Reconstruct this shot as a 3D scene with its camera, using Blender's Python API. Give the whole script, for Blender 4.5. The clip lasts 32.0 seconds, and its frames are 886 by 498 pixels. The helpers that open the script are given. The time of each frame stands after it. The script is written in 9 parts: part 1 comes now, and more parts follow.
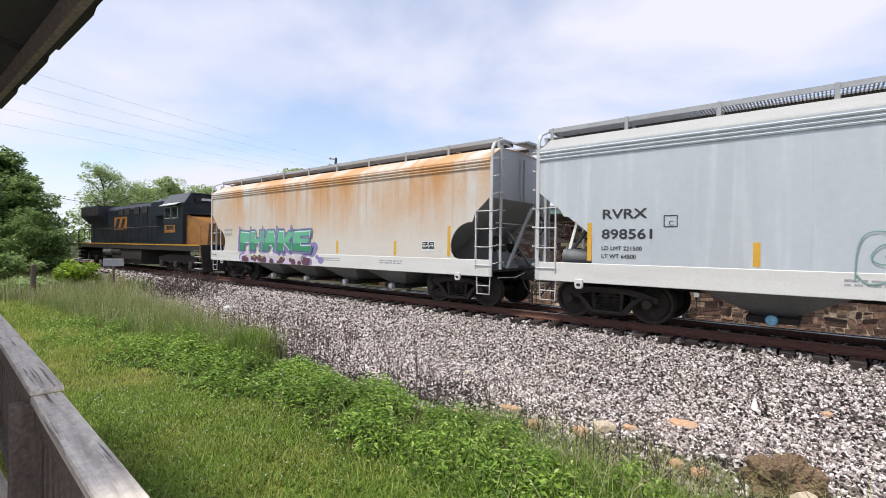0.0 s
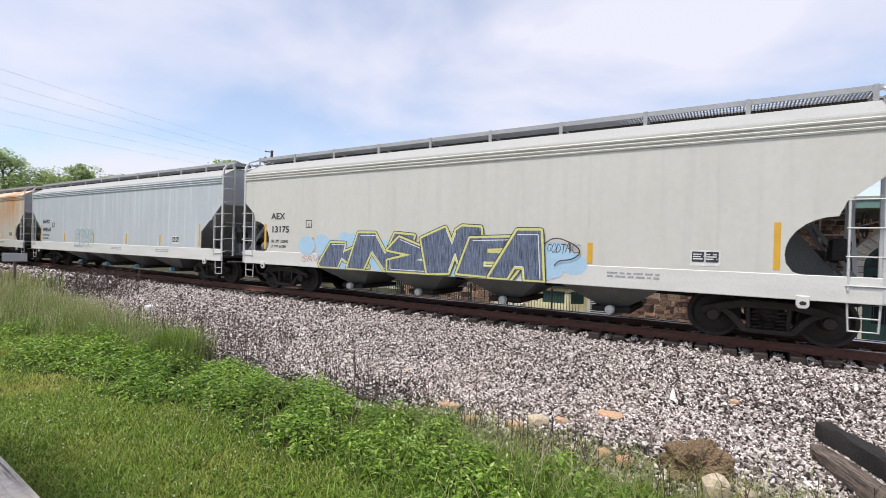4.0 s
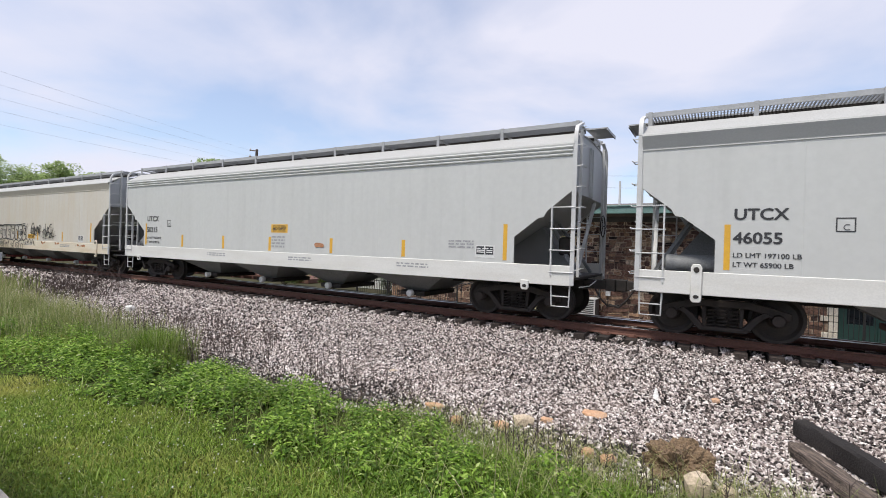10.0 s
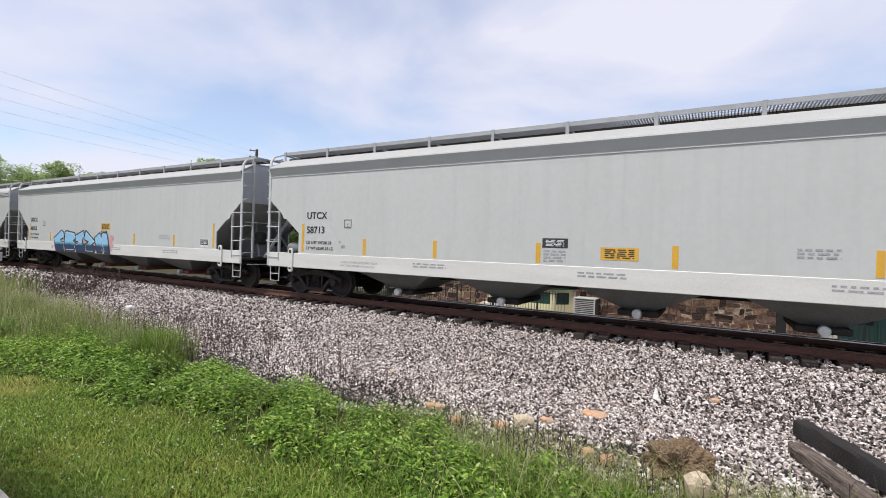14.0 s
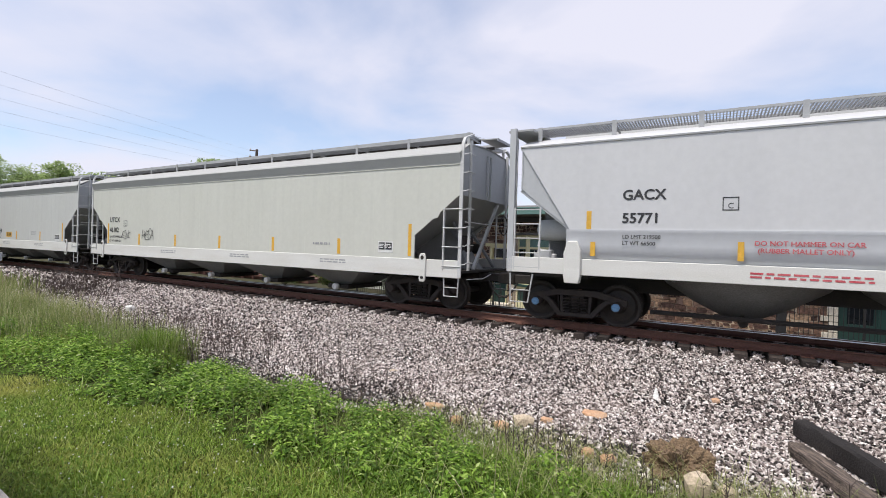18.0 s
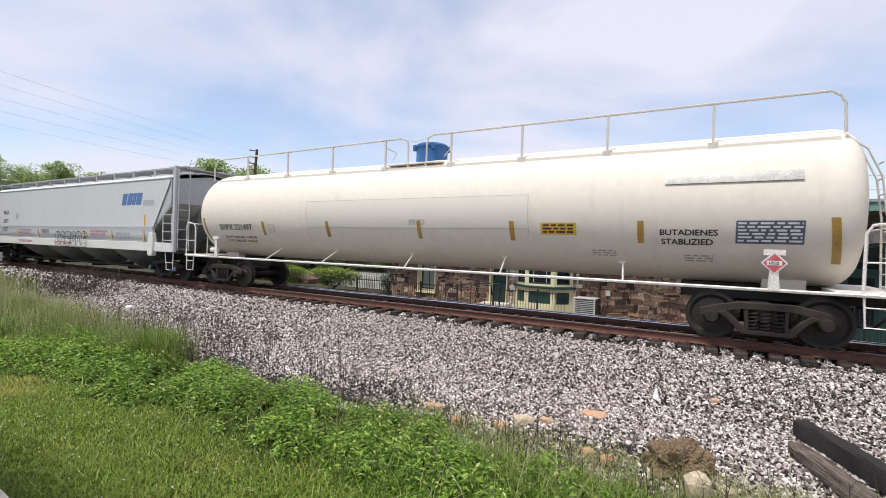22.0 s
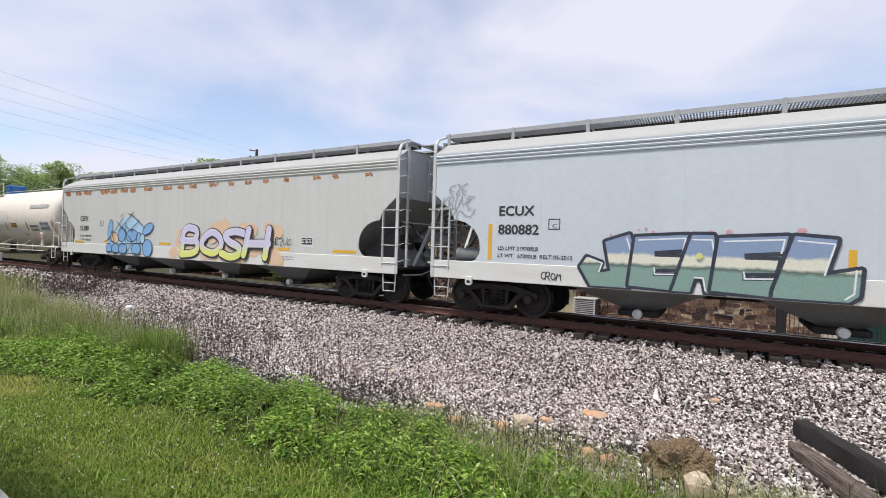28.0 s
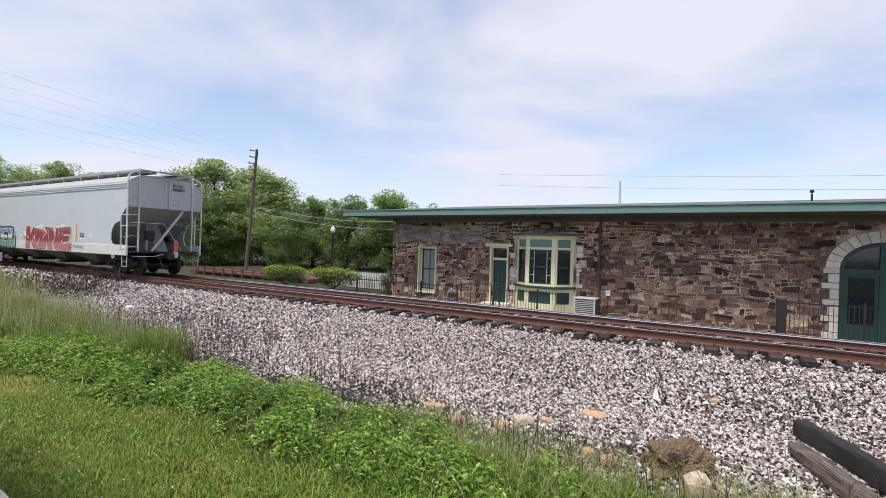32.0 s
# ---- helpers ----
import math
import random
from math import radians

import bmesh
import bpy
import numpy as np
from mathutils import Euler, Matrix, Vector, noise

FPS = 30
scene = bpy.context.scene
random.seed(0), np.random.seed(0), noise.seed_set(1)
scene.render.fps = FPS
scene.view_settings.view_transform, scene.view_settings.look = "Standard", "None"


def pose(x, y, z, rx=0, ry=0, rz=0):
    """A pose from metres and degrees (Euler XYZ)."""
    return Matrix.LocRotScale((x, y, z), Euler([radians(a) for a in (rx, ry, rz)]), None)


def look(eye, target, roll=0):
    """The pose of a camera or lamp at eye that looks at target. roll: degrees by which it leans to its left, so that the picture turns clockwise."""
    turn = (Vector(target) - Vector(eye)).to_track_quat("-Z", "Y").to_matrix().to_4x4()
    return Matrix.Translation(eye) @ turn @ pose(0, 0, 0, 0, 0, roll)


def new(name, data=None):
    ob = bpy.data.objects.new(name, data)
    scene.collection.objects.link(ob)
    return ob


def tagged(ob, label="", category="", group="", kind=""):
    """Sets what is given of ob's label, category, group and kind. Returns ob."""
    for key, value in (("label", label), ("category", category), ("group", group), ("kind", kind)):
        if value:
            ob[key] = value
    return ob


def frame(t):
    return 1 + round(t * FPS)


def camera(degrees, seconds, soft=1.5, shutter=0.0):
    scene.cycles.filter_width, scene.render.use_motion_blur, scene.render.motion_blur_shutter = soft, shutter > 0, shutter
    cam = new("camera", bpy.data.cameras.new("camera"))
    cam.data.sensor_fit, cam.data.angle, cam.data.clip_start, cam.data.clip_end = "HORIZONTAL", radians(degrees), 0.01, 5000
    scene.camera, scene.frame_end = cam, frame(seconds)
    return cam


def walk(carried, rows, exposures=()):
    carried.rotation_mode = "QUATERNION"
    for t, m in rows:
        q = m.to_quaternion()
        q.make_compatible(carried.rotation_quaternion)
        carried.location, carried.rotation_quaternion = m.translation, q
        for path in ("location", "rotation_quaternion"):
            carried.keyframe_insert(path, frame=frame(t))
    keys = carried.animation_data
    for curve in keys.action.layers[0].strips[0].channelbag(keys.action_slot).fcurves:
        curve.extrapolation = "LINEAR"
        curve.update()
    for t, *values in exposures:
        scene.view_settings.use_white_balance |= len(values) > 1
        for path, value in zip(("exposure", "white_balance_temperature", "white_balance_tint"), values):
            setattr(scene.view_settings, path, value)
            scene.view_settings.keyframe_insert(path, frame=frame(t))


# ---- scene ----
# x runs along the track, y across it and away from the porch, z up; rail heads at z = 0.
cam = camera(87, 32.0, soft=0.75, shutter=0.05)
EYE = Vector((0.0, -11.68, 1.647))


def aim(yaw, pitch, roll):
    a, b = radians(yaw), radians(pitch)
    way = Vector((math.sin(a) * math.cos(b), math.cos(a) * math.cos(b), math.sin(b)))
    return look(EYE, EYE + way * 10, roll)


STILL = aim(-30.402, -0.257, 1.752)
PATH = [
    (0.0, aim(-39.371, -0.300, 0.811)),
    (0.5, aim(-37.293, -0.290, 0.894)),
    (1.0, aim(-36.532, -0.262, 1.121)),
    (1.5, aim(-36.490, -0.236, 1.124)),
    (2.0, aim(-36.292, -0.268, 1.176)),
    (2.5, aim(-35.696, -0.362, 1.223)),
    (3.0, aim(-34.657, -0.417, 1.196)),
    (3.5, aim(-33.425, -0.419, 1.363)),
    (4.5, aim(-30.950, -0.310, 1.660)),
    (5.3, STILL),
    (32.0, STILL),
]
walk(cam, PATH, exposures=[(0.0, 0.42), (3.0, 0.40), (6.0, 0.31), (32.0, 0.31)])

# ---- daylight: thin bright overcast with blue gaps ----
world = bpy.data.worlds.new("sky")
scene.world = world
world.use_nodes = True
wn, wl = world.node_tree.nodes, world.node_tree.links
wn.clear()
w_out = wn.new("ShaderNodeOutputWorld")
w_bg = wn.new("ShaderNodeBackground")
w_sky = wn.new("ShaderNodeTexSky")
w_sky.sky_type, w_sky.sun_disc = "NISHITA", False
w_sky.sun_elevation, w_sky.sun_rotation = radians(64), radians(200)
w_sky.air_density, w_sky.dust_density, w_sky.ozone_density = 1.0, 0.6, 3.0
w_co = wn.new("ShaderNodeTexCoord")
w_sep = wn.new("ShaderNodeSeparateXYZ")
w_div = wn.new("ShaderNodeVectorMath")
w_div.operation = "DIVIDE"
w_add = wn.new("ShaderNodeMath")
w_add.operation, w_add.inputs[1].default_value = "ADD", 0.22
w_abs = wn.new("ShaderNodeMath")
w_abs.operation = "ABSOLUTE"
w_comb = wn.new("ShaderNodeCombineXYZ")
wl.new(w_co.outputs["Generated"], w_sep.inputs[0])
wl.new(w_sep.outputs["Z"], w_abs.inputs[0])
wl.new(w_abs.outputs[0], w_add.inputs[0])
for axis in range(3):
    wl.new(w_add.outputs[0], w_comb.inputs[axis])
wl.new(w_co.outputs["Generated"], w_div.inputs[0])
wl.new(w_comb.outputs[0], w_div.inputs[1])
w_noise = wn.new("ShaderNodeTexNoise")
w_noise.inputs["Scale"].default_value, w_noise.inputs["Detail"].default_value = 1.1, 6
w_noise.inputs["Roughness"].default_value, w_noise.inputs["Distortion"].default_value = 0.5, 0.35
wl.new(w_div.outputs[0], w_noise.inputs["Vector"])
w_ramp = wn.new("ShaderNodeValToRGB")
w_ramp.color_ramp.elements[0].position, w_ramp.color_ramp.elements[0].color = 0.36, (0.30, 0.30, 0.30, 1)
w_ramp.color_ramp.elements[1].position, w_ramp.color_ramp.elements[1].color = 0.64, (0.97, 0.97, 0.97, 1)
wl.new(w_noise.outputs["Fac"], w_ramp.inputs[0])
w_mix = wn.new("ShaderNodeMix")
w_mix.data_type = "RGBA"
w_mix.inputs["B"].default_value = (4.52, 4.52, 5.2, 1)
wl.new(w_ramp.outputs[0], w_mix.inputs["Factor"])
wl.new(w_sky.outputs[0], w_mix.inputs["A"])
wl.new(w_mix.outputs["Result"], w_bg.inputs["Color"])
w_bg.inputs["Strength"].default_value = 0.15
wl.new(w_bg.outputs[0], w_out.inputs[0])

sun = new("sun", bpy.data.lights.new("sun", "SUN"))
sun.data.energy, sun.data.angle, sun.data.color = 2.9, radians(11), (1.0, 0.95, 0.87)
sun.matrix_world = look((0, 0, 60), (10, 27, 0))


# ---- materials ----
def mat(name, base, rough=0.6, metal=0.0, second=None, scale=6.0, amount=0.5, bump=0.15, bump_scale=40.0,
        stretch=(1, 1, 1), lo=0.35, hi=0.65, island=0.0, objrand=0.0, streak=None, spec=0.5, coords="Object", fine=0.25):
    """A surface with large patches of a second colour, fine grain, relief and, on request, run-down streaks."""
    m = bpy.data.materials.new(name)
    m.use_nodes = True
    n, l = m.node_tree.nodes, m.node_tree.links
    bsdf = n["Principled BSDF"]
    bsdf.inputs["Roughness"].default_value = rough
    bsdf.inputs["Metallic"].default_value = metal
    bsdf.inputs["Specular IOR Level"].default_value = spec
    co = n.new("ShaderNodeTexCoord")
    mp = n.new("ShaderNodeMapping")
    mp.inputs["Scale"].default_value = stretch
    l.new(co.outputs[coords], mp.inputs[0])
    noise_a = n.new("ShaderNodeTexNoise")
    noise_a.inputs["Scale"].default_value, noise_a.inputs["Detail"].default_value = scale, 5
    noise_a.inputs["Roughness"].default_value = 0.6
    l.new(mp.outputs[0], noise_a.inputs["Vector"])
    ramp = n.new("ShaderNodeMapRange")
    ramp.inputs["From Min"].default_value, ramp.inputs["From Max"].default_value = lo, hi
    ramp.inputs["To Max"].default_value = amount
    l.new(noise_a.outputs["Fac"], ramp.inputs["Value"])
    mix = n.new("ShaderNodeMix")
    mix.data_type = "RGBA"
    mix.inputs["A"].default_value = (*base, 1)
    mix.inputs["B"].default_value = (*(second or [c * 0.6 for c in base]), 1)
    l.new(ramp.outputs[0], mix.inputs["Factor"])
    top = mix.outputs["Result"]
    if streak:
        mp2 = n.new("ShaderNodeMapping")
        mp2.inputs["Scale"].default_value = streak[1]
        l.new(co.outputs[coords], mp2.inputs[0])
        ns = n.new("ShaderNodeTexNoise")
        ns.inputs["Scale"].default_value, ns.inputs["Detail"].default_value = 1.0, 3
        l.new(mp2.outputs[0], ns.inputs["Vector"])
        rs = n.new("ShaderNodeMapRange")
        rs.inputs["From Min"].default_value, rs.inputs["From Max"].default_value = streak[2], streak[3]
        rs.inputs["To Max"].default_value = streak[4]
        l.new(ns.outputs["Fac"], rs.inputs["Value"])
        mx = n.new("ShaderNodeMix")
        mx.data_type = "RGBA"
        mx.inputs["B"].default_value = (*streak[0], 1)
        l.new(rs.outputs[0], mx.inputs["Factor"])
        l.new(top, mx.inputs["A"])
        top = mx.outputs["Result"]
    noise_b = n.new("ShaderNodeTexNoise")
    noise_b.inputs["Scale"].default_value, noise_b.inputs["Detail"].default_value = bump_scale, 3
    l.new(co.outputs[coords], noise_b.inputs["Vector"])
    hsv = n.new("ShaderNodeHueSaturation")
    val = n.new("ShaderNodeMapRange")
    val.inputs["From Min"].default_value, val.inputs["From Max"].default_value = 0.3, 0.7
    val.inputs["To Min"].default_value, val.inputs["To Max"].default_value = 1 - fine, 1 + fine
    l.new(noise_b.outputs["Fac"], val.inputs["Value"])
    value = val.outputs[0]
    for spread, node, socket in ((island, "ShaderNodeNewGeometry", "Random Per Island"), (objrand, "ShaderNodeObjectInfo", "Random")):
        if spread:
            src = n.new(node)
            rr = n.new("ShaderNodeMapRange")
            rr.inputs["To Min"].default_value, rr.inputs["To Max"].default_value = 1 - spread, 1 + spread
            l.new(src.outputs[socket], rr.inputs["Value"])
            mul = n.new("ShaderNodeMath")
            mul.operation = "MULTIPLY"
            l.new(value, mul.inputs[0])
            l.new(rr.outputs[0], mul.inputs[1])
            value = mul.outputs[0]
    l.new(value, hsv.inputs["Value"])
    l.new(top, hsv.inputs["Color"])
    l.new(hsv.outputs[0], bsdf.inputs["Base Color"])
    if bump:
        bp = n.new("ShaderNodeBump")
        bp.inputs["Strength"].default_value, bp.inputs["Distance"].default_value = bump, 0.02
        l.new(noise_b.outputs["Fac"], bp.inputs["Height"])
        l.new(bp.outputs[0], bsdf.inputs["Normal"])
    return m


def island_mat(name, stops, rough=0.8, bump_scale=60.0, obj=False, fine=0.15, spec=0.3, patch=None):
    """Colour picked piece by piece out of a ramp."""
    m = mat(name, (0.5, 0.5, 0.5), rough, bump=0.25, bump_scale=bump_scale, fine=fine, spec=spec)
    n, l = m.node_tree.nodes, m.node_tree.links
    src = n.new("ShaderNodeObjectInfo" if obj else "ShaderNodeNewGeometry")
    ramp = n.new("ShaderNodeValToRGB")
    el = ramp.color_ramp.elements
    for i, (pos, col) in enumerate(stops):
        e = el[i] if i < 2 else el.new(pos)
        e.position, e.color = pos, (*col, 1)
    l.new(src.outputs["Random" if obj else "Random Per Island"], ramp.inputs[0])
    hsv = next(x for x in n if x.type == "HUE_SAT")
    colour = ramp.outputs[0]
    if patch:
        # broad patches of another tint over the pieces
        co = next(x for x in n if x.type == "TEX_COORD")
        pn = n.new("ShaderNodeTexNoise")
        pn.inputs["Scale"].default_value, pn.inputs["Detail"].default_value = patch[1], 3
        l.new(co.outputs["Object"], pn.inputs["Vector"])
        pr = n.new("ShaderNodeMapRange")
        pr.inputs["From Min"].default_value, pr.inputs["From Max"].default_value, pr.inputs["To Max"].default_value = patch[2], patch[3], patch[4]
        l.new(pn.outputs["Fac"], pr.inputs["Value"])
        px = n.new("ShaderNodeMix")
        px.data_type = "RGBA"
        px.inputs["B"].default_value = (*patch[0], 1)
        l.new(pr.outputs[0], px.inputs["Factor"])
        l.new(colour, px.inputs["A"])
        colour = px.outputs["Result"]
    l.new(colour, hsv.inputs["Color"])
    return m


STREAK = (9.0, 1.0, 0.12)
M = {}
M["asphalt_ground"] = mat("ground_soil", (0.075, 0.066, 0.045), 0.95, second=(0.05, 0.062, 0.022), spec=0.05, scale=0.6, bump=0.4, bump_scale=25)
# near-black: the shade deep between the stones is put into this colour
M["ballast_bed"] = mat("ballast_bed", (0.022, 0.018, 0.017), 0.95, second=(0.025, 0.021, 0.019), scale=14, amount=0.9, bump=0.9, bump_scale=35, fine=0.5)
M["stones"] = island_mat("ballast_stone", [(0.0, (0.024, 0.02, 0.02)), (0.18, (0.062, 0.05, 0.047)), (0.37, (0.235, 0.19, 0.175)), (0.6, (0.47, 0.405, 0.375)), (0.82, (0.69, 0.625, 0.59)), (1.0, (0.88, 0.835, 0.80))], 0.8, patch=((0.34, 0.26, 0.21), 0.7, 0.55, 0.8, 0.3))
M["rail"] = mat("rail_rust", (0.135, 0.058, 0.040), 0.7, 0.0, second=(0.075, 0.036, 0.027), scale=5, bump=0.2)
M["rail_head"] = mat("rail_head_steel", (0.75, 0.75, 0.76), 0.32, 1.0, bump=0.02, fine=0.08)
M["tie"] = mat("tie_creosote", (0.028, 0.021, 0.018), 0.85, second=(0.07, 0.052, 0.043), scale=5, stretch=(6, 1, 6), bump=0.5, objrand=0.4)
M["black_timber"] = mat("black_timber", (0.012, 0.010, 0.010), 0.75, second=(0.035, 0.028, 0.025), scale=5, stretch=(1, 8, 8), bump=0.5)
# soil kept dark so its colour adds shade between blades and leaves
M["lawn"] = mat("lawn_soil", (0.045, 0.062, 0.016), 0.95, second=(0.08, 0.085, 0.03), spec=0.05, scale=0.8, bump=0.5, bump_scale=60, fine=0.35)
M["white_trim"] = mat("sill_white", (0.71, 0.705, 0.67), 0.5, second=(0.60, 0.58, 0.53), scale=1.4, stretch=(0.5, 1, 3), amount=0.5, bump=0.03, fine=0.05)
M["underframe"] = mat("underframe_black", (0.018, 0.016, 0.015), 0.75, second=(0.045, 0.034, 0.027), scale=4, bump=0.15)
M["truck"] = mat("truck_iron", (0.017, 0.014, 0.013), 0.7, second=(0.055, 0.036, 0.027), scale=4, bump=0.12, fine=0.12)
M["wheel"] = mat("wheel_steel", (0.022, 0.019, 0.017), 0.6, 0.1, second=(0.05, 0.034, 0.026), scale=5, bump=0.08)
M["tread"] = mat("wheel_tread", (0.4, 0.38, 0.36), 0.35, 0.9, bump=0.02)
M["grating"] = mat("galvanised_grating", (0.40, 0.405, 0.415), 0.6, 0.0, second=(0.30, 0.305, 0.31), scale=3, bump=0.05, fine=0.06)
M["ladder"] = mat("ladder_paint", (0.58, 0.585, 0.58), 0.5, second=(0.46, 0.45, 0.43), scale=3, bump=0.02, fine=0.06)
# darker copy of the slope grey; puts shade beneath the slopes into the colour
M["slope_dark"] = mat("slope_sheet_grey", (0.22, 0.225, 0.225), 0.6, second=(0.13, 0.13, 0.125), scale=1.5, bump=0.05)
M["black_ink"] = mat("stencil_black", (0.025, 0.025, 0.03), 0.6, second=(0.07, 0.07, 0.07), scale=9, bump=0)
M["grey_ink"] = mat("stencil_grey", (0.30, 0.30, 0.31), 0.6, second=(0.45, 0.45, 0.45), scale=25, amount=0.8, bump=0)
M["blue_ink"] = mat("stencil_blue", (0.10, 0.18, 0.38), 0.5, second=(0.1, 0.18, 0.42), scale=5, bump=0)
M["red_ink"] = mat("stencil_red", (0.5, 0.07, 0.09), 0.5, second=(0.6, 0.2, 0.2), scale=9, bump=0)
M["yellow_tape"] = mat("reflective_tape", (0.75, 0.42, 0.04), 0.4, second=(0.6, 0.33, 0.05), scale=6, bump=0, fine=0.05)
M["orange_sign"] = mat("orange_placard", (0.78, 0.45, 0.06), 0.45, bump=0, fine=0.05)
M["white_sign"] = mat("white_placard", (0.78, 0.78, 0.76), 0.45, bump=0, fine=0.06)


# ---- mesh helpers ----
class Shape:
    """Vertices and faces gathered for one mesh."""

    def __init__(self):
        self.v, self.f = [], []

    def add(self, verts, faces):
        k = len(self.v)
        self.v += [tuple(p) for p in verts]
        self.f += [tuple(i + k for i in face) for face in faces]
        return self

    def box(self, x0, x1, y0, y1, z0, z1):
        return self.add([(x0, y0, z0), (x1, y0, z0), (x1, y1, z0), (x0, y1, z0), (x0, y0, z1), (x1, y0, z1), (x1, y1, z1), (x0, y1, z1)],
                        [(3, 2, 1, 0), (4, 5, 6, 7), (0, 1, 5, 4), (1, 2, 6, 5), (2, 3, 7, 6), (3, 0, 4, 7)])

    def prism(self, pts, axis, a, b):
        """A polygon drawn in the two other axes (in x, y, z order), drawn out from a to b along axis."""
        n = len(pts)
        put = {"x": lambda p, w: (w, p[0], p[1]), "y": lambda p, w: (p[0], w, p[1]), "z": lambda p, w: (p[0], p[1], w)}[axis]
        vs = [put(p, a) for p in pts] + [put(p, b) for p in pts]
        fs = [tuple(range(n)), tuple(range(2 * n - 1, n - 1, -1))] + [(i, (i + 1) % n, n + (i + 1) % n, n + i) for i in range(n)]
        return self.add(vs, fs)

    def tube(self, path, r, n=6, caps=True):
        path = [Vector(p) for p in path]
        rings = []
        for i, p in enumerate(path):
            d = (path[min(i + 1, len(path) - 1)] - path[max(i - 1, 0)]).normalized()
            side = d.orthogonal().normalized() if i == 0 else (side - d * side.dot(d)).normalized()
            up = d.cross(side)
            rad = r[i] if isinstance(r, (list, tuple)) else r
            rings.append([p + (side * math.cos(2 * math.pi * k / n) + up * math.sin(2 * math.pi * k / n)) * rad for k in range(n)])
        vs = [q for ring in rings for q in ring]
        fs = [(i * n + k, i * n + (k + 1) % n, (i + 1) * n + (k + 1) % n, (i + 1) * n + k) for i in range(len(path) - 1) for k in range(n)]
        if caps:
            fs += [tuple(range(n - 1, -1, -1)), tuple((len(path) - 1) * n + k for k in range(n))]
        return self.add(vs, fs)

    def lathe(self, prof, axis="y", n=24, at=(0, 0, 0)):
        """prof: (radius, along axis)."""
        vs, fs = [], []
        for r, w in prof:
            for k in range(n):
                c, s_ = r * math.cos(2 * math.pi * k / n), r * math.sin(2 * math.pi * k / n)
                p = {"y": (c, w, s_), "x": (w, c, s_), "z": (c, s_, w)}[axis]
                vs.append((p[0] + at[0], p[1] + at[1], p[2] + at[2]))
        m = len(prof)
        for i in range(m - 1):
            fs += [(i * n + k, i * n + (k + 1) % n, (i + 1) * n + (k + 1) % n, (i + 1) * n + k) for k in range(n)]
        fs += [tuple(range(n)), tuple((m - 1) * n + k for k in range(n))]
        return self.add(vs, fs)

    def loft(self, sections, closed=True, caps=True):
        """Sections: equal-length rings of 3D points."""
        n = len(sections[0])
        vs = [p for ring in sections for p in ring]
        fs = []
        for i in range(len(sections) - 1):
            for k in range(n if closed else n - 1):
                fs.append((i * n + k, i * n + (k + 1) % n, (i + 1) * n + (k + 1) % n, (i + 1) * n + k))
        if caps and closed:
            fs += [tuple(range(n - 1, -1, -1)), tuple((len(sections) - 1) * n + k for k in range(n))]
        return self.add(vs, fs)

    def mesh(self, name, material, bevel=0.0, smooth=30):
        me = bpy.data.meshes.new(name)
        me.from_pydata(self.v, [], self.f)
        bm = bmesh.new()
        bm.from_mesh(me)
        bmesh.ops.recalc_face_normals(bm, faces=bm.faces)
        if bevel:
            edges = [e for e in bm.edges if len(e.link_faces) == 2 and e.calc_face_angle(0) > 0.6]
            bmesh.ops.bevel(bm, geom=edges, offset=bevel, segments=1, affect="EDGES", clamp_overlap=True)
        bm.to_mesh(me)
        bm.free()
        if smooth:
            me.shade_smooth()
            me.set_sharp_from_angle(angle=radians(smooth))
        me.materials.append(material)
        return me


KEPT = {}


def part(name, shape, material, parent, label="", key=None, bevel=0.0, smooth=30, at=None):
    """One mesh object under a thing or a part. key: share the mesh with earlier parts of the same key."""
    if key is not None and key in KEPT:
        me = KEPT[key]
    else:
        me = shape.mesh(name, material, bevel, smooth)
        if key is not None:
            KEPT[key] = me
    ob = new(name, me)
    ob.parent = parent
    if at is not None:
        ob.matrix_basis = at
    return tagged(ob, label)


def thing(name, label, category, at=None, group="", kind=""):
    ob = new(name)
    ob.empty_display_size = 0.2
    if at is not None:
        ob.matrix_basis = at
    return tagged(ob, label, category, group, kind)


def single(name, shape, material, label, category="", kind="", group="", at=None, bevel=0.0, smooth=30):
    ob = new(name, shape.mesh(name, material, bevel, smooth))
    if at is not None:
        ob.matrix_basis = at
    return tagged(ob, label, category, group, kind)


def letters(text, x, z, height, y=-1.606, width=1.0, bold=0.0):
    """A line of stencilled writing on the near side, its foot at z; returns a Shape."""
    cu = bpy.data.curves.new("writing", "FONT")
    cu.body, cu.size, cu.resolution_u = text, 1.0, 3
    ob = bpy.data.objects.new("writing", cu)
    me = bpy.data.meshes.new_from_object(ob)
    k = height / 0.70
    sh = Shape()
    heavy = height * (0.045 if bold >= 0.01 else 0.03 if bold else 0.0)
    for i, (dx, dz) in enumerate(((0, 0), (-1, 0.0), (1, 0.0), (0, 0.7), (0, -0.7)) if heavy else ((0, 0),)):
        sh.add([(x + v.co.x * k * width + dx * heavy, y - 0.0005 * i, z + v.co.y * k + dz * heavy) for v in me.vertices], [tuple(p.vertices) for p in me.polygons])
    bpy.data.objects.remove(ob)
    bpy.data.curves.remove(cu)
    bpy.data.meshes.remove(me)
    return sh


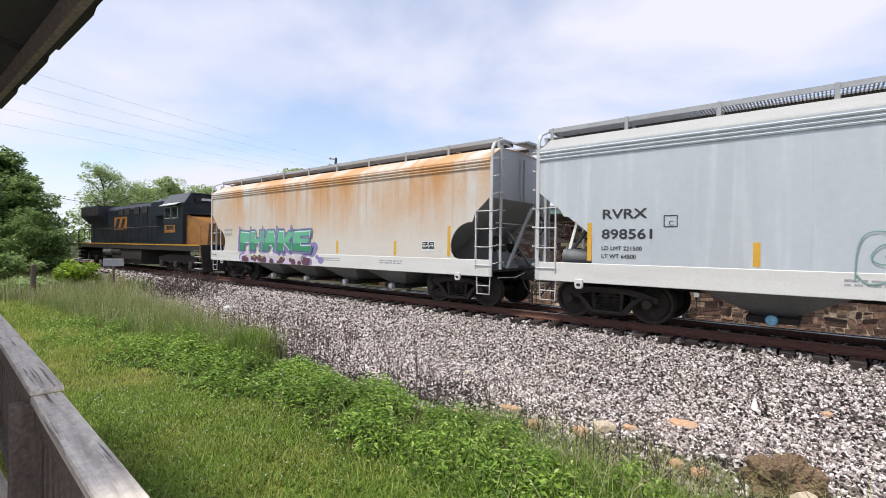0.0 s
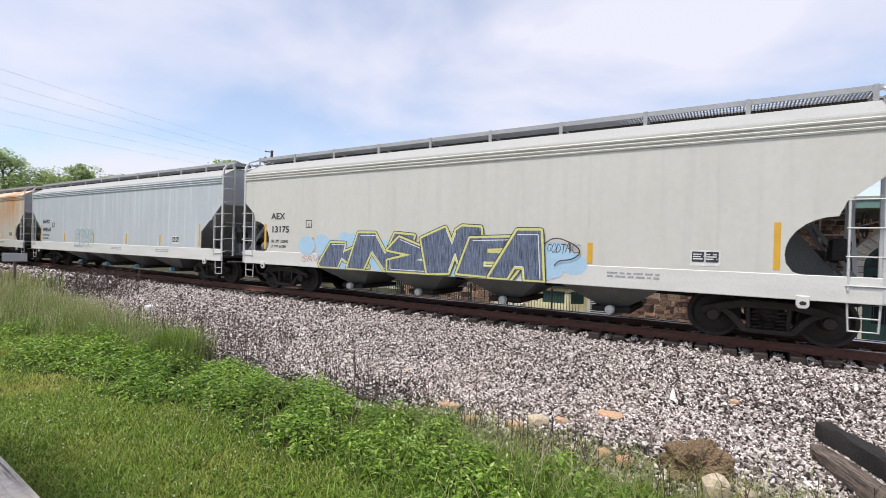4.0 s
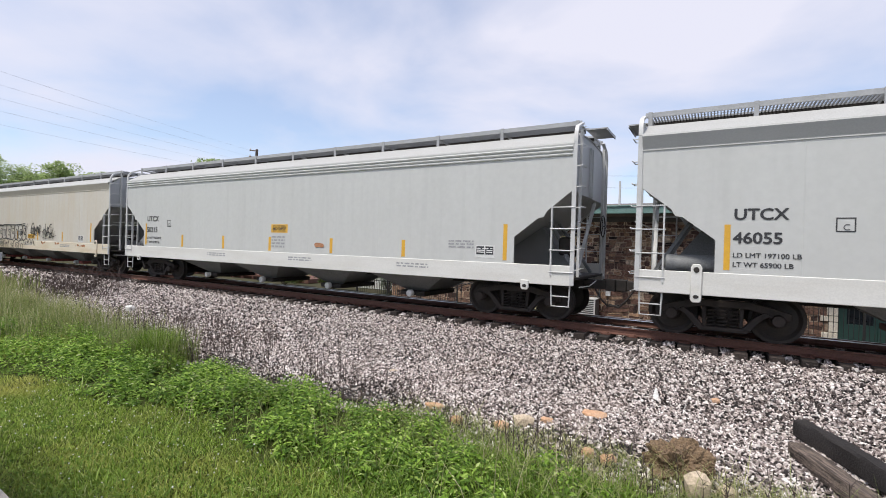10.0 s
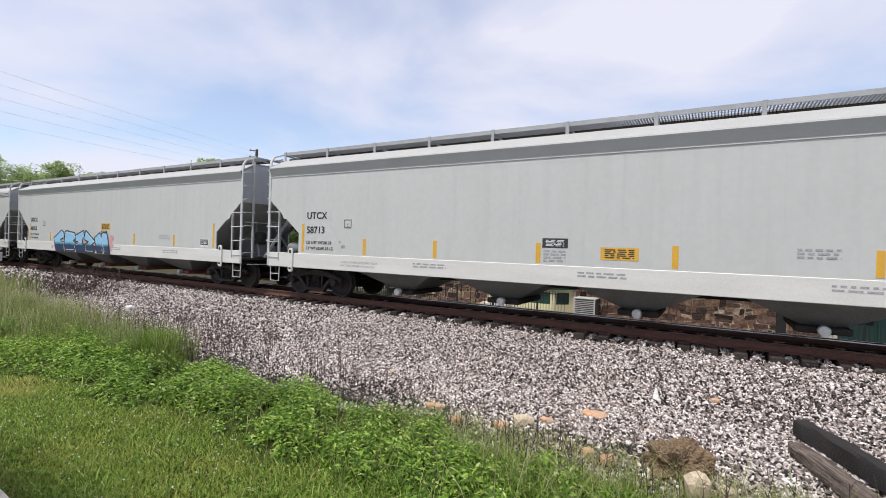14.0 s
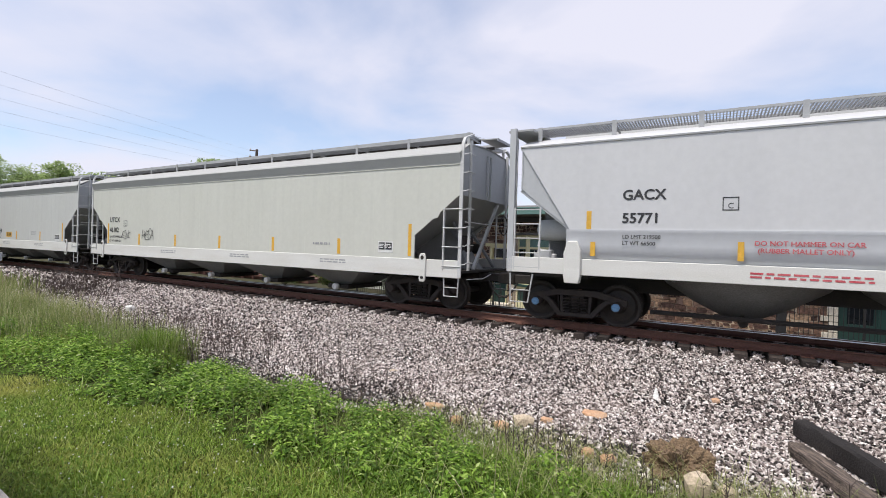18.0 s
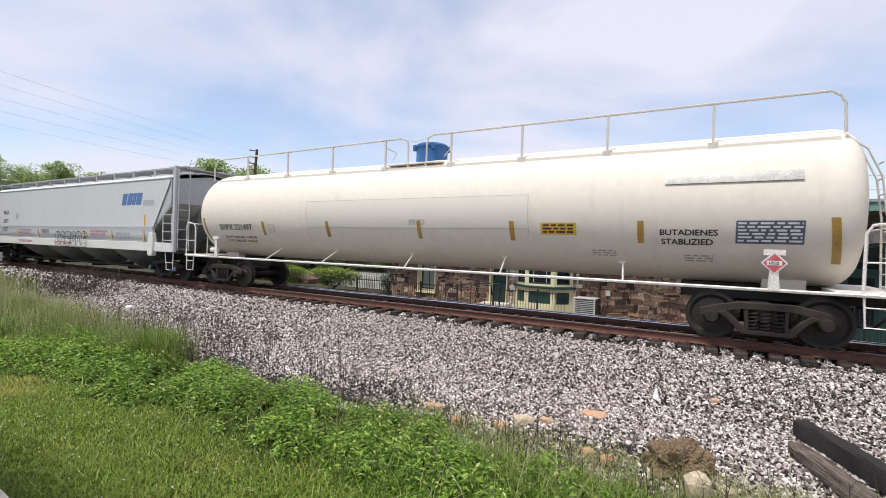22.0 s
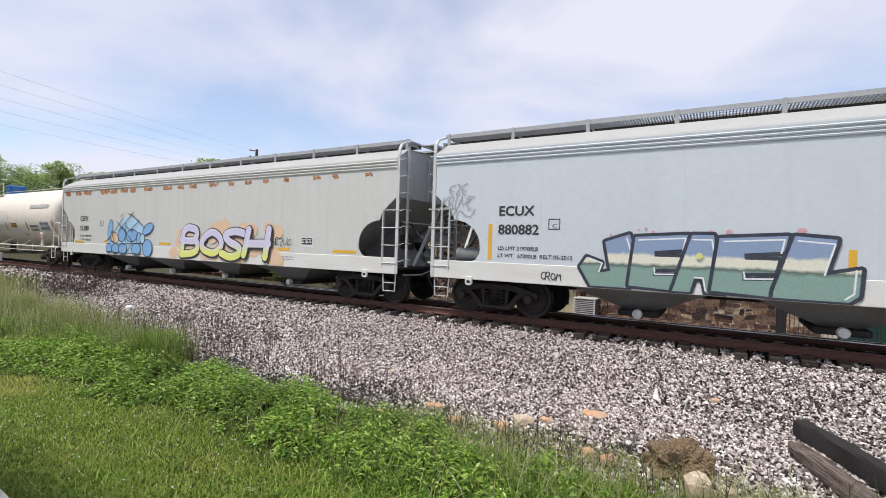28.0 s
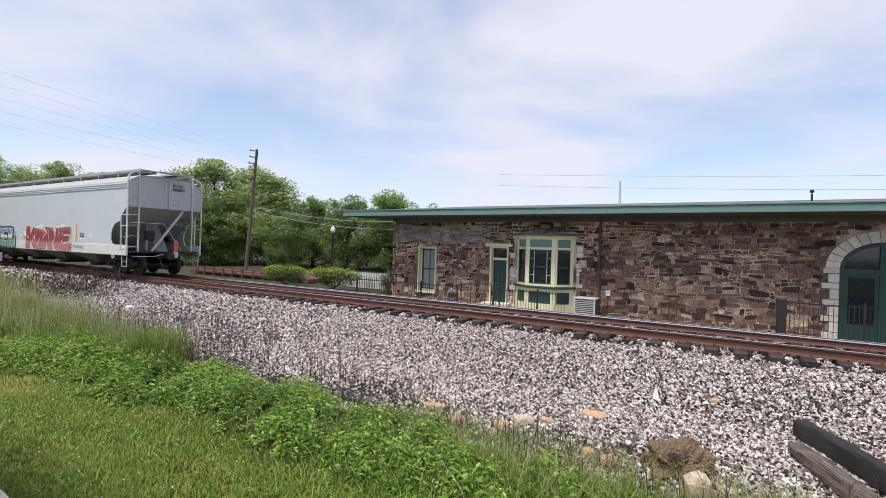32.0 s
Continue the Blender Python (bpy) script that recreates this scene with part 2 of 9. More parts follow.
def write(car, sh, material, label):
    """Writing as parts: each large character its own, a line of small print as one."""
    if not sh.f:
        return
    tall = max(v[2] for v in sh.v) - min(v[2] for v in sh.v)
    if tall < 0.125:
        tagged(part("lettering", sh, material, car, label), kind="stuff")
        return
    spans = sorted((min(sh.v[i][0] for i in f), max(sh.v[i][0] for i in f), k) for k, f in enumerate(sh.f))
    groups, reach = [], None
    for a, b, k in spans:
        if reach is None or a > reach:
            groups.append([])
            reach = b
        groups[-1].append(k)
        reach = max(reach, b)
    for group in groups:
        one = Shape()
        used = {}
        for k in group:
            face = []
            for i in sh.f[k]:
                if i not in used:
                    used[i] = len(one.v)
                    one.v.append(sh.v[i])
                face.append(used[i])
            one.f.append(tuple(face))
        part("letter", one, material, car, label)


def bars(x, z, w, h, lines=2, y=-1.606, seed=0):
    """Unreadable small print: rows of short bars."""
    rnd = random.Random(seed * 77 + int(x * 100))
    sh = Shape()
    step = h / lines
    for i in range(lines):
        cx = x
        while cx < x + w:
            bw = rnd.uniform(0.06, 0.22)
            e = min(cx + bw, x + w)
            z0 = z + h - (i + 1) * step + step * 0.25
            sh.add([(cx, y, z0), (e, y, z0), (e, y, z0 + step * 0.55), (cx, y, z0 + step * 0.55)], [(0, 1, 2, 3)])
            cx = e + 0.045
    return sh


def plate(x0, x1, z0, z1, y=-1.604):
    """A thin decal or tape patch."""
    return Shape().box(x0, x1, y, y + 0.006, z0, z1)


def ring_frame(x0, x1, z0, z1, w=0.025, y=-1.606):
    sh = Shape()
    for a, b, c, d in ((x0, x1, z0, z0 + w), (x0, x1, z1 - w, z1), (x0, x0 + w, z0 + w, z1 - w), (x1 - w, x1, z0 + w, z1 - w)):
        sh.box(a, b, y, y + 0.006, c, d)
    return sh


# ---- the train's way ----
def run(t):
    """How far the train has gone since 16 s, in metres."""
    u = (t - 16) / 16
    return 127.7313 * u + 7.01575 * u * u - 0.56123 * u ** 3 + 0.06949 * u ** 4


CARS, WHEELS = [], []
WHEEL_R = 0.457


# ---- the setting ----
def ground_z(y):
    """Height of the ground across the track."""
    pts = [(-400, -0.9), (-14, -0.86), (-6.2, -0.8), (-3.7, -0.76), (-1.75, -0.335), (-1.2, -0.30), (1.2, -0.30), (1.75, -0.335), (3.6, -0.92), (9, -1.0), (400, -1.0)]
    for (a, za), (b, zb) in zip(pts, pts[1:]):
        if a <= y <= b:
            return za + (zb - za) * (y - a) / (b - a)
    return -0.9


def sheet(name, ys, x0, x1, lift, material, label, kind="structure", nx=40):
    sh = Shape()
    xs = [x0 + (x1 - x0) * i / nx for i in range(nx + 1)]
    sh.v = [(x, y, ground_z(y) + lift) for x in xs for y in ys]
    m = len(ys)
    sh.f = [(i * m + j, (i + 1) * m + j, (i + 1) * m + j + 1, i * m + j + 1) for i in range(nx) for j in range(m - 1)]
    return single(name, sh, material, label, kind=kind)


def setting():
    ground = sheet("ground", [-1500, -400, -60, -14, -9, -6.2, -3.7, -1.75, -1.2, 1.2, 1.75, 3.6, 9, 60, 400, 1500], -1500, 1500, -0.05, M["asphalt_ground"], "grassy soil ground around the railway")
    lawn = sheet("lawn", [-60, -14, -11, -9, -7.5, -6.2], -60, 25, -0.01, M["lawn"], "mown green lawn beside the ballast")
    bed = sheet("ballast_bed", [-6.3, -5, -3.7, -2.7, -1.75, -1.2, 0, 1.2, 1.75, 2.7, 3.6], -260, 60, -0.01, M["ballast_bed"], "crushed stone track bed, coloured dark as shade between the stones")
    # rails: head, web and foot
    prof = [(-0.07, -0.172), (0.07, -0.172), (0.07, -0.16), (0.012, -0.135), (0.012, -0.045), (0.036, -0.035), (0.036, -0.004), (-0.036, -0.004), (-0.036, -0.035), (-0.012, -0.045), (-0.012, -0.135), (-0.07, -0.16)]
    for side in (-0.753, 0.753):
        rail = single("rail", Shape().prism([(side + p[0], p[1]) for p in prof], "x", -260, 60), M["rail"], "rust-brown steel rail spiked to the ties", kind="structure")
        q = -1 if side > 0 else 1
        # worn bright over the top and round the gauge corner
        worn = [(side + q * 0.040, -0.042), (side + q * 0.037, -0.022), (side + q * 0.027, -0.005), (side + q * 0.012, 0.001), (side - q * 0.024, 0.001), (side - q * 0.03, -0.0045), (side, -0.0045), (side + q * 0.034, -0.042)]
        part("rail_head", Shape().prism(worn, "x", -260, 60), M["rail_head"], rail, "polished running surface", smooth=50)


def truck(car, x, key="t", tank=False):
    """A two-axle freight truck centred at x under the car."""
    tr = part("truck", Shape().box(-0.18, 0.18, -1.0, 1.0, 0.42, 0.66).box(-0.27, 0.27, -0.9, 0.9, 0.22, 0.62), M["truck"], car, "cast steel freight truck", key="bolster", bevel=0.02, at=pose(x, 0, 0))
    side = Shape()
    for outer in (1,):
        top = [(-1.10, 0.46), (-1.10, 0.60), (-0.84, 0.68), (-0.45, 0.77), (0.45, 0.77), (0.84, 0.68), (1.10, 0.60), (1.10, 0.46), (0.78, 0.48), (0.66, 0.57), (0.40, 0.63), (-0.40, 0.63), (-0.66, 0.57), (-0.78, 0.48)]
        side.prism(top, "y", -0.07, 0.07)
        side.prism([(-0.40, 0.16), (0.40, 0.16), (0.36, 0.25), (-0.36, 0.25)], "y", -0.09, 0.09)
        for q in (-1, 1):
            side.prism([(q * 0.80, 0.54), (q * 0.66, 0.46), (q * 0.40, 0.16), (q * 0.30, 0.22), (q * 0.52, 0.48), (q * 0.68, 0.60)], "y", -0.08, 0.08)
            side.prism([(q * 0.27, 0.25), (q * 0.34, 0.25), (q * 0.36, 0.63), (q * 0.28, 0.63)], "y", -0.06, 0.06)
    for y in (-1.0, 1.0):
        part("side_frame", side, M["truck"], tr, key="side_frame", bevel=0.012, at=pose(0, y, 0))
        for k in (-0.2, 0.0, 0.2):
            coil = Shape()
            turns = [(0.08 * math.cos(a * 1.05), 0.08 * math.sin(a * 1.05), 0.24 + a * 0.0115) for a in range(0, 31)]
            coil.tube(turns, 0.016, 5)
            part("spring", coil, M["truck"], tr, key="spring", at=pose(k, y * 1.02, 0))
        for k in (-0.89, 0.89):
            cap = Shape().lathe([(0.10, -0.10), (0.115, -0.06), (0.115, 0.08), (0.06, 0.1)], "y", 14)
            part("bearing_cap", cap, M["truck"], tr, key="bearing", at=pose(k, y * 1.09, WHEEL_R))
    for k in (-0.89, 0.89):
        ws = Shape()
        ws.lathe([(0.08, -0.95), (0.08, -0.80)], "y", 12)
        for s in (-1, 1):
            prof = [(0.13, 0.66), (0.16, 0.64), (0.34, 0.70), (0.40, 0.67), (0.482, 0.675), (0.482, 0.70), (0.462, 0.715), (WHEEL_R, 0.82), (0.40, 0.82), (0.34, 0.77), (0.17, 0.80), (0.13, 0.84)]
            ws.lathe([(r, w * s) for r, w in prof], "y", 32)
        ws.lathe([(0.08, -1.05), (0.08, 1.05)], "y", 12)
        # drilled web holes make the turning visible
        for a in range(4):
            ang = a * math.pi / 2
            ws.lathe([(0.025, -0.785), (0.025, -0.775)], "y", 8, at=(0.25 * math.cos(ang), 0, 0.25 * math.sin(ang)))
        w = part("wheelset", ws, M["wheel"], tr, "dark steel wheels on an axle", key="wheelset", at=pose(k, 0, WHEEL_R))
        WHEELS.append((w, k))
    return tr


def coupler(car, x, s):
    sh = Shape().box(min(0, s * 0.55), max(0, s * 0.55), -0.11, 0.11, 0.75, 0.97)
    sh.prism([(s * 0.5, -0.14), (s * 0.72, -0.17), (s * 0.78, 0.0), (s * 0.66, 0.05), (s * 0.72, 0.16), (s * 0.5, 0.14)], "z", 0.72, 1.0)
    c = part("coupler", sh, M["underframe"], car, "knuckle coupler", key=("coupler", s), bevel=0.015, at=pose(x, 0, 0))
    hose = [(s * 0.3, -0.35, 0.8), (s * 0.45, -0.38, 0.55), (s * 0.62, -0.36, 0.38), (s * 0.85, -0.3, 0.42)]
    part("air_hose", Shape().tube(hose, 0.025, 6), M["underframe"], c, key=("hose", s))


def ladder(car, x0, x1, z0, z1, y, rungs, material, key, axis="x"):
    """Two stiles with round rungs, standing off a side (axis x) or an end (axis y)."""
    def put(a, b, z):
        return (a, b, z) if axis == "x" else (b, a, z)
    st = Shape()
    for a in (x0, x1):
        st.tube([put(a, y, z0), put(a, y, z1)], 0.022, 4)
    lad = part("ladder", st, material, car, "painted steel ladder", key=("lad", key) if key else None)
    for i in range(rungs):
        z = z0 + (z1 - z0) * (i + 0.15) / (rungs - 0.7 + 0.0001)
        part("rung", Shape().tube([put(x0, y, z), put(x1, y, z)], 0.014, 5), material, lad)
    return lad


def grating_bars(x0, x1, y0, y1, z, pitch=0.058):
    """Close bars across a walkway, with three thin rods along it."""
    sh = Shape()
    for k in range(int((x1 - x0) / pitch)):
        a = x0 + k * pitch
        sh.box(a, a + 0.022, y0, y1, z - 0.012, z + 0.03)
    for q in (0.25, 0.5, 0.75):
        yy = y0 + (y1 - y0) * q
        sh.box(x0, x1, yy - 0.006, yy + 0.006, z + 0.03, z + 0.038)
    return sh


ROOF = mat("dusty_roof", (0.42, 0.42, 0.405), 0.7, second=(0.36, 0.355, 0.34), scale=1.2, bump=0.03, fine=0.1)


def hopper(name_label, x, length, paint, paint_end, roof="ribs", cut="diagonal", bays=4, band=None, sill=None, gate=None, top=None):
    """A covered hopper car, its middle at x when the train has run 0 m. Near side at y = -1.6."""
    sill = sill or M["white_trim"]
    car = thing("covered_hopper", name_label, "freight car", group="train")
    CARS.append((car, x))
    h = length / 2
    # side sheets with the cut-away lower corners
    if cut == "diagonal":
        corner = [(h - 0.06, 2.95), (h - 0.60, 2.52), (h - 0.68, 2.38), (h - 0.80, 2.36), (h - 1.36, 1.93), (h - 1.36, 1.30)]
    else:
        corner = [(h - 0.06, 2.95), (h - 0.52, 2.56)]
        for k in range(9):
            a = math.pi / 2 + (math.pi / 2) * k / 8 * 1.15
            corner.append((h - 0.62 + 0.72 * math.cos(a), 1.66 + 0.66 * math.sin(a)))
        corner += [(h - 1.22, 1.36), (h - 1.05, 1.30)]
    zt = 3.72
    outline = [(h - 0.06, zt)] + corner
    outline = outline + [(-px, pz) for px, pz in reversed(outline)]
    for y0, y1 in ((-1.6, -1.57), (1.57, 1.6)):
        part("side_sheet", Shape().prism(outline, "y", y0, y1), paint, car, smooth=0)
    # the top of the side flares out to the eave, then the roof rises to a low crown
    flare = 1.685 if roof == "band" else 1.63
    eave = 3.965
    shoulder = [(flare, eave), (flare - 0.02, eave + 0.035), (1.12, 4.30), (0.0, 4.36)]
    ring = [(-a, b) for a, b in shoulder] + [(a, b) for a, b in reversed(shoulder[:-1])]
    sh = Shape().loft([[(xx, a, b) for a, b in ring] + [(xx, a * 0.985, b - 0.03) for a, b in reversed(ring)] for xx in (-h + 0.04, h - 0.04)])
    part("roof", sh, top or ROOF, car, "roof sheet of the car", smooth=20)
    for s in (-1, 1):
        # a band colour darkens this down-facing panel beyond its own shading
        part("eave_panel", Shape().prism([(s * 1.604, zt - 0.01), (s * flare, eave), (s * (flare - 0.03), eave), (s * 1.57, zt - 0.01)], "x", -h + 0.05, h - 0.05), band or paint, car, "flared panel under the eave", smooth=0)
        if roof == "band":
            part("top_chord", Shape().box(-h + 0.06, h - 0.06, s * 1.609 - 0.009, s * 1.609 + 0.009, zt - 0.03, zt - 0.012), paint, car)
        else:
            for zz in (3.735, 3.815, 3.895):
                part("rib", Shape().tube([(-h + 0.06, s * (1.606 + (zz - zt) * 0.12), zz), (h - 0.06, s * (1.606 + (zz - zt) * 0.12), zz)], 0.027, 6), paint, car)
    # side posts' weld seams
    n = 7
    for i in range(1, n):
        xx = -h + length * i / n
        part("seam", Shape().prism([(xx - 0.012, -1.599), (xx, -1.604), (xx + 0.012, -1.599)], "z", 1.34, zt - 0.04), paint, car)
    # ends and slope sheets
    for s in (-1, 1):
        e = s * (h - 0.06)
        end = Shape().prism([(-1.57, 2.95), (1.57, 2.95), (1.57, zt), (1.6, 3.95), (1.1, 4.27), (0, 4.33), (-1.1, 4.27), (-1.6, 3.95), (-1.57, zt)], "x", e, e - s * 0.03)
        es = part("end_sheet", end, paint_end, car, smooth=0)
        for y in (-0.08, 0.12):
            part("end_rib", Shape().box(min(e, e + s * 0.05), max(e, e + s * 0.05), y - 0.03, y + 0.03, 2.96, 4.15), paint_end, es)
        e2 = s * (h - 2.9)
        part("slope_sheet", Shape().loft([[(e, -1.57, 2.95), (e, 1.57, 2.95), (e - s * 0.05, 1.57, 2.93), (e - s * 0.05, -1.57, 2.93)],
                                          [(e2, -1.57, 1.05), (e2, 1.57, 1.05), (e2 - s * 0.05, 1.57, 1.02), (e2 - s * 0.05, -1.57, 1.02)]]), SLOPE_LIGHT, car, "grey slope sheet", smooth=0)
        # end platform, posts and brace
        p0, p1 = sorted((s * (h - 1.4), s * h))
        part("end_platform", Shape().box(p0, p1, -1.5, 1.5, 1.0, 1.06), M["underframe"], car)
        for y in (-1.6, 1.6):
            q = y / 1.6
            post = Shape().loft([[(s * (h - 0.06), y - 0.015 * q, z), (s * (h + 0.03), y - 0.015 * q, z), (s * (h + 0.03), y + 0.02 * q, z), (s * (h - 0.06), y + 0.02 * q, z)] for z in (0.9, 4.0)])
            post.loft([[(s * (h - 0.05) , y * k - 0.02 * q, z), (s * (h + 0.03), y * k - 0.02 * q, z), (s * (h + 0.03), y * k + 0.02 * q, z + 0.03), (s * (h - 0.05), y * k + 0.02 * q, z + 0.03)] for k, z in ((1.0, 3.98), (0.99, 4.18), (0.93, 4.34), (0.68, 4.50))])
            part("corner_post", post, M["ladder"], car, "painted steel corner post")
            part("end_stile", Shape().box(-0.03, 0.03, -0.025, 0.025, 1.06, 4.36), M["ladder"], car, key="end_stile", at=pose(s * (h + 0.0), 1.16 * q, 0))
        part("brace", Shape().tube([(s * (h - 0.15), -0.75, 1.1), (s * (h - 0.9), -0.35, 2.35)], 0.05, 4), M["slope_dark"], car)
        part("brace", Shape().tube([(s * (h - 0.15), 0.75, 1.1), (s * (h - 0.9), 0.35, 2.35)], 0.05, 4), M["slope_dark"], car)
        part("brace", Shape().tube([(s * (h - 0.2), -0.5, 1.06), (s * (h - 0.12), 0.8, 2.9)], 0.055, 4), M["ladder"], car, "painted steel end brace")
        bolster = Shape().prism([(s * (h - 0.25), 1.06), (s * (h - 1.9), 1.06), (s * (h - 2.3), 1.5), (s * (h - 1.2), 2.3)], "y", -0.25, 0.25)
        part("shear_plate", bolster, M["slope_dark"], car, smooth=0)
        for rx in (-1.25, 1.25):
            part("end_handrail", Shape().tube([(s * (h + 0.06), -1.5 if rx < 0 else 0.1, 2.28), (s * (h + 0.06), -0.1 if rx < 0 else 1.5, 2.28)], 0.014, 5), M["ladder"], car)
        # ladders on the side and on the end, near and far
        for y in (-1.60, 1.60):
            lad = part("ladder", Shape().box(min(s * (h - 0.50), s * (h - 0.47)), max(s * (h - 0.50), s * (h - 0.47)), y - 0.03, y + 0.03, 1.08, 2.63), M["ladder"], car, "painted steel ladder")
            for z in (1.17, 1.65, 2.12, 2.59):
                part("rung", Shape().tube([(s * (h - 0.52), y * 1.015, z), (s * (h + 0.02), y * 1.015, z)], 0.014, 5), M["ladder"], lad)
        # bent grab irons up the end, and a long one across
        for k in range(7):
            z, y0 = 1.26 + 0.45 * k, -1.6
            grab = Shape().tube([(s * (h + 0.02), y0, z - 0.03), (s * (h + 0.12), y0, z - 0.03), (s * (h + 0.14), y0 + 0.04, z), (s * (h + 0.14), -1.19, z), (s * (h + 0.12), -1.16, z), (s * h, -1.16, z)], 0.012, 5)
            part("grab_iron", grab, M["ladder"], car, key=("grab", s, k, length))
        far = Shape().tube([(s * (h + 0.02), 1.62, 1.0), (s * (h + 0.06), 1.62, 3.85), (s * (h + 0.06), 1.58, 4.12), (s * (h + 0.06), 1.3, 4.36), (s * (h + 0.06), 0.9, 4.48)], 0.03, 6)
        if roof == "band":
            part("end_pipe", far, M["ladder"], car)
        # sill step
        for y in (-1.55, 1.55):
            st = Shape().tube([(s * (h - 0.48), y, 0.9), (s * (h - 0.46), y, 0.42), (s * (h - 0.08), y, 0.42), (s * (h - 0.06), y, 0.9)], 0.018, 5)
            st.tube([(s * (h - 0.47), y, 0.64), (s * (h - 0.07), y, 0.64)], 0.014, 5)
            part("sill_step", st, M["ladder"], car)
        coupler(car, s * (h - 0.1), s)
        truck(car, s * (h - 1.52))
        # jacking pad and cut lever
        tall_pad = roof == "band"
        pad = Shape().prism([(-0.06, 0.74), (0.06, 0.74), (0.095, 0.79), (0.095, 0.96), (-0.095, 0.96), (-0.095, 0.79)], "y", -1.64, -1.58) if not tall_pad else Shape().prism([(-0.06, 0.74), (0.06, 0.74), (0.095, 0.79), (0.095, 1.40), (0.06, 1.47), (-0.06, 1.47), (-0.095, 1.40), (-0.095, 0.79)], "y", -1.66, -1.612)
        pd = part("jacking_pad", pad, sill, car, at=pose(s * (h - 1.07), 0, 0), bevel=0.012)
        for z, tall in ((0.85, 0.035), (1.36, 0.055)) if tall_pad else ((0.83, 0.035),):
            oval = Shape().prism([(0.05 * math.cos(q * math.pi / 8), z + tall * math.sin(q * math.pi / 8)) for q in range(16)], "y", -1.668 if tall_pad else -1.646, -1.655 if tall_pad else -1.63)
            part("pad_hole", oval, M["underframe"], pd, key=("padhole", z, tall_pad))
        part("cut_lever", Shape().tube([(s * (h + 0.12), -1.45, 0.86), (s * (h + 0.14), -0.6, 0.84), (s * (h + 0.2), -0.2, 0.95)], 0.013, 5), M["ladder"], car)
    # brake gear on the trailing end
    bx = h - 0.55
    part("brake_cylinder", Shape().lathe([(0.0, -0.32), (0.13, -0.3), (0.15, -0.26), (0.15, 0.26), (0.12, 0.3), (0.0, 0.32)], "x", 14), M["underframe"], car, at=pose(bx - 0.25, 0.55, 1.62))
    part("brake_valve", Shape().box(-0.16, 0.16, -0.2, 0.14, -0.22, 0.22), M["truck"], car, at=pose(bx + 0.1, -0.45, 1.75), bevel=0.05)
    part("air_reservoir", Shape().lathe([(0.05, -0.5), (0.19, -0.44), (0.19, 0.44), (0.05, 0.5)], "x", 16), M["slope_dark"], car, at=pose(-h + 0.95, -1.1, 1.45))
    wheel_rim = Shape().tube([(0, 0.27 * math.cos(a * math.pi / 8), 0.27 * math.sin(a * math.pi / 8)) for a in range(17)], 0.016, 5)
    for a in range(3):
        wheel_rim.tube([(0, 0, 0), (0, 0.27 * math.cos(a * 2.094), 0.27 * math.sin(a * 2.094))], 0.014, 4)
    part("brake_wheel", wheel_rim, M["truck"], car, at=pose(h + 0.12, 0.75, 2.3))
    # sills
    for y0, y1 in ((-1.61, -1.55), (1.55, 1.61)):
        part("side_sill", Shape().box(-h, h, y0, y1, 0.88, 1.32), sill, car, bevel=0.01)
    part("center_sill", Shape().box(-h + 0.1, h - 0.1, -0.3, 0.3, 0.72, 1.05), M["underframe"], car)
    # discharge bays
    inner = length - 6.2
    for i in range(bays):
        cx = -inner / 2 + inner * (i + 0.5) / bays
        half = inner / bays / 2 * 0.98
        chute = Shape().loft([[(cx - half, -1.5, 1.02), (cx + half, -1.5, 1.02), (cx + half, 1.5, 1.02), (cx - half, 1.5, 1.02)],
                              [(cx - 0.32, -0.62, 0.40), (cx + 0.32, -0.62, 0.40), (cx + 0.32, 0.62, 0.40), (cx - 0.32, 0.62, 0.40)]])
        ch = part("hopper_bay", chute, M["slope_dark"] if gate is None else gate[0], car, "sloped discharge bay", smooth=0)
        part("outlet_gate", Shape().box(cx - 0.42, cx + 0.42, -0.85, 0.85, 0.27, 0.40), M["underframe"] if gate is None else gate[1], ch, bevel=0.02)
        cap = Shape().lathe([(0.085, -1.02), (0.1, -0.99), (0.1, -0.9), (0.07, -0.84)], "y", 16)
        part("outlet_cap", cap, M["white_sign"] if gate is None else gate[2], ch, at=pose(cx, 0, 0.34))
    # running boards over the roof, on brackets
    for near in (-1, 1):
        y0, y1 = sorted((near * 1.10, near * 0.40))
        board = Shape().box(-h + 0.02, h - 0.02, near * 1.10 - 0.012, near * 1.10 + 0.012, 4.475, 4.575).box(-h + 0.02, h - 0.02, near * 0.40 - 0.012, near * 0.40 + 0.012, 4.52, 4.575)
        rb = part("running_board", board, M["grating"], car, "galvanised grating walkway")
        part("grating", grating_bars(-h + 0.04, h - 0.04, y0 + 0.014, y1 - 0.014, 4.535), M["grating"], rb, smooth=0)
        part("stringer", Shape().box(-h + 0.1, h - 0.1, near * 0.44 - 0.02, near * 0.44 + 0.02, 4.44, 4.52), M["underframe"], rb)
        count = int(length / 1.72)
        for i in range(count + 1):
            xx = -h + 0.12 + (length - 0.24) * i / count
            br = Shape().box(-0.04, 0.04, near * 1.12 - 0.008, near * 1.12 + 0.008, 4.25, 4.585)
            br.prism([(near * 1.11, 4.52), (near * 0.44, 4.46), (near * 0.44, 4.42), (near * 1.11, 4.46)], "x", -0.012, 0.012)
            part("bracket", br, M["grating"], rb, key=("brk", near), at=pose(xx, 0, 0))
    cross = Shape().box(-0.05, 0.42, -0.5, 0.5, 4.50, 4.53).box(0.41, 0.43, -0.5, 0.5, 4.46, 4.53)
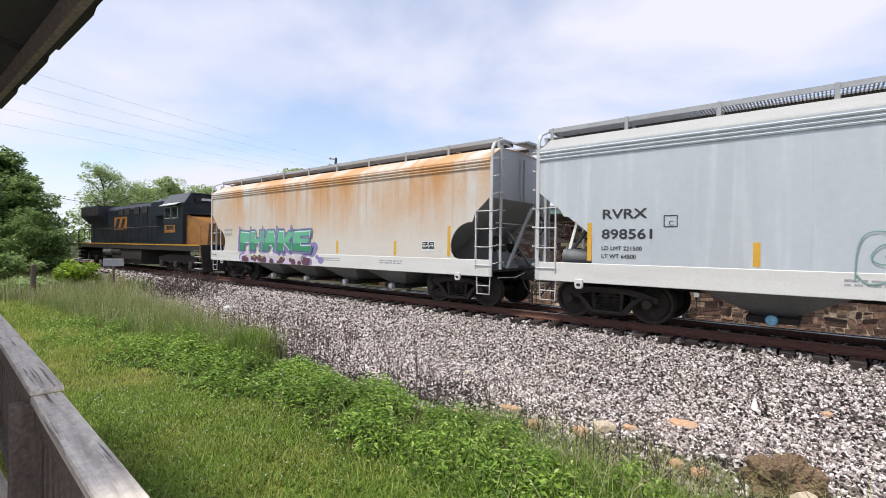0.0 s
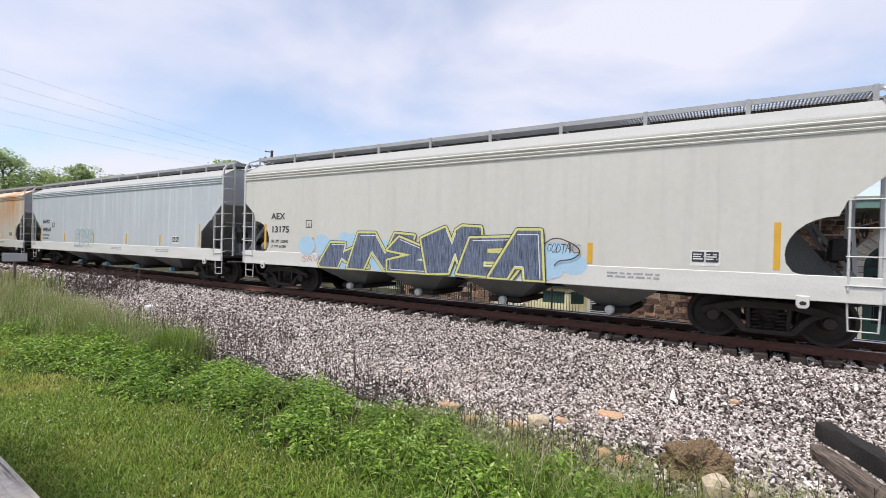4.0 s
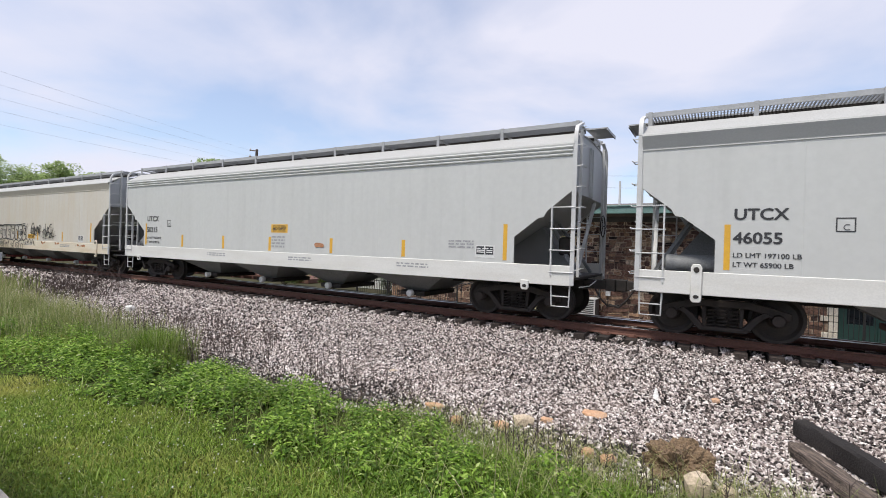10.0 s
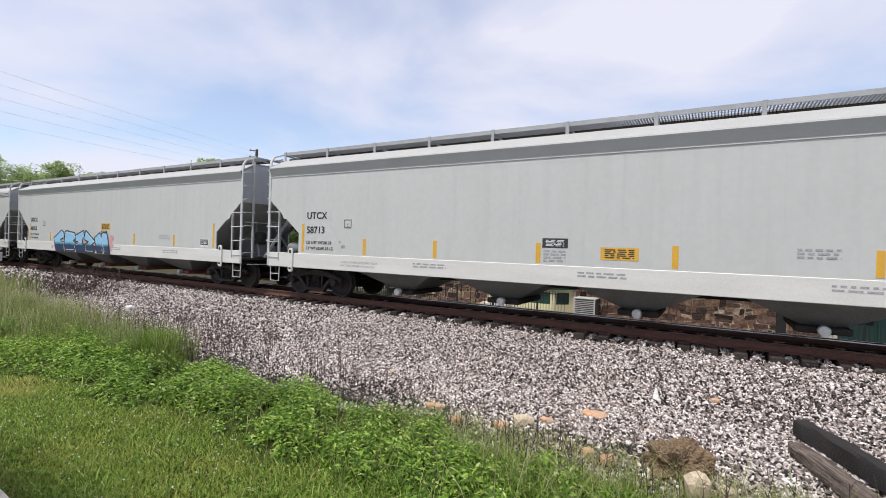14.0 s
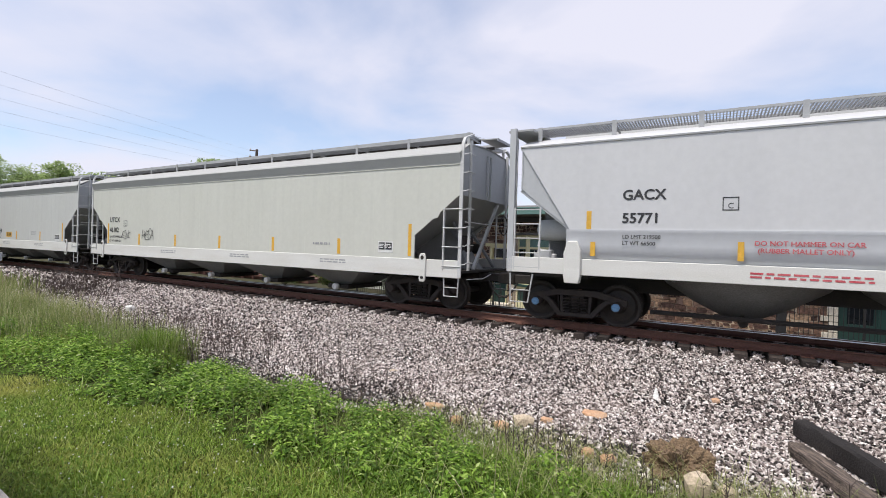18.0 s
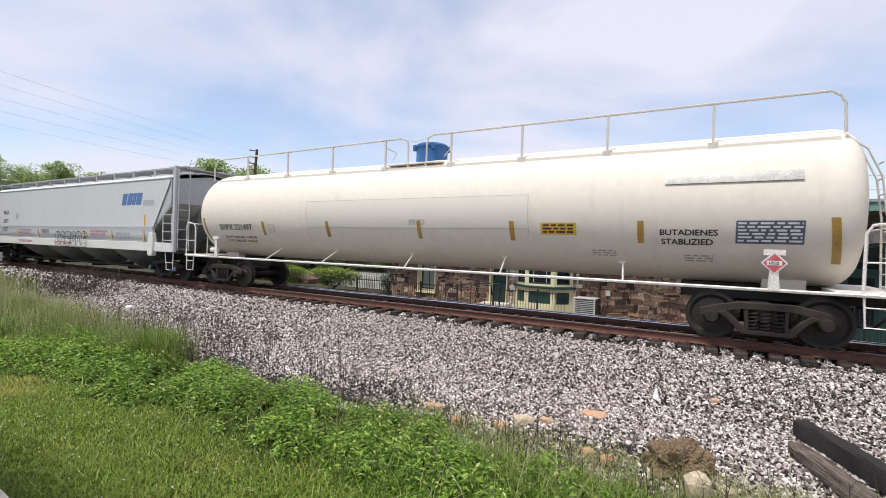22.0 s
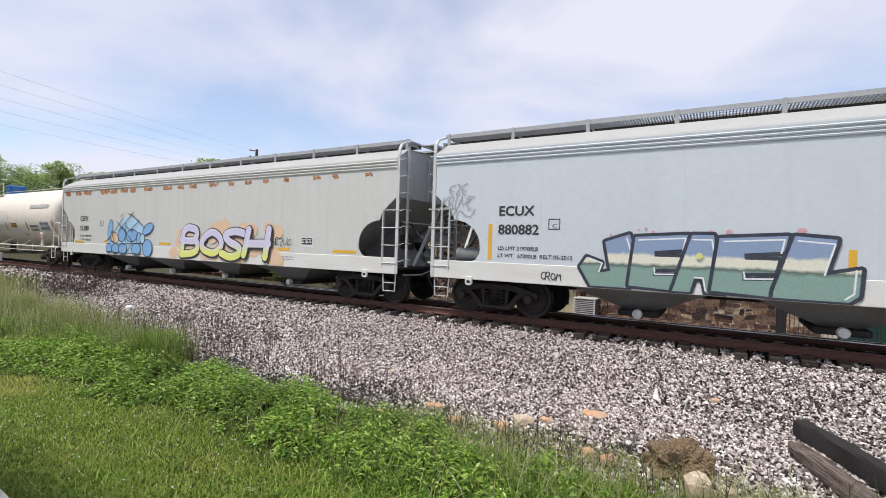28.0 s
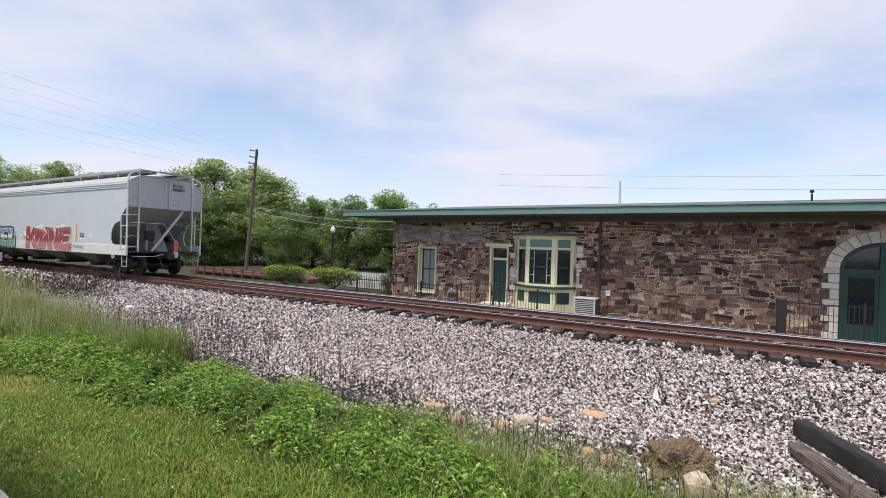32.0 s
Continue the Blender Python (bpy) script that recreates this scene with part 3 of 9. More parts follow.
    for s in (-1, 1):
        part("end_walkway", cross, M["grating"], car, "bent plate walkway over the end", key="crosswalk", at=pose(s * (h - 0.02), 0, 0, 0, 0, 0 if s > 0 else 180))
    # round hatches along the roof
    for i in range(10):
        xx = -h + 1.2 + (length - 2.4) * i / 9
        part("hatch", Shape().lathe([(0.34, 4.28), (0.36, 4.32), (0.34, 4.38), (0.1, 4.40)], "z", 16), paint_end, car, key=("hatch", paint_end.name), at=pose(xx, 0, 0))
    return car


def reporting(car, length, lines, tapes, small=True, ink="black_ink", size=0.2, x0=1.70, z0=2.37, plate_x=3.2, tape_top=2.25, load=True, texts=("LD LMT 197500 LB", "LT WT 65500 LB"), wide=1.05):
    """Reporting marks, weight lines, the plate mark and the reflective tapes of the near side."""
    h = length / 2
    for i, text in enumerate(lines):
        write(car, letters(text, -h + x0, z0 - i * 0.43, size, width=wide, bold=0.012), M[ink], "stencilled reporting marks")
    if load:
        for i, text in enumerate(texts):
            write(car, letters(text, -h + x0, 1.62 - i * 0.17, 0.085, width=1.05, bold=0.006), M[ink], "stencilled weight lines")
    part("plate_mark", ring_frame(-h + plate_x, -h + plate_x + 0.26, 2.1, 2.34, 0.018), M[ink], car)
    part("plate_letter", letters("C", -h + plate_x + 0.09, 2.13, 0.1), M[ink], car)
    for i, (tx, z_low, z_high, w) in enumerate(tapes):
        part("reflective_tape", plate(-h + tx - w / 2, -h + tx + w / 2, z_low, z_high), M["yellow_tape"], car, "yellow reflective strip")
    if small:
        for i in range(3):
            bx = -h + 5.6 + (length - 8.6) * i / 2.4
            part("small_print", bars(bx, 1.08, 1.0, 0.14, 2, y=-1.614, seed=i), M["grey_ink"], car)


# ---- loose ground cover ----
def fast(name, verts, faces, material, label, category="", kind="stuff", parent=None):
    me = bpy.data.meshes.new(name)
    me.from_pydata(np.asarray(verts, float).reshape(-1, 3), [], np.asarray(faces, int))
    me.materials.append(material)
    ob = new(name, me)
    if parent:
        ob.parent = parent
    return tagged(ob, label, category, "", kind)


def stones(n, x0, x1, y0, y1, size, rng, lift=0.0, squash=0.7):
    """Angular crushed stones: jittered blocks with random turns, lying on the bed."""
    octa = np.array([[1, 0, 0], [-1, 0, 0], [0, 1, 0], [0, -1, 0], [0, 0, 1], [0, 0, -1]], float)
    faces = np.array([[0, 2, 4], [2, 1, 4], [1, 3, 4], [3, 0, 4], [2, 0, 5], [1, 2, 5], [3, 1, 5], [0, 3, 5]])
    v = np.repeat(octa[None], n, 0) * rng.uniform(0.8, 1.1, (n, 6, 1)) + rng.uniform(-0.42, 0.42, (n, 6, 3))
    v *= rng.uniform(0.6, 1.35, (n, 1, 3)) * np.array([1, 1, squash]) * (rng.uniform(0.6, 1.0, (n, 1, 1)) ** 1.0) * size
    q = rng.normal(size=(n, 4))
    q[:, 1:3] *= 0.45
    q /= np.linalg.norm(q, axis=1)[:, None]
    w, x, y, z = q.T
    rot_m = np.stack([1 - 2 * (y * y + z * z), 2 * (x * y - z * w), 2 * (x * z + y * w), 2 * (x * y + z * w), 1 - 2 * (x * x + z * z), 2 * (y * z - x * w),
                      2 * (x * z - y * w), 2 * (y * z + x * w), 1 - 2 * (x * x + y * y)], 1).reshape(n, 3, 3)
    v = np.einsum("nij,nkj->nki", rot_m, v)
    px, py = rng.uniform(x0, x1, n), rng.uniform(y0, y1, n)
    edge = (py < -5.6 - 0.35 * np.sin(px * 1.7) - 0.2 * np.sin(px * 4.1)) & (rng.random(n) < 0.7)
    py = np.where(edge, py + 1.6, py)
    # keep the sleeper ends clear
    off = (8.6 - px + 0.254) % 0.508 - 0.254
    px = np.where((np.abs(py) < 1.29) & (np.abs(off) < 0.145), px - np.sign(off) * (0.15 - np.abs(off)) - np.sign(off) * rng.uniform(0, 0.09, n), px)
    pz = np.array([ground_z(b) for b in py]) + lift + 0.02 * np.sin(px * 2.1) * np.cos(py * 2.7) + size * 0.25
    pz += rng.uniform(-0.4, 0.6, n) * size
    v += np.stack([px, py, pz], 1)[:, None, :]
    return v.reshape(-1, 3), (faces[None] + 6 * np.arange(n)[:, None, None]).reshape(-1, 3)


def gather(chunks):
    vs, fs, k = [], [], 0
    for v, f in chunks:
        vs.append(v)
        fs.append(f + k)
        k += len(v)
    return np.concatenate(vs), np.concatenate(fs)


def ballast():
    rng = np.random.default_rng(3)
    chunks = [stones(104000, -9, 5.5, -6.5, -1.24, 0.033, rng), stones(40000, -22, -9, -6.0, -1.26, 0.044, rng), stones(12000, -62, -22, -4.5, -1.32, 0.10, rng),
              stones(11000, -22, 8, -1.38, 1.3, 0.042, rng, 0.045), stones(5000, -26, 9, 1.3, 3.6, 0.06, rng), stones(1500, -62, -22, -1.3, 2.5, 0.09, rng)]
    v, f = gather(chunks)
    fast("ballast_stones", v, f, M["stones"], "loose grey and white crushed stone ballast", "ballast")


def ties(bed):
    """Wooden sleepers whose ends stick out of the ballast, with tie plates under the rails."""
    sh = Shape().box(-0.115, 0.115, -1.24, 1.24, -0.36, -0.178)
    plate_sh = Shape().box(-0.1, 0.1, -0.19, 0.19, -0.179, -0.160)
    spike = Shape().box(-0.012, 0.012, -0.012, 0.012, -0.165, -0.135).box(-0.02, 0.02, -0.03, 0.014, -0.137, -0.122)
    rnd = random.Random(5)
    for i in range(150):
        x = 8.6 - i * 0.508 + rnd.uniform(-0.03, 0.03)
        t = part("tie", sh, M["tie"], bed, key="tie", bevel=0.012, at=pose(x, rnd.uniform(-0.05, 0.05), rnd.uniform(-0.01, 0.006), 0, 0, rnd.uniform(-1.2, 1.2)))
        if i < 60:
            part("tie_plate", plate_sh, M["rail"], t, key="tie_plate", at=pose(0, -0.753, 0.002))
            for k in (-0.13, 0.13):
                part("spike", spike, M["rail"], t, key="spike", at=pose(0.05, -0.753 + k, 0.0))


def blades(n, x0, x1, y0, y1, hmin, hmax, rng, width=0.006, lean=0.5, mask=None):
    """Grass blades: a bent strip of a quad and a tip."""
    px, py = rng.uniform(x0, x1, n), rng.uniform(y0, y1, n)
    if mask is not None:
        keep = mask(px, py, rng)
        px, py = px[keep], py[keep]
        n = len(px)
    h = rng.uniform(hmin, hmax, n)
    a = rng.uniform(0, 2 * np.pi, n)
    d = np.stack([np.cos(a), np.sin(a), np.zeros(n)], 1)
    s = np.stack([-np.sin(a), np.cos(a), np.zeros(n)], 1) * width * rng.uniform(0.7, 1.5, (n, 1))
    base = np.stack([px, py, np.interp(py, [-14, -6.2, -3.7, -1.75], [-0.86, -0.8, -0.76, -0.335]) - 0.012], 1)
    ln = (rng.uniform(0.1, 1.0, n) * lean * h)[:, None]
    up = np.array([0, 0, 1.0])
    mid = base + up * (h * 0.6)[:, None] + d * ln * 0.35
    tip = base + up * h[:, None] + d * ln
    v = np.stack([base - s, base + s, mid + s * 0.8, mid - s * 0.8, tip], 1).reshape(-1, 3)
    k = 5 * np.arange(n)[:, None]
    f = np.concatenate([k + np.array([[0, 1, 2, 3]]), k + np.array([[3, 2, 4, 4]])])
    return v, f


def blade_mesh(name, chunks, material, label, category):
    v, f = gather(chunks)
    quads, tris = f[f[:, 2] != f[:, 3]], f[f[:, 2] == f[:, 3]][:, :3]
    me = bpy.data.meshes.new(name)
    me.from_pydata(v.tolist(), [], quads.tolist() + tris.tolist())
    me.materials.append(material)
    tagged(new(name, me), label, category, "", "stuff")


def leaves(centres, size, rng, flat=0.5, ratio=0.42):
    """Pointed leaves folded along the midrib."""
    c = np.asarray(centres, float)
    n = len(c)
    d = rng.normal(size=(n, 3))
    d[:, 2] = d[:, 2] * flat + 0.1
    d /= np.linalg.norm(d, axis=1)[:, None]
    u = np.cross(d, rng.normal(size=(n, 3)) * np.array([0.4, 0.4, 0.4]) + np.array([0, 0, 1.0]))
    u /= np.linalg.norm(u, axis=1)[:, None] + 1e-9
    w = np.cross(u, d)
    sz = (size * rng.uniform(0.6, 1.3, n))[:, None]
    v = np.stack([c, c + d * sz * 0.5 + u * sz * ratio + w * sz * 0.06, c + d * sz, c + d * sz * 0.5 - u * sz * ratio + w * sz * 0.06], 1).reshape(-1, 3)
    return v, (4 * np.arange(n)[:, None] + np.array([[0, 1, 2, 3]]))


def green(name, stops, rough=0.55, patch=None, through_light=0.35):
    """Leaf or blade: part of the light passes through."""
    m = island_mat(name, stops, rough, bump_scale=8, fine=0.12, spec=0.3, patch=patch)
    n, l = m.node_tree.nodes, m.node_tree.links
    bsdf = n["Principled BSDF"]
    tl = n.new("ShaderNodeBsdfTranslucent")
    hsv = next(x for x in n if x.type == "HUE_SAT")
    l.new(hsv.outputs[0], tl.inputs["Color"])
    ms = n.new("ShaderNodeMixShader")
    ms.inputs[0].default_value = through_light
    l.new(bsdf.outputs[0], ms.inputs[1])
    l.new(tl.outputs[0], ms.inputs[2])
    l.new(ms.outputs[0], next(x for x in n if x.type == "OUTPUT_MATERIAL").inputs[0])
    return m


def up_edge(x):
    """Where the growth meets the ballast."""
    return np.interp(x, [-25, -16.7, -12.4, -9.6, -5.7, -3.0, -1.3, 3], [-4.6, -5.2, -5.7, -6.2, -6.2, -6.25, -6.5, -6.9]) + 0.12 * np.sin(x * 3.1) + 0.08 * np.sin(x * 7.3)


def low_edge(x):
    """Where the weeds meet the mown lawn."""
    return np.interp(x, [-20, -10.5, -7, -4.7, -3.2, 0], [-9.6, -8.5, -7.95, -7.9, -8.1, -8.0]) + 0.15 * np.sin(x * 1.9 + 1) + 0.07 * np.sin(x * 6.1)


def plants(spots, rng, leaf_size=0.075):
    """Leafy weeds: leaves set in turn up each leaning stem, drooping outwards. spots: x, y, height."""
    base, way, size = [], [], []
    for x, y, h in spots:
        n = int(10 + 44 * h)
        q = np.linspace(0.22, 1.0, n)
        a = np.arange(n) * 2.4 + rng.uniform(0, 6.28)
        lx, ly = rng.normal(0, 0.16, 2) * h
        r = (0.02 + 0.10 * h * np.sin(np.pi * np.clip(q, 0, 0.96)) ** 0.7) * rng.uniform(0.5, 1.4, n)
        base.append(np.stack([x + lx * q * q + np.cos(a) * r, y + ly * q * q + np.sin(a) * r, ground_z(y) + h * q], 1))
        way.append(np.stack([np.cos(a), np.sin(a), rng.uniform(-0.45, 0.35, n) + 0.5 * (q > 0.85)], 1))
        size.append(leaf_size * (0.65 + 0.8 * h) * (1.15 - 0.6 * q ** 3) * rng.uniform(0.7, 1.3, n))
    c, d, sz = np.concatenate(base), np.concatenate(way), np.concatenate(size)[:, None]
    d = d / np.linalg.norm(d, axis=1)[:, None]
    u = np.cross(d, np.array([0, 0, 1.0]) + rng.normal(0, 0.25, (len(c), 3)))
    u /= np.linalg.norm(u, axis=1)[:, None] + 1e-9
    w = np.cross(u, d)
    v = np.stack([c, c + d * sz * 0.45 + u * sz * 0.2 + w * sz * 0.07, c + d * sz - w * sz * 0.12, c + d * sz * 0.45 - u * sz * 0.2 + w * sz * 0.07], 1).reshape(-1, 3)
    k = 4 * np.arange(len(c))[:, None]
    return v, np.concatenate([k + np.array([[0, 1, 2]]), k + np.array([[0, 2, 3]])])


def vegetation():
    rng = np.random.default_rng(11)
    grass = green("grass_blade", [(0.0, (0.07, 0.125, 0.014)), (0.35, (0.18, 0.28, 0.03)), (0.7, (0.30, 0.41, 0.06)), (0.93, (0.44, 0.52, 0.13)), (1.0, (0.58, 0.56, 0.28))], patch=((0.52, 0.47, 0.14), 0.55, 0.5, 0.7, 0.6))
    lush = green("lush_grass_blade", [(0.0, (0.06, 0.12, 0.012)), (0.4, (0.13, 0.235, 0.025)), (0.75, (0.23, 0.36, 0.045)), (0.94, (0.38, 0.5, 0.11)), (1.0, (0.6, 0.62, 0.3))], patch=((0.22, 0.34, 0.04), 0.8, 0.48, 0.7, 0.5))
    dry = green("dry_grass_blade", [(0.0, (0.12, 0.15, 0.05)), (0.4, (0.27, 0.30, 0.10)), (0.75, (0.42, 0.42, 0.19)), (1.0, (0.58, 0.50, 0.36))], patch=((0.17, 0.25, 0.05), 0.7, 0.48, 0.64, 0.7))
    leafy = green("weed_leaf", [(0.0, (0.05, 0.105, 0.014)), (0.35, (0.14, 0.26, 0.03)), (0.75, (0.30, 0.47, 0.065)), (0.95, (0.46, 0.6, 0.14)), (1.0, (0.65, 0.72, 0.34))], patch=((0.075, 0.15, 0.025), 0.9, 0.5, 0.7, 0.6), through_light=0.3)

    def mown(px, py, r):
        return py < low_edge(px) + r.normal(0, 0.12, len(px))

    def tall_side(px, py, r):
        d = (px + 6.3) * 0.55 + (-8.9 - py) * 0.8 + 0.5 * np.sin(px * 2.1 + py * 1.3)
        return (r.random(len(px)) < np.clip(d * 0.6, 0.03, 1)) & (py < up_edge(px))

    def band(px, py, r):
        clump = 0.5 + 0.5 * np.sin(px * 2.7 + 0.5) * np.sin(py * 3.1 + px)
        return (py < up_edge(px) + r.normal(0, 0.1, len(px))) & (py > low_edge(px)) & (r.random(len(px)) < 0.08 + 0.75 * clump * np.where(px > -4.5, 1.0, 0.3))

    def wild(px, py, r):
        clump = 0.5 + 0.5 * np.sin(px * 1.1) * np.sin(py * 2.3 + px * 0.7)
        return (r.random(len(px)) < np.clip((-8.6 - px) * 0.4, 0, 1)) & (py < up_edge(px) + r.normal(0, 0.3, len(px))) & (py > np.interp(px, [-25, -14, -10], [-8.0, -7.3, -6.6]) + r.normal(0, 0.25, len(px))) & (r.random(len(px)) < 0.25 + 0.75 * clump)

    blade_mesh("lawn_grass", [blades(150000, -9.5, 1.5, -11.6, -7.6, 0.02, 0.06, rng, 0.0042, 1.7, mown), blades(70000, -22, -9.0, -12, -7.6, 0.03, 0.08, rng, 0.0065, 1.4, mown),
                              blades(26000, -26, -12, -10.5, -6.4, 0.06, 0.2, rng, 0.006, 1.2), blades(14000, -46, -20, -12, -6.0, 0.06, 0.16, rng, 0.016), blades(9000, -50, -12, -26, -11.5, 0.06, 0.16, rng, 0.018)], grass, "short mown lawn grass with yellowed patches", "grass")
    blade_mesh("lush_grass", [blades(70000, -7.5, 2.6, -10.6, -6.3, 0.03, 0.09, rng, 0.0042, 2.2, tall_side), blades(9000, -7.5, 2.6, -9.4, -6.6, 0.07, 0.16, rng, 0.0045, 2.2, tall_side), blades(16000, -14, 2.6, -9, -5.8, 0.1, 0.26, rng, 0.0045, 1.6, band),
                              blades(1300, -9.9, -9.2, -6.75, -6.2, 0.3, 0.72, rng, 0.0055, 0.6), blades(9000, -4.2, 2.6, -8.2, -6.1, 0.06, 0.2, rng, 0.0045, 1.8, band)], lush, "longer deep green grass", "grass")
    blade_mesh("tall_grass", [blades(36000, -26, -8.6, -8.2, -4.2, 0.25, 0.85, rng, 0.0042, 0.7, wild), blades(5000, -42, -24, -8.5, -3.2, 0.4, 0.9, rng, 0.013, 0.4), blades(700, -10.6, -8.8, -6.9, -6.0, 0.35, 0.8, rng, 0.0045, 0.6),
                              blades(1500, -4, 2.6, -7.3, -5.9, 0.15, 0.42, rng, 0.0026, 2.2), blades(5200, -3.8, 1.8, -6.8, -5.75, 0.04, 0.16, rng, 0.0035, 2.4), blades(500, -6.5, 1.5, -8.3, -6.6, 0.3, 0.6, rng, 0.0026, 1.3)], dry, "tall half-dry grass at the lawn's edge", "grass")
    # broad-leaved weeds in uneven mounds along the edge
    spots = []
    for i in range(2000):
        cx = -17.5 + 19.4 * rng.random() ** 0.9
        lo, hi = low_edge(cx), up_edge(cx)
        if cx > -3.0 and rng.random() < 0.25 + (cx + 3.0) * 0.16:
            continue
        cy = lo + (hi - lo) * rng.uniform(0.0, 1.0)
        edge_q = min((cy - lo), (hi - cy)) / (hi - lo)
        hill = 0.5 + 0.5 * math.sin(cx * 2.3 + 1.1) * math.sin(cy * 2.9 + cx * 0.8) + 0.3 * math.sin(cx * 5.1 + cy * 3.3)
        if hill < 0.12 and rng.random() < 0.7:
            continue
        hh = max(0.06, (0.15 + 0.22 * hill) * min(1.0, 0.4 + 2.2 * edge_q) * rng.uniform(0.45, 1.35) * (1.0 if cx < -3 else 0.6))
        spots.append((cx, cy, min(hh, 0.62)))
    v, f = plants(spots, rng, 0.105)
    fast("weeds", v, f, leafy, "leafy green weeds in uneven mounds along the lawn edge", "weeds")
    # low clover and broad leaves strewn in the lawn
    spots = []
    for i in range(420):
        cx, cy = rng.uniform(-9, 0.5), rng.uniform(-10.2, -7.8)
        if cy < low_edge(cx):
            spots.append((cx, cy, rng.uniform(0.04, 0.1)))
    v, f = plants(spots, rng, 0.05)
    fast("lawn_weeds", v, f, leafy, "small broad-leaved weeds in the lawn", "weeds")
    # dead stalks standing in the ballast
    stalk = mat("dead_stalk", (0.06, 0.045, 0.04), 0.9, second=(0.13, 0.09, 0.08), scale=8, bump=0.2)
    sh = Shape()
    for i in range(500):
        x = rng.uniform(-13.5, -8.5) if i < 200 else rng.uniform(-16, -2.4) if i < 440 else rng.uniform(-2.4, 2.4)
        y = up_edge(x) - 0.1 + rng.random() ** 1.6 * (2.2 if x < -6 else 1.2 if x < -2.4 else 0.5)
        h = rng.uniform(0.25, 0.62)
        z = ground_z(y) - 0.03
        lx, ly = rng.normal(0, 0.05, 2)
        sh.tube([(x, y, z), (x + lx * 0.4, y + ly * 0.4, z + h * 0.5), (x + lx, y + ly, z + h)], [0.0045, 0.004, 0.0025], 4, caps=False)
        for k in range(rng.integers(3, 9)):
            q = rng.uniform(0.35, 1.0)
            b = Vector((x + lx * q, y + ly * q, z + h * q))
            sh.tube([b, b + Vector((rng.normal(0, 0.04), rng.normal(0, 0.04), rng.uniform(0.02, 0.07)))], [0.004, 0.003], 3, caps=False)
    # a bare twiggy bush by the far ballast shoulder
    for i in range(230):
        bx, by = -22.0 + rng.normal(0, 1.3), -3.2 + rng.normal(0, 0.5)
        h = rng.uniform(0.4, 1.2)
        p0 = Vector((bx, by, ground_z(by)))
        p1 = p0 + Vector((rng.normal(0, 0.25), rng.normal(0, 0.25), h * 0.6))
        sh.tube([p0, p1, p1 + Vector((rng.normal(0, 0.25), rng.normal(0, 0.25), h * 0.4))], [0.009, 0.007, 0.004], 3, caps=False)
    single("dead_stalks", sh, stalk, "dry dark weed stalks standing in the ballast", "weeds", kind="stuff")
    # clover heads dotted on the lawn
    flo = Shape()
    for i in range(170):
        x, y = rng.uniform(-9.5, -4), rng.uniform(-9.6, -8.0)
        s = rng.uniform(0.006, 0.011)
        flo.lathe([(0.0, -s), (s, 0), (0.0, s)], "z", 5, at=(x, y, ground_z(y) + rng.uniform(0.07, 0.12)))
    single("clover_heads", flo, M["white_sign"], "tiny white clover heads in the lawn", "flowers", kind="stuff")


def rock(name, x, y, sx, sy, sz, material, label, seed, rz=0, category="rock", sink=0.25, fine=2, rough=0.22):
    rnd = random.Random(seed)
    bm = bmesh.new()
    bmesh.ops.create_icosphere(bm, subdivisions=fine, radius=1.0)
    off = Vector((seed * 3.1, seed * 1.7, 0))
    for v in bm.verts:
        c = v.co.copy()
        m = max(abs(c.x), abs(c.y), abs(c.z)) or 1
        c = c.lerp(c / m, 0.62)
        c *= 1 + rough * noise.noise(c * 1.6 + off) + rough * 0.32 * noise.noise(c * 5 + off) + (rough * 0.25 * noise.noise(c * 14 + off) if fine > 3 else 0)
        v.co = Vector((c.x * sx, c.y * sy, c.z * sz))
    me = bpy.data.meshes.new(name)
    bm.to_mesh(me)
    bm.free()
    me.materials.append(material)
    ob = new(name, me)
    ob.matrix_basis = pose(x, y, ground_z(y) + sz * (1 - 2 * sink), rnd.uniform(-6, 6), rnd.uniform(-6, 6), rz)
    return tagged(ob, label, category)


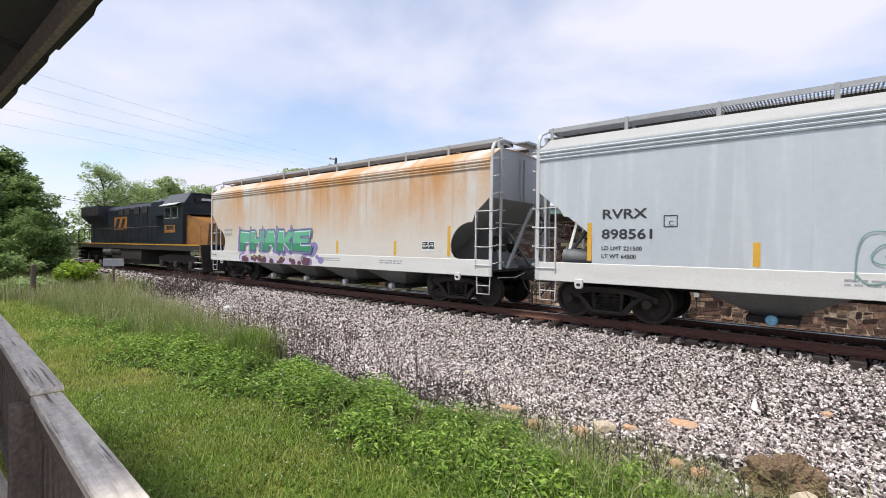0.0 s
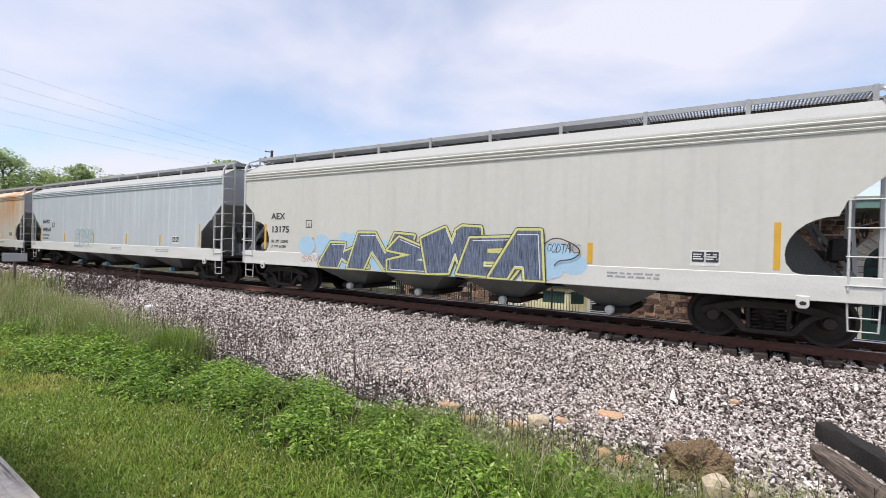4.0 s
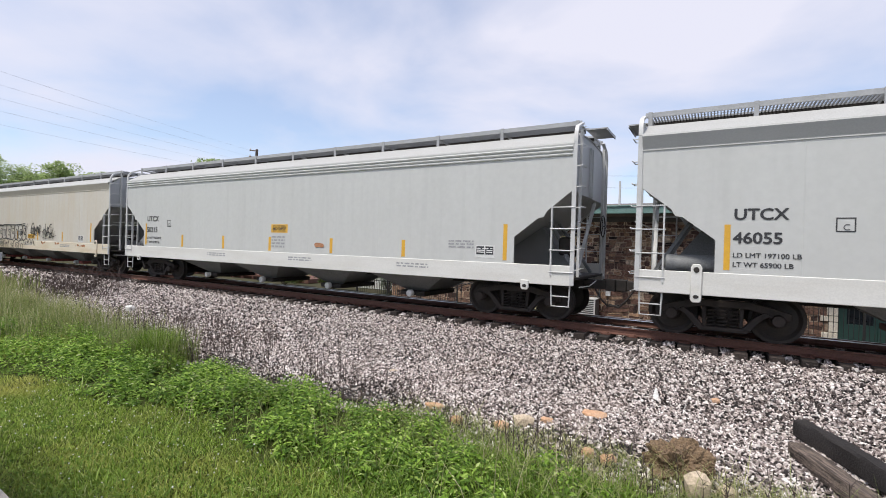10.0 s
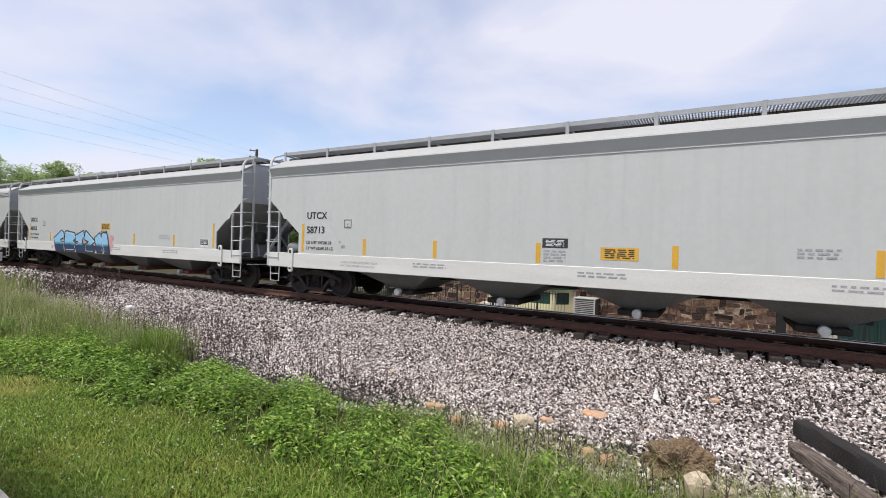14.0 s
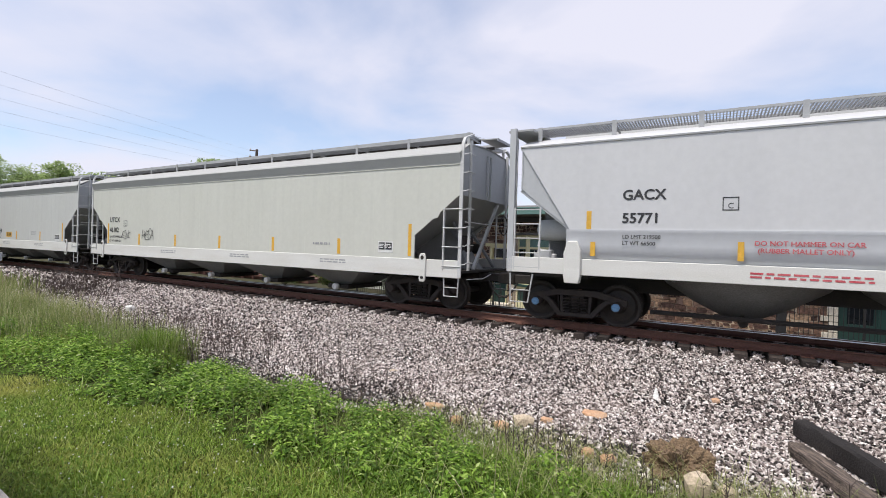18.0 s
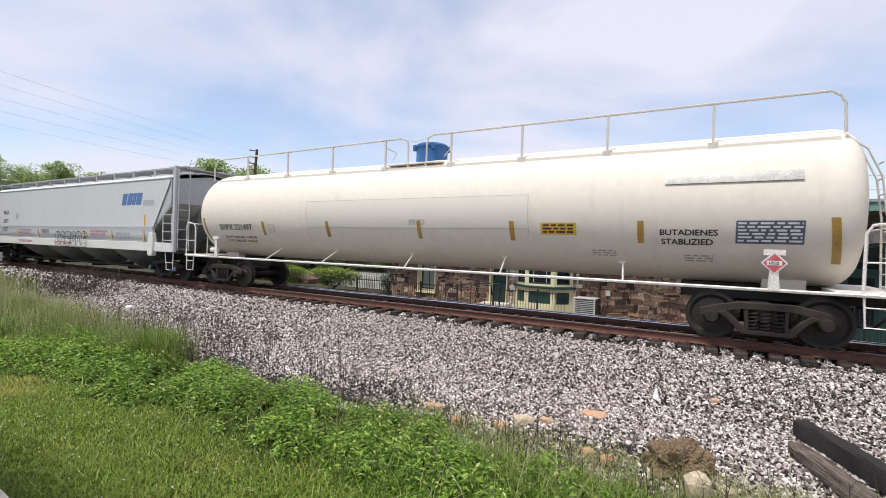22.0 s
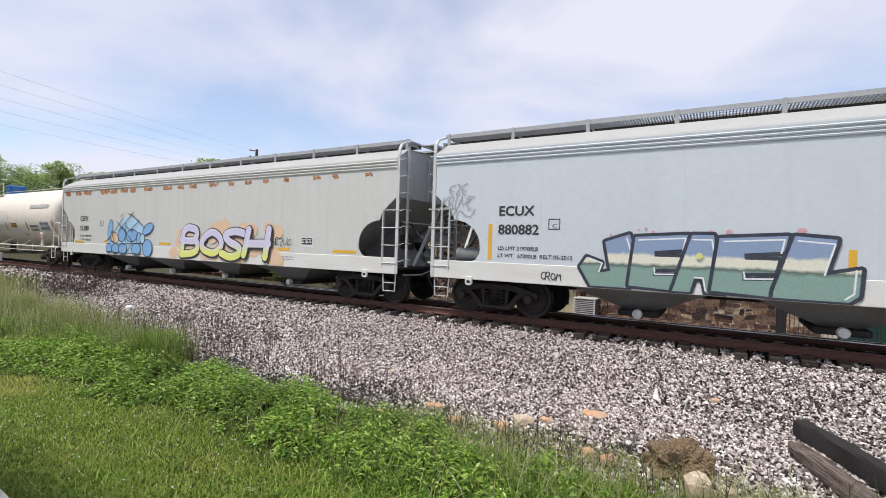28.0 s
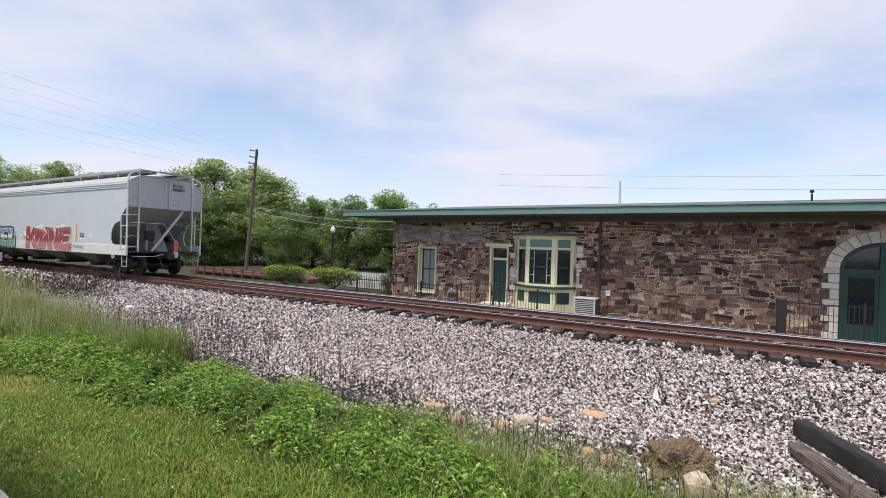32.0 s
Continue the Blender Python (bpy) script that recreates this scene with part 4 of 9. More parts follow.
def rubble():
    sand = mat("sandstone", (0.55, 0.31, 0.17), 0.9, second=(0.5, 0.4, 0.3), scale=9, bump=0.5, bump_scale=40)
    pale = mat("pale_stone", (0.55, 0.45, 0.33), 0.85, second=(0.35, 0.28, 0.2), scale=8, bump=0.4)
    dirt = mat("dirt_heap", (0.20, 0.135, 0.08), 0.95, second=(0.11, 0.075, 0.045), scale=9, bump=1.0, bump_scale=45, fine=0.5)
    white = mat("white_shard", (0.78, 0.77, 0.74), 0.5, bump=0.1)
    for i, (x, y, a, b, c, rz) in enumerate([(-3.61, -5.62, 0.15, 0.10, 0.05, 20), (-1.48, -4.62, 0.17, 0.12, 0.05, 10), (-3.07, -5.94, 0.09, 0.08, 0.06, 40), (-4.1, -6.25, 0.14, 0.1, 0.05, 5),
                                             (-2.46, -5.8, 0.09, 0.09, 0.07, 60), (-2.01, -5.2, 0.09, 0.06, 0.04, 15), (-1.02, -6.0, 0.09, 0.08, 0.06, 30), (-1.26, -5.98, 0.08, 0.07, 0.07, 70), (0.05, -3.2, 0.06, 0.05, 0.04, 0)]):
        rock("sandstone_rock", x, y, a, b, c, sand, "broken orange-tan sandstone piece on the ballast", i + 1, rz)
    rock("rock", -2.26, -5.45, 0.14, 0.11, 0.08, pale, "tan angular stone lying on the ballast", 21, 35)
    rock("rock", -0.10, -6.28, 0.12, 0.11, 0.16, pale, "upright pale squared stone at the grass edge", 22, 15)
    rock("rock", 0.16, -6.12, 0.1, 0.08, 0.07, pale, "small pale stone at the grass edge", 23, 50)
    rock("rock", -5.21, -4.5, 0.08, 0.06, 0.05, pale, "small yellowish stone on the ballast", 24, 5)
    rock("rock", -16.4, -3.7, 0.16, 0.12, 0.14, white, "white stone on the far ballast", 25, 0)
    rock("dirt_mound", -0.34, -5.80, 0.30, 0.22, 0.24, dirt, "low heap of brown dirt by the ballast", 31, 35, "dirt", 0.46, 5, 0.55)
    single("plastic_shard", Shape().prism([(-0.05, 0), (0.045, -0.01), (0.03, 0.17), (-0.03, 0.29), (-0.055, 0.14)], "y", -0.012, 0.012), white, "white plastic shard stuck in the ballast", "litter",
           at=pose(-0.78, -3.55, -0.76, -28, -6, -20), bevel=0.006)
    single("wood_scrap", Shape().prism([(-0.2, -0.04), (0.18, -0.06), (0.22, 0.02), (-0.1, 0.05)], "z", 0, 0.05), M["tie"], "short dark wood scrap on the ballast", "wood", at=pose(-4.9, -6.1, -0.8, 0, 0, 12), bevel=0.01)
    single("rail_spike", Shape().tube([(0, 0, 0), (0.06, 0.0, 0.05), (0.09, 0.02, 0.13), (0.07, 0.03, 0.17)], 0.012, 5), M["rail"], "bent rusty spike lying on the ballast", "spike", at=pose(-0.1, -5.4, -0.78))
    # two old sleepers lying across the ballast
    grey = mat("weathered_timber", (0.17, 0.13, 0.105), 0.9, second=(0.035, 0.027, 0.023), scale=4, stretch=(0.7, 14, 14), amount=0.9, lo=0.42, hi=0.58, bump=0.7, bump_scale=30)
    for label, m, ax, ay, bx, by, z, hh, ww, seed in (("black creosoted sleeper lying on the ballast", M["black_timber"], 1.03, -3.86, 2.15, -6.38, -0.72, 0.22, 0.2, 1), ("grey weathered sleeper lying on the ballast", grey, 0.89, -4.60, 1.64, -6.50, -0.76, 0.17, 0.2, 2)):
        rnd = random.Random(seed)
        length = math.hypot(bx - ax, by - ay)
        secs = []
        for i in range(15):
            u = length * i / 14
            j = [rnd.uniform(-0.012, 0.012) for _ in range(16)]
            w2 = ww / 2 * (0.9 if i in (0, 14) else 1)
            ring = [(u, -w2 + j[0], j[1]), (u, -w2 + 0.03 + j[2], -0.02 + j[3]), (u, w2 - 0.03 + j[4], -0.02 + j[5]), (u, w2 + j[6], j[7]),
                    (u, w2 + j[8], hh - 0.03 + j[9]), (u, w2 - 0.03 + j[10], hh + j[11]), (u, -w2 + 0.03 + j[12], hh + j[13]), (u, -w2 + j[14], hh - 0.03 + j[15])]
            secs.append(ring)
        single("sleeper", Shape().loft(secs), m, label, "railway sleeper", at=pose(ax, ay, z, 0, 0, math.degrees(math.atan2(by - ay, bx - ax))), smooth=40)


def porch():
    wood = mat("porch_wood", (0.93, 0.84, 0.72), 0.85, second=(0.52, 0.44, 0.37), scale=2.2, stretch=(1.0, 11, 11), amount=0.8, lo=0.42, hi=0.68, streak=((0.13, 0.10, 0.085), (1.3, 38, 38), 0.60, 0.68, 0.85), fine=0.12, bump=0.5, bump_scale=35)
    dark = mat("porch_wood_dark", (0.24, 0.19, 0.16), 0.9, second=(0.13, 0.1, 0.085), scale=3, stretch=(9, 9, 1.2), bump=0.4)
    rail = thing("porch_railing", "weathered grey wooden porch railing", "railing", at=pose(-2.93, -11.082, 0, 0, 0, -3.18))
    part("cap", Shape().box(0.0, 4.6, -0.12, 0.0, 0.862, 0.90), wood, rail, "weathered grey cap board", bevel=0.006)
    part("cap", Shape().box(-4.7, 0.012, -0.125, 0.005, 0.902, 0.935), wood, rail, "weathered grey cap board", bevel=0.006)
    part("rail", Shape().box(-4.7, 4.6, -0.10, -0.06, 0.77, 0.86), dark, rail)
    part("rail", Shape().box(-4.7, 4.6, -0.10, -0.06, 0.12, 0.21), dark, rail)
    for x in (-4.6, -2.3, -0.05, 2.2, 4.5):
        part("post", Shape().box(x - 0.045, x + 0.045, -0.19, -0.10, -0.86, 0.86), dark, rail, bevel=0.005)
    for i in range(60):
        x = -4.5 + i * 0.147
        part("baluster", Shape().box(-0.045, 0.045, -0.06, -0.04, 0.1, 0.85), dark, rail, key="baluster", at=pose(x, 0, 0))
    # unseen deck in the pale cap wood, which also bounces light upward
    floor = thing("porch_floor", "grey wooden porch deck on posts", "deck", kind="structure")
    for i in range(16):
        y0 = -13.4 + i * 0.144
        part("plank", Shape().box(-7.6, 2.0, y0, y0 + 0.138, -0.02, 0.02), wood, floor)
    part("joist", Shape().box(-7.6, 2.0, -11.2, -11.1, -0.86, -0.025), dark, floor)
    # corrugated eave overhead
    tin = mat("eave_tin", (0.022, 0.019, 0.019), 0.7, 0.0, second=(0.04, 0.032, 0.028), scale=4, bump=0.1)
    sh = Shape()
    n = 150
    rows = []
    for y, z in ((-14.2, 3.30), (-11.3, 2.64), (-11.11, 2.60)):
        rows.append([(-8 + 6.1 * i / n, y, z + 0.022 * (1 if (i // 5) % 4 == 0 else 0)) for i in range(n + 1)])
    lower = [[(a, b, c - 0.02) for a, b, c in r] for r in reversed(rows)]
    sh.loft(rows + lower, closed=False)
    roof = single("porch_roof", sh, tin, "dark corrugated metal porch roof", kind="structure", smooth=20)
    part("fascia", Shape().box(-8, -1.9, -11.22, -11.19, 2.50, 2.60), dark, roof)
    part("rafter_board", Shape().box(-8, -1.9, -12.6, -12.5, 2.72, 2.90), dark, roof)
    for x in (-7.8,):
        part("porch_post", Shape().box(x - 0.06, x + 0.06, -11.36, -11.24, -0.86, 2.64), dark, roof, bevel=0.006)
    # unseen wall, added in white to bounce light onto the railing cap
    wall = single("porch_wall", Shape().box(-8, 2.5, -13.6, -13.45, -0.9, 3.2), M["white_trim"], "unseen white wall added behind the porch to bounce light", kind="structure")


# ---- stone depot ----
WALL_Y, BASE = 8.0, -1.0


def depot():
    mortar = mat("mortar", (0.74, 0.61, 0.46), 0.95, second=(0.13, 0.09, 0.07), scale=0.5, amount=0.95, lo=0.42, hi=0.58, bump=0.5, bump_scale=30)
    stone_stops = [(0.0, (0.035, 0.025, 0.023)), (0.2, (0.115, 0.068, 0.055)), (0.42, (0.225, 0.132, 0.096)), (0.58, (0.17, 0.115, 0.095)), (0.78, (0.34, 0.21, 0.135)), (0.92, (0.45, 0.315, 0.215)), (1.0, (0.58, 0.47, 0.36))]
    stone_obj = island_mat("rubble_stone", stone_stops, 0.9, 14, obj=True, fine=0.5)
    stone_isl = island_mat("rubble_stone_joined", stone_stops, 0.9, 14, fine=0.5)
    cream = mat("cream_paint", (0.84, 0.79, 0.50), 0.5, second=(0.76, 0.70, 0.43), scale=3, bump=0.05, fine=0.05)
    green_p = mat("green_paint", (0.022, 0.062, 0.053), 0.5, second=(0.03, 0.08, 0.07), scale=3, bump=0.05, fine=0.06)
    fascia = mat("fascia_green", (0.135, 0.25, 0.215), 0.55, second=(0.2, 0.28, 0.25), scale=2.5, stretch=(0.4, 1, 4), bump=0.05)
    soffit = mat("soffit_boards", (0.17, 0.155, 0.13), 0.85, second=(0.11, 0.10, 0.085), scale=3, bump=0.2)
    white_s = mat("white_quoin", (0.74, 0.69, 0.6), 0.85, second=(0.56, 0.5, 0.41), scale=6, bump=0.3, objrand=0.12)
    glass = mat("window_glass", (0.02, 0.025, 0.03), 0.06, spec=0.7, bump=0)
    curtain = mat("window_blind", (0.32, 0.36, 0.34), 0.8, bump=0.1)
    roof_m = mat("roof_felt", (0.16, 0.15, 0.14), 0.9, bump=0.3)
    iron = mat("iron_black", (0.022, 0.022, 0.024), 0.55, bump=0.05)
    d = thing("depot", "brown rubble stone railway depot with green eaves", "building")
    # openings: x0, x1, z0, z1
    win, door, bay, arch = (-12.94, -11.95, -0.55, 1.60), (-8.98, -8.12, BASE, 1.72), (-7.42, -5.24, BASE, 2.2), (3.46, 5.66, BASE, 1.35)
    wall = Shape()
    xs = [-14.55, win[0], win[1], door[0], door[1], bay[0], bay[1], arch[0], arch[1], 14.0]
    for i in (0, 2, 4, 8):
        part("wall", Shape().box(xs[i], xs[i + 1], WALL_Y, WALL_Y + 0.45, -1.15, 3.05), mortar, d, smooth=0)
    wall.box(xs[6], xs[7], WALL_Y, WALL_Y + 0.45, -1.15, 3.05)
    for o in (win, door, bay):
        part("wall", Shape().box(o[0], o[1], WALL_Y, WALL_Y + 0.45, o[3], 3.05), mortar, d, smooth=0)
        if o[2] > BASE:
            part("wall", Shape().box(o[0], o[1], WALL_Y, WALL_Y + 0.45, -1.15, o[2]), mortar, d, smooth=0)
    acx, ar, rise = (arch[0] + arch[1]) / 2, (arch[1] - arch[0]) / 2, 0.86
    curve = [(acx + ar * math.cos(math.pi * k / 16), arch[3] + rise * math.sin(math.pi * k / 16)) for k in range(17)]
    part("wall", Shape().prism([(arch[1], 3.05)] + curve + [(arch[0], 3.05)], "y", WALL_Y, WALL_Y + 0.45), mortar, d, smooth=0)
    for q in ((-14.55, -14.1, WALL_Y + 0.45, 16), (13.55, 14, WALL_Y + 0.45, 16), (-14.1, 13.55, 15.6, 16)):
        part("wall", Shape().box(*q, -1.15, 3.05), mortar, d, smooth=0)
    w = part("wall", wall, mortar, d, "brown rubble stone wall with pale mortar", smooth=0)
    part("floor", Shape().box(-14.1, 13.55, 8.45, 15.6, -0.95, -0.85), soffit, d)
    # roof: soffit, green fascia and low roof
    part("soffit", Shape().loft([[(-16.6, 6.52, 3.09), (-16.6, 17.4, 3.09), (-16.6, 17.4, 3.13), (-16.6, 6.52, 3.13)], [(15.5, 6.52, 3.09), (15.5, 17.4, 3.09), (15.5, 17.4, 3.13), (15.5, 6.52, 3.13)]]), soffit, d)
    for i in range(9):
        y = 6.68 + i * 0.15
        part("soffit_board", Shape().box(-16.55, 15.4, y, y + 0.14, 3.065, 3.088), soffit, d)
    part("frieze", Shape().box(-14.55, 14.0, 7.93, 7.998, 2.86, 3.06), soffit, d)
    part("fascia", Shape().box(-16.65, 15.6, 6.44, 6.52, 3.08, 3.33), fascia, d, "green painted fascia board", bevel=0.006)
    part("fascia", Shape().box(-16.65, -16.57, 6.52, 17.4, 3.08, 3.33), fascia, d, "green painted fascia board", bevel=0.006)
    part("drip_edge", Shape().box(-16.7, 15.6, 6.40, 6.5, 3.332, 3.375), fascia, d, bevel=0.005)
    part("roof", Shape().loft([[(-16.6, 6.45, 3.34), (15.6, 6.45, 3.34), (15.6, 17.4, 3.34), (-16.6, 17.4, 3.34)], [(-12.0, 11.6, 3.95), (12.0, 11.6, 3.95), (12.0, 12.2, 3.95), (-12.0, 12.2, 3.95)]]), roof_m, d, "grey felt hipped roof", smooth=0)
    part("vent_pipe", Shape().tube([(-3.7, 9.6, 3.5), (-3.7, 9.6, 4.72)], 0.045, 8), M["ladder"], d)
    part("vent_pipe", Shape().tube([(2.9, 9.6, 3.5), (2.9, 9.6, 3.98)], 0.035, 8).lathe([(0.03, 4.0), (0.07, 4.03), (0.07, 4.1), (0.0, 4.13)], "z", 10, at=(2.9, 9.6, 0)), iron, d)
    part("vent_cap", Shape().lathe([(0.09, 3.42), (0.09, 3.5), (0.02, 3.56)], "z", 10), iron, d, at=pose(-9.0, 8.6, 0))
    part("vent_cap", Shape().lathe([(0.09, 3.42), (0.09, 3.55), (0.02, 3.6)], "z", 10), iron, d, at=pose(-4.4, 9.0, 0))

    # tall sash window
    def sash(name, x0, x1, z0, z1, y, panes, mullion=0.05, frame=0.11, frame_m=cream, sash_m=green_p, blind=False):
        wn_ = part(name, ring_frame(x0, x1, z0, z1, frame, y), frame_m, d, "cream painted window frame")
        wn_.data.transform(Matrix.Translation((0, 0.0, 0)))
        inner = Shape()
        a, b, c, e = x0 + frame, x1 - frame, z0 + frame, z1 - frame
        for q in ((a, b, c, c + mullion), (a, b, e - mullion, e), (a, a + mullion, c, e), (b - mullion, b, c, e), (a, b, (c + e) / 2 - 0.03, (c + e) / 2 + 0.03)):
            inner.box(q[0], q[1], y + 0.03, y + 0.07, q[2], q[3])
        part("sash", inner, sash_m, wn_, "dark green sash bars")
        for i in range(1, panes):
            xx = a + (b - a) * i / panes
            part("glazing_bar", Shape().box(xx - 0.012, xx + 0.012, y + 0.035, y + 0.06, c, e), sash_m, wn_)
        part("pane", Shape().box(a, b, y + 0.075, y + 0.085, c, e), glass if not blind else curtain, wn_)
        return wn_

    def frame_box(x0, x1, z0, z1, w_, y0, y1):
        return Shape().box(x0, x0 + w_, y0, y1, z0, z1).box(x1 - w_, x1, y0, y1, z0, z1).box(x0 + w_, x1 - w_, y0, y1, z1 - w_, z1)

    sash("window", -12.94, -11.95, -0.55, 1.60, 8.22, 2, frame=0.07, blind=True)
    part("window_surround", frame_box(-12.97, -11.92, -0.58, 1.63, 0.05, 7.96, 8.30), cream, d, bevel=0.006)
    part("window_sill", Shape().box(-13.0, -11.89, 7.88, 8.3, -0.66, -0.56), cream, d, bevel=0.01)
    # door with transom light
    dr = part("door", Shape().box(-8.92, -8.18, 8.22, 8.27, -0.8, 1.12), green_p, d, "dark green plank door", bevel=0.006)
    for i in range(2):
        part("door_panel", Shape().box(-8.85 + 0.33 * i, -8.58 + 0.33 * i, 8.20, 8.22, -0.6, 0.1), green_p, dr, bevel=0.01)
        part("door_panel", Shape().box(-8.85 + 0.33 * i, -8.58 + 0.33 * i, 8.20, 8.22, 0.25, 1.0), green_p, dr, bevel=0.01)
    part("door_frame", frame_box(-9.0, -8.10, BASE, 1.74, 0.075, 7.95, 8.3).box(-8.925, -8.175, 8.12, 8.28, 1.12, 1.23), cream, d, "cream painted door frame", bevel=0.005)
    part("transom_pane", Shape().box(-8.925, -8.175, 8.24, 8.26, 1.23, 1.665), glass, d)
    part("lintel", Shape().box(-9.22, -7.9, 7.88, 8.02, 1.74, 1.88), cream, d, "cream wooden door hood", bevel=0.008)
    part("threshold", Shape().box(-9.2, -7.9, 7.5, 8.2, BASE - 0.05, -0.8), white_s, d)
    # bay window: three canted faces
    plan = [(-7.70, 8.02), (-7.04, 7.45), (-5.81, 7.45), (-5.15, 8.02)]
    part("bay_roof", Shape().prism([(-7.92, 8.02), (-7.08, 7.28), (-5.72, 7.28), (-4.98, 8.02)], "z", 2.26, 2.36), roof_m, d, bevel=0.01)
    part("bay_cornice", Shape().prism([(-7.82, 8.02), (-7.04, 7.37), (-5.77, 7.37), (-5.06, 8.02)], "z", 2.19, 2.26), cream, d)
    part("bay_sill", Shape().prism([(-7.86, 8.02), (-7.06, 7.33), (-5.75, 7.33), (-5.02, 8.02)], "z", 0.02, 0.12), green_p, d, bevel=0.01)
    part("bay_core", Shape().prism([(-7.34, 8.5), (-7.34, 8.02), (-6.95, 7.62), (-5.86, 7.62), (-5.26, 8.02), (-5.26, 8.5)], "z", BASE, -0.02), cream, d)
    for k in range(3):
        (ax, ay), (bx, by) = plan[k], plan[k + 1]
        length = math.hypot(bx - ax, by - ay)
        m = pose(ax, ay, 0, 0, 0, math.degrees(math.atan2(by - ay, bx - ax)))
        far = length - (0.12, 0.15, 0.17)[k]
        face = part("bay_face", Shape().box(0, 0.12, 0, 0.1, BASE, 2.19).box(far, length, 0, 0.1, BASE, 2.19).box(0.12, far, 0, 0.1, 2.09, 2.19)
                    .box(0.12, far, 0, 0.1, 1.66, 1.76).box(0.12, far, 0, 0.1, 0.12, 0.2).box(0.12, far, 0, 0.1, -0.12, 0.02)
                    .box(0.12, far, 0, 0.1, BASE, -0.62), cream, d, "cream painted bay window framing", at=m)
        part("bay_panel", Shape().box(0.12, far, 0.04, 0.08, -0.62, -0.12), green_p, face, "dark green panel")
        part("bay_panel", Shape().box(0.12, far, 0.04, 0.08, 1.76, 2.09), fascia, face, "pale green frieze panel")
        part("pane", Shape().box(0.12, far, 0.07, 0.08, 0.2, 1.66), glass, face)
        g = Shape()
        a, b = 0.12, far
        g.box(a, a + 0.04, 0.03, 0.07, 0.2, 1.66).box(b - 0.04, b, 0.03, 0.07, 0.2, 1.66).box(a, b, 0.03, 0.07, 0.2, 0.26).box(a, b, 0.03, 0.07, 1.61, 1.66).box(a, b, 0.03, 0.07, 0.9, 0.96)
        part("sash", g, green_p, face)
        if k == 1:
            for xx in (a + 0.2, b - 0.2):
                part("glazing_bar", Shape().box(xx - 0.012, xx + 0.012, 0.035, 0.065, 0.26, 1.61), M["ladder"], face)
            for zz in (0.58, 1.28):
                for q0, q1 in ((a + 0.04, a + 0.2), (b - 0.2, b - 0.04)):
                    part("glazing_bar", Shape().box(q0, q1, 0.035, 0.06, zz - 0.012, zz + 0.012), M["ladder"], face)
    # arched doorway with white stone surround
    vous = 15
    for k in range(vous):
        a0, a1 = math.pi * k / vous + 0.008, math.pi * (k + 1) / vous - 0.008
        r1 = 0.36
        pts = [(acx + (ar + q) * math.cos(a), arch[3] + (rise + q) * math.sin(a)) for a, q in ((a0, 0.0), ((a0 + a1) / 2, 0.0), (a1, 0.0), (a1, r1), ((a0 + a1) / 2, r1), (a0, r1))]
        part("voussoir", Shape().prism(pts, "y", 7.94, 8.1), white_s, w, "white arch stone")
    zq = BASE
    i = 0
    while zq < 1.32:
        hq = (0.24, 0.34, 0.2, 0.3)[i % 4]
        ww = (0.42, 0.24, 0.45, 0.28)[i % 4]
        top = min(zq + hq, 1.35)
        for x0, x1 in ((arch[0] - ww, arch[0]), (arch[1], arch[1] + ww)):
            part("quoin", Shape().box(x0, x1, 7.945, 8.1, zq + 0.01, top - 0.01), white_s, w, bevel=0.012)
        zq, i = top, i + 1
    fr = Shape()
    outer = [(acx + ar * math.cos(math.pi * k / 16), arch[3] + rise * math.sin(math.pi * k / 16)) for k in range(17)]
    inner = [(acx + (ar - 0.14) * math.cos(math.pi * k / 16), arch[3] + (rise - 0.13) * math.sin(math.pi * k / 16)) for k in range(17)]
    for k in range(16):
        fr.prism([outer[k], outer[k + 1], inner[k + 1], inner[k]], "y", 8.05, 8.16)
    fr.box(arch[0], arch[0] + 0.14, 8.05, 8.16, BASE, 1.35).box(arch[1] - 0.14, arch[1], 8.05, 8.16, BASE, 1.35).box(acx - 0.1, acx + 0.1, 8.03, 8.146, BASE, 2.1).box(arch[0] + 0.14, arch[1] - 0.14, 8.04, 8.15, 1.16, 1.34)
    part("arch_frame", fr, green_p, d, "green painted arched door frame", smooth=0)
    for x0, x1 in ((arch[0] + 0.14, acx - 0.1), (acx + 0.1, arch[1] - 0.14)):
        dd = part("glazed_door", frame_box(x0, x1, BASE, 1.16, 0.1, 8.07, 8.12).box(x0 + 0.1, x1 - 0.1, 8.07, 8.12, BASE, -0.45), green_p, d, "green glazed door leaf")
        part("pane", Shape().box(x0 + 0.1, x1 - 0.1, 8.09, 8.10, -0.45, 1.06), glass, dd)
    part("fanlight", Shape().prism([(px, pz) for px, pz in inner] , "y", 8.10, 8.11), glass, d)
    part("fan_bar", Shape().box(arch[0] + 0.25, acx - 0.1, 8.06, 8.1, 1.58, 1.62), green_p, d)
    # services on the wall
    part("downspout", Shape().tube([(-4.05, 7.75, 3.05), (-4.1, 7.9, 2.75), (-4.1, 7.9, -0.95)], 0.045, 8), mat("downspout_brown", (0.10, 0.075, 0.06), 0.6, bump=0.05), d, "brown downspout")
    # pale dressed stones beside the bay and the door
    rnd = random.Random(41)
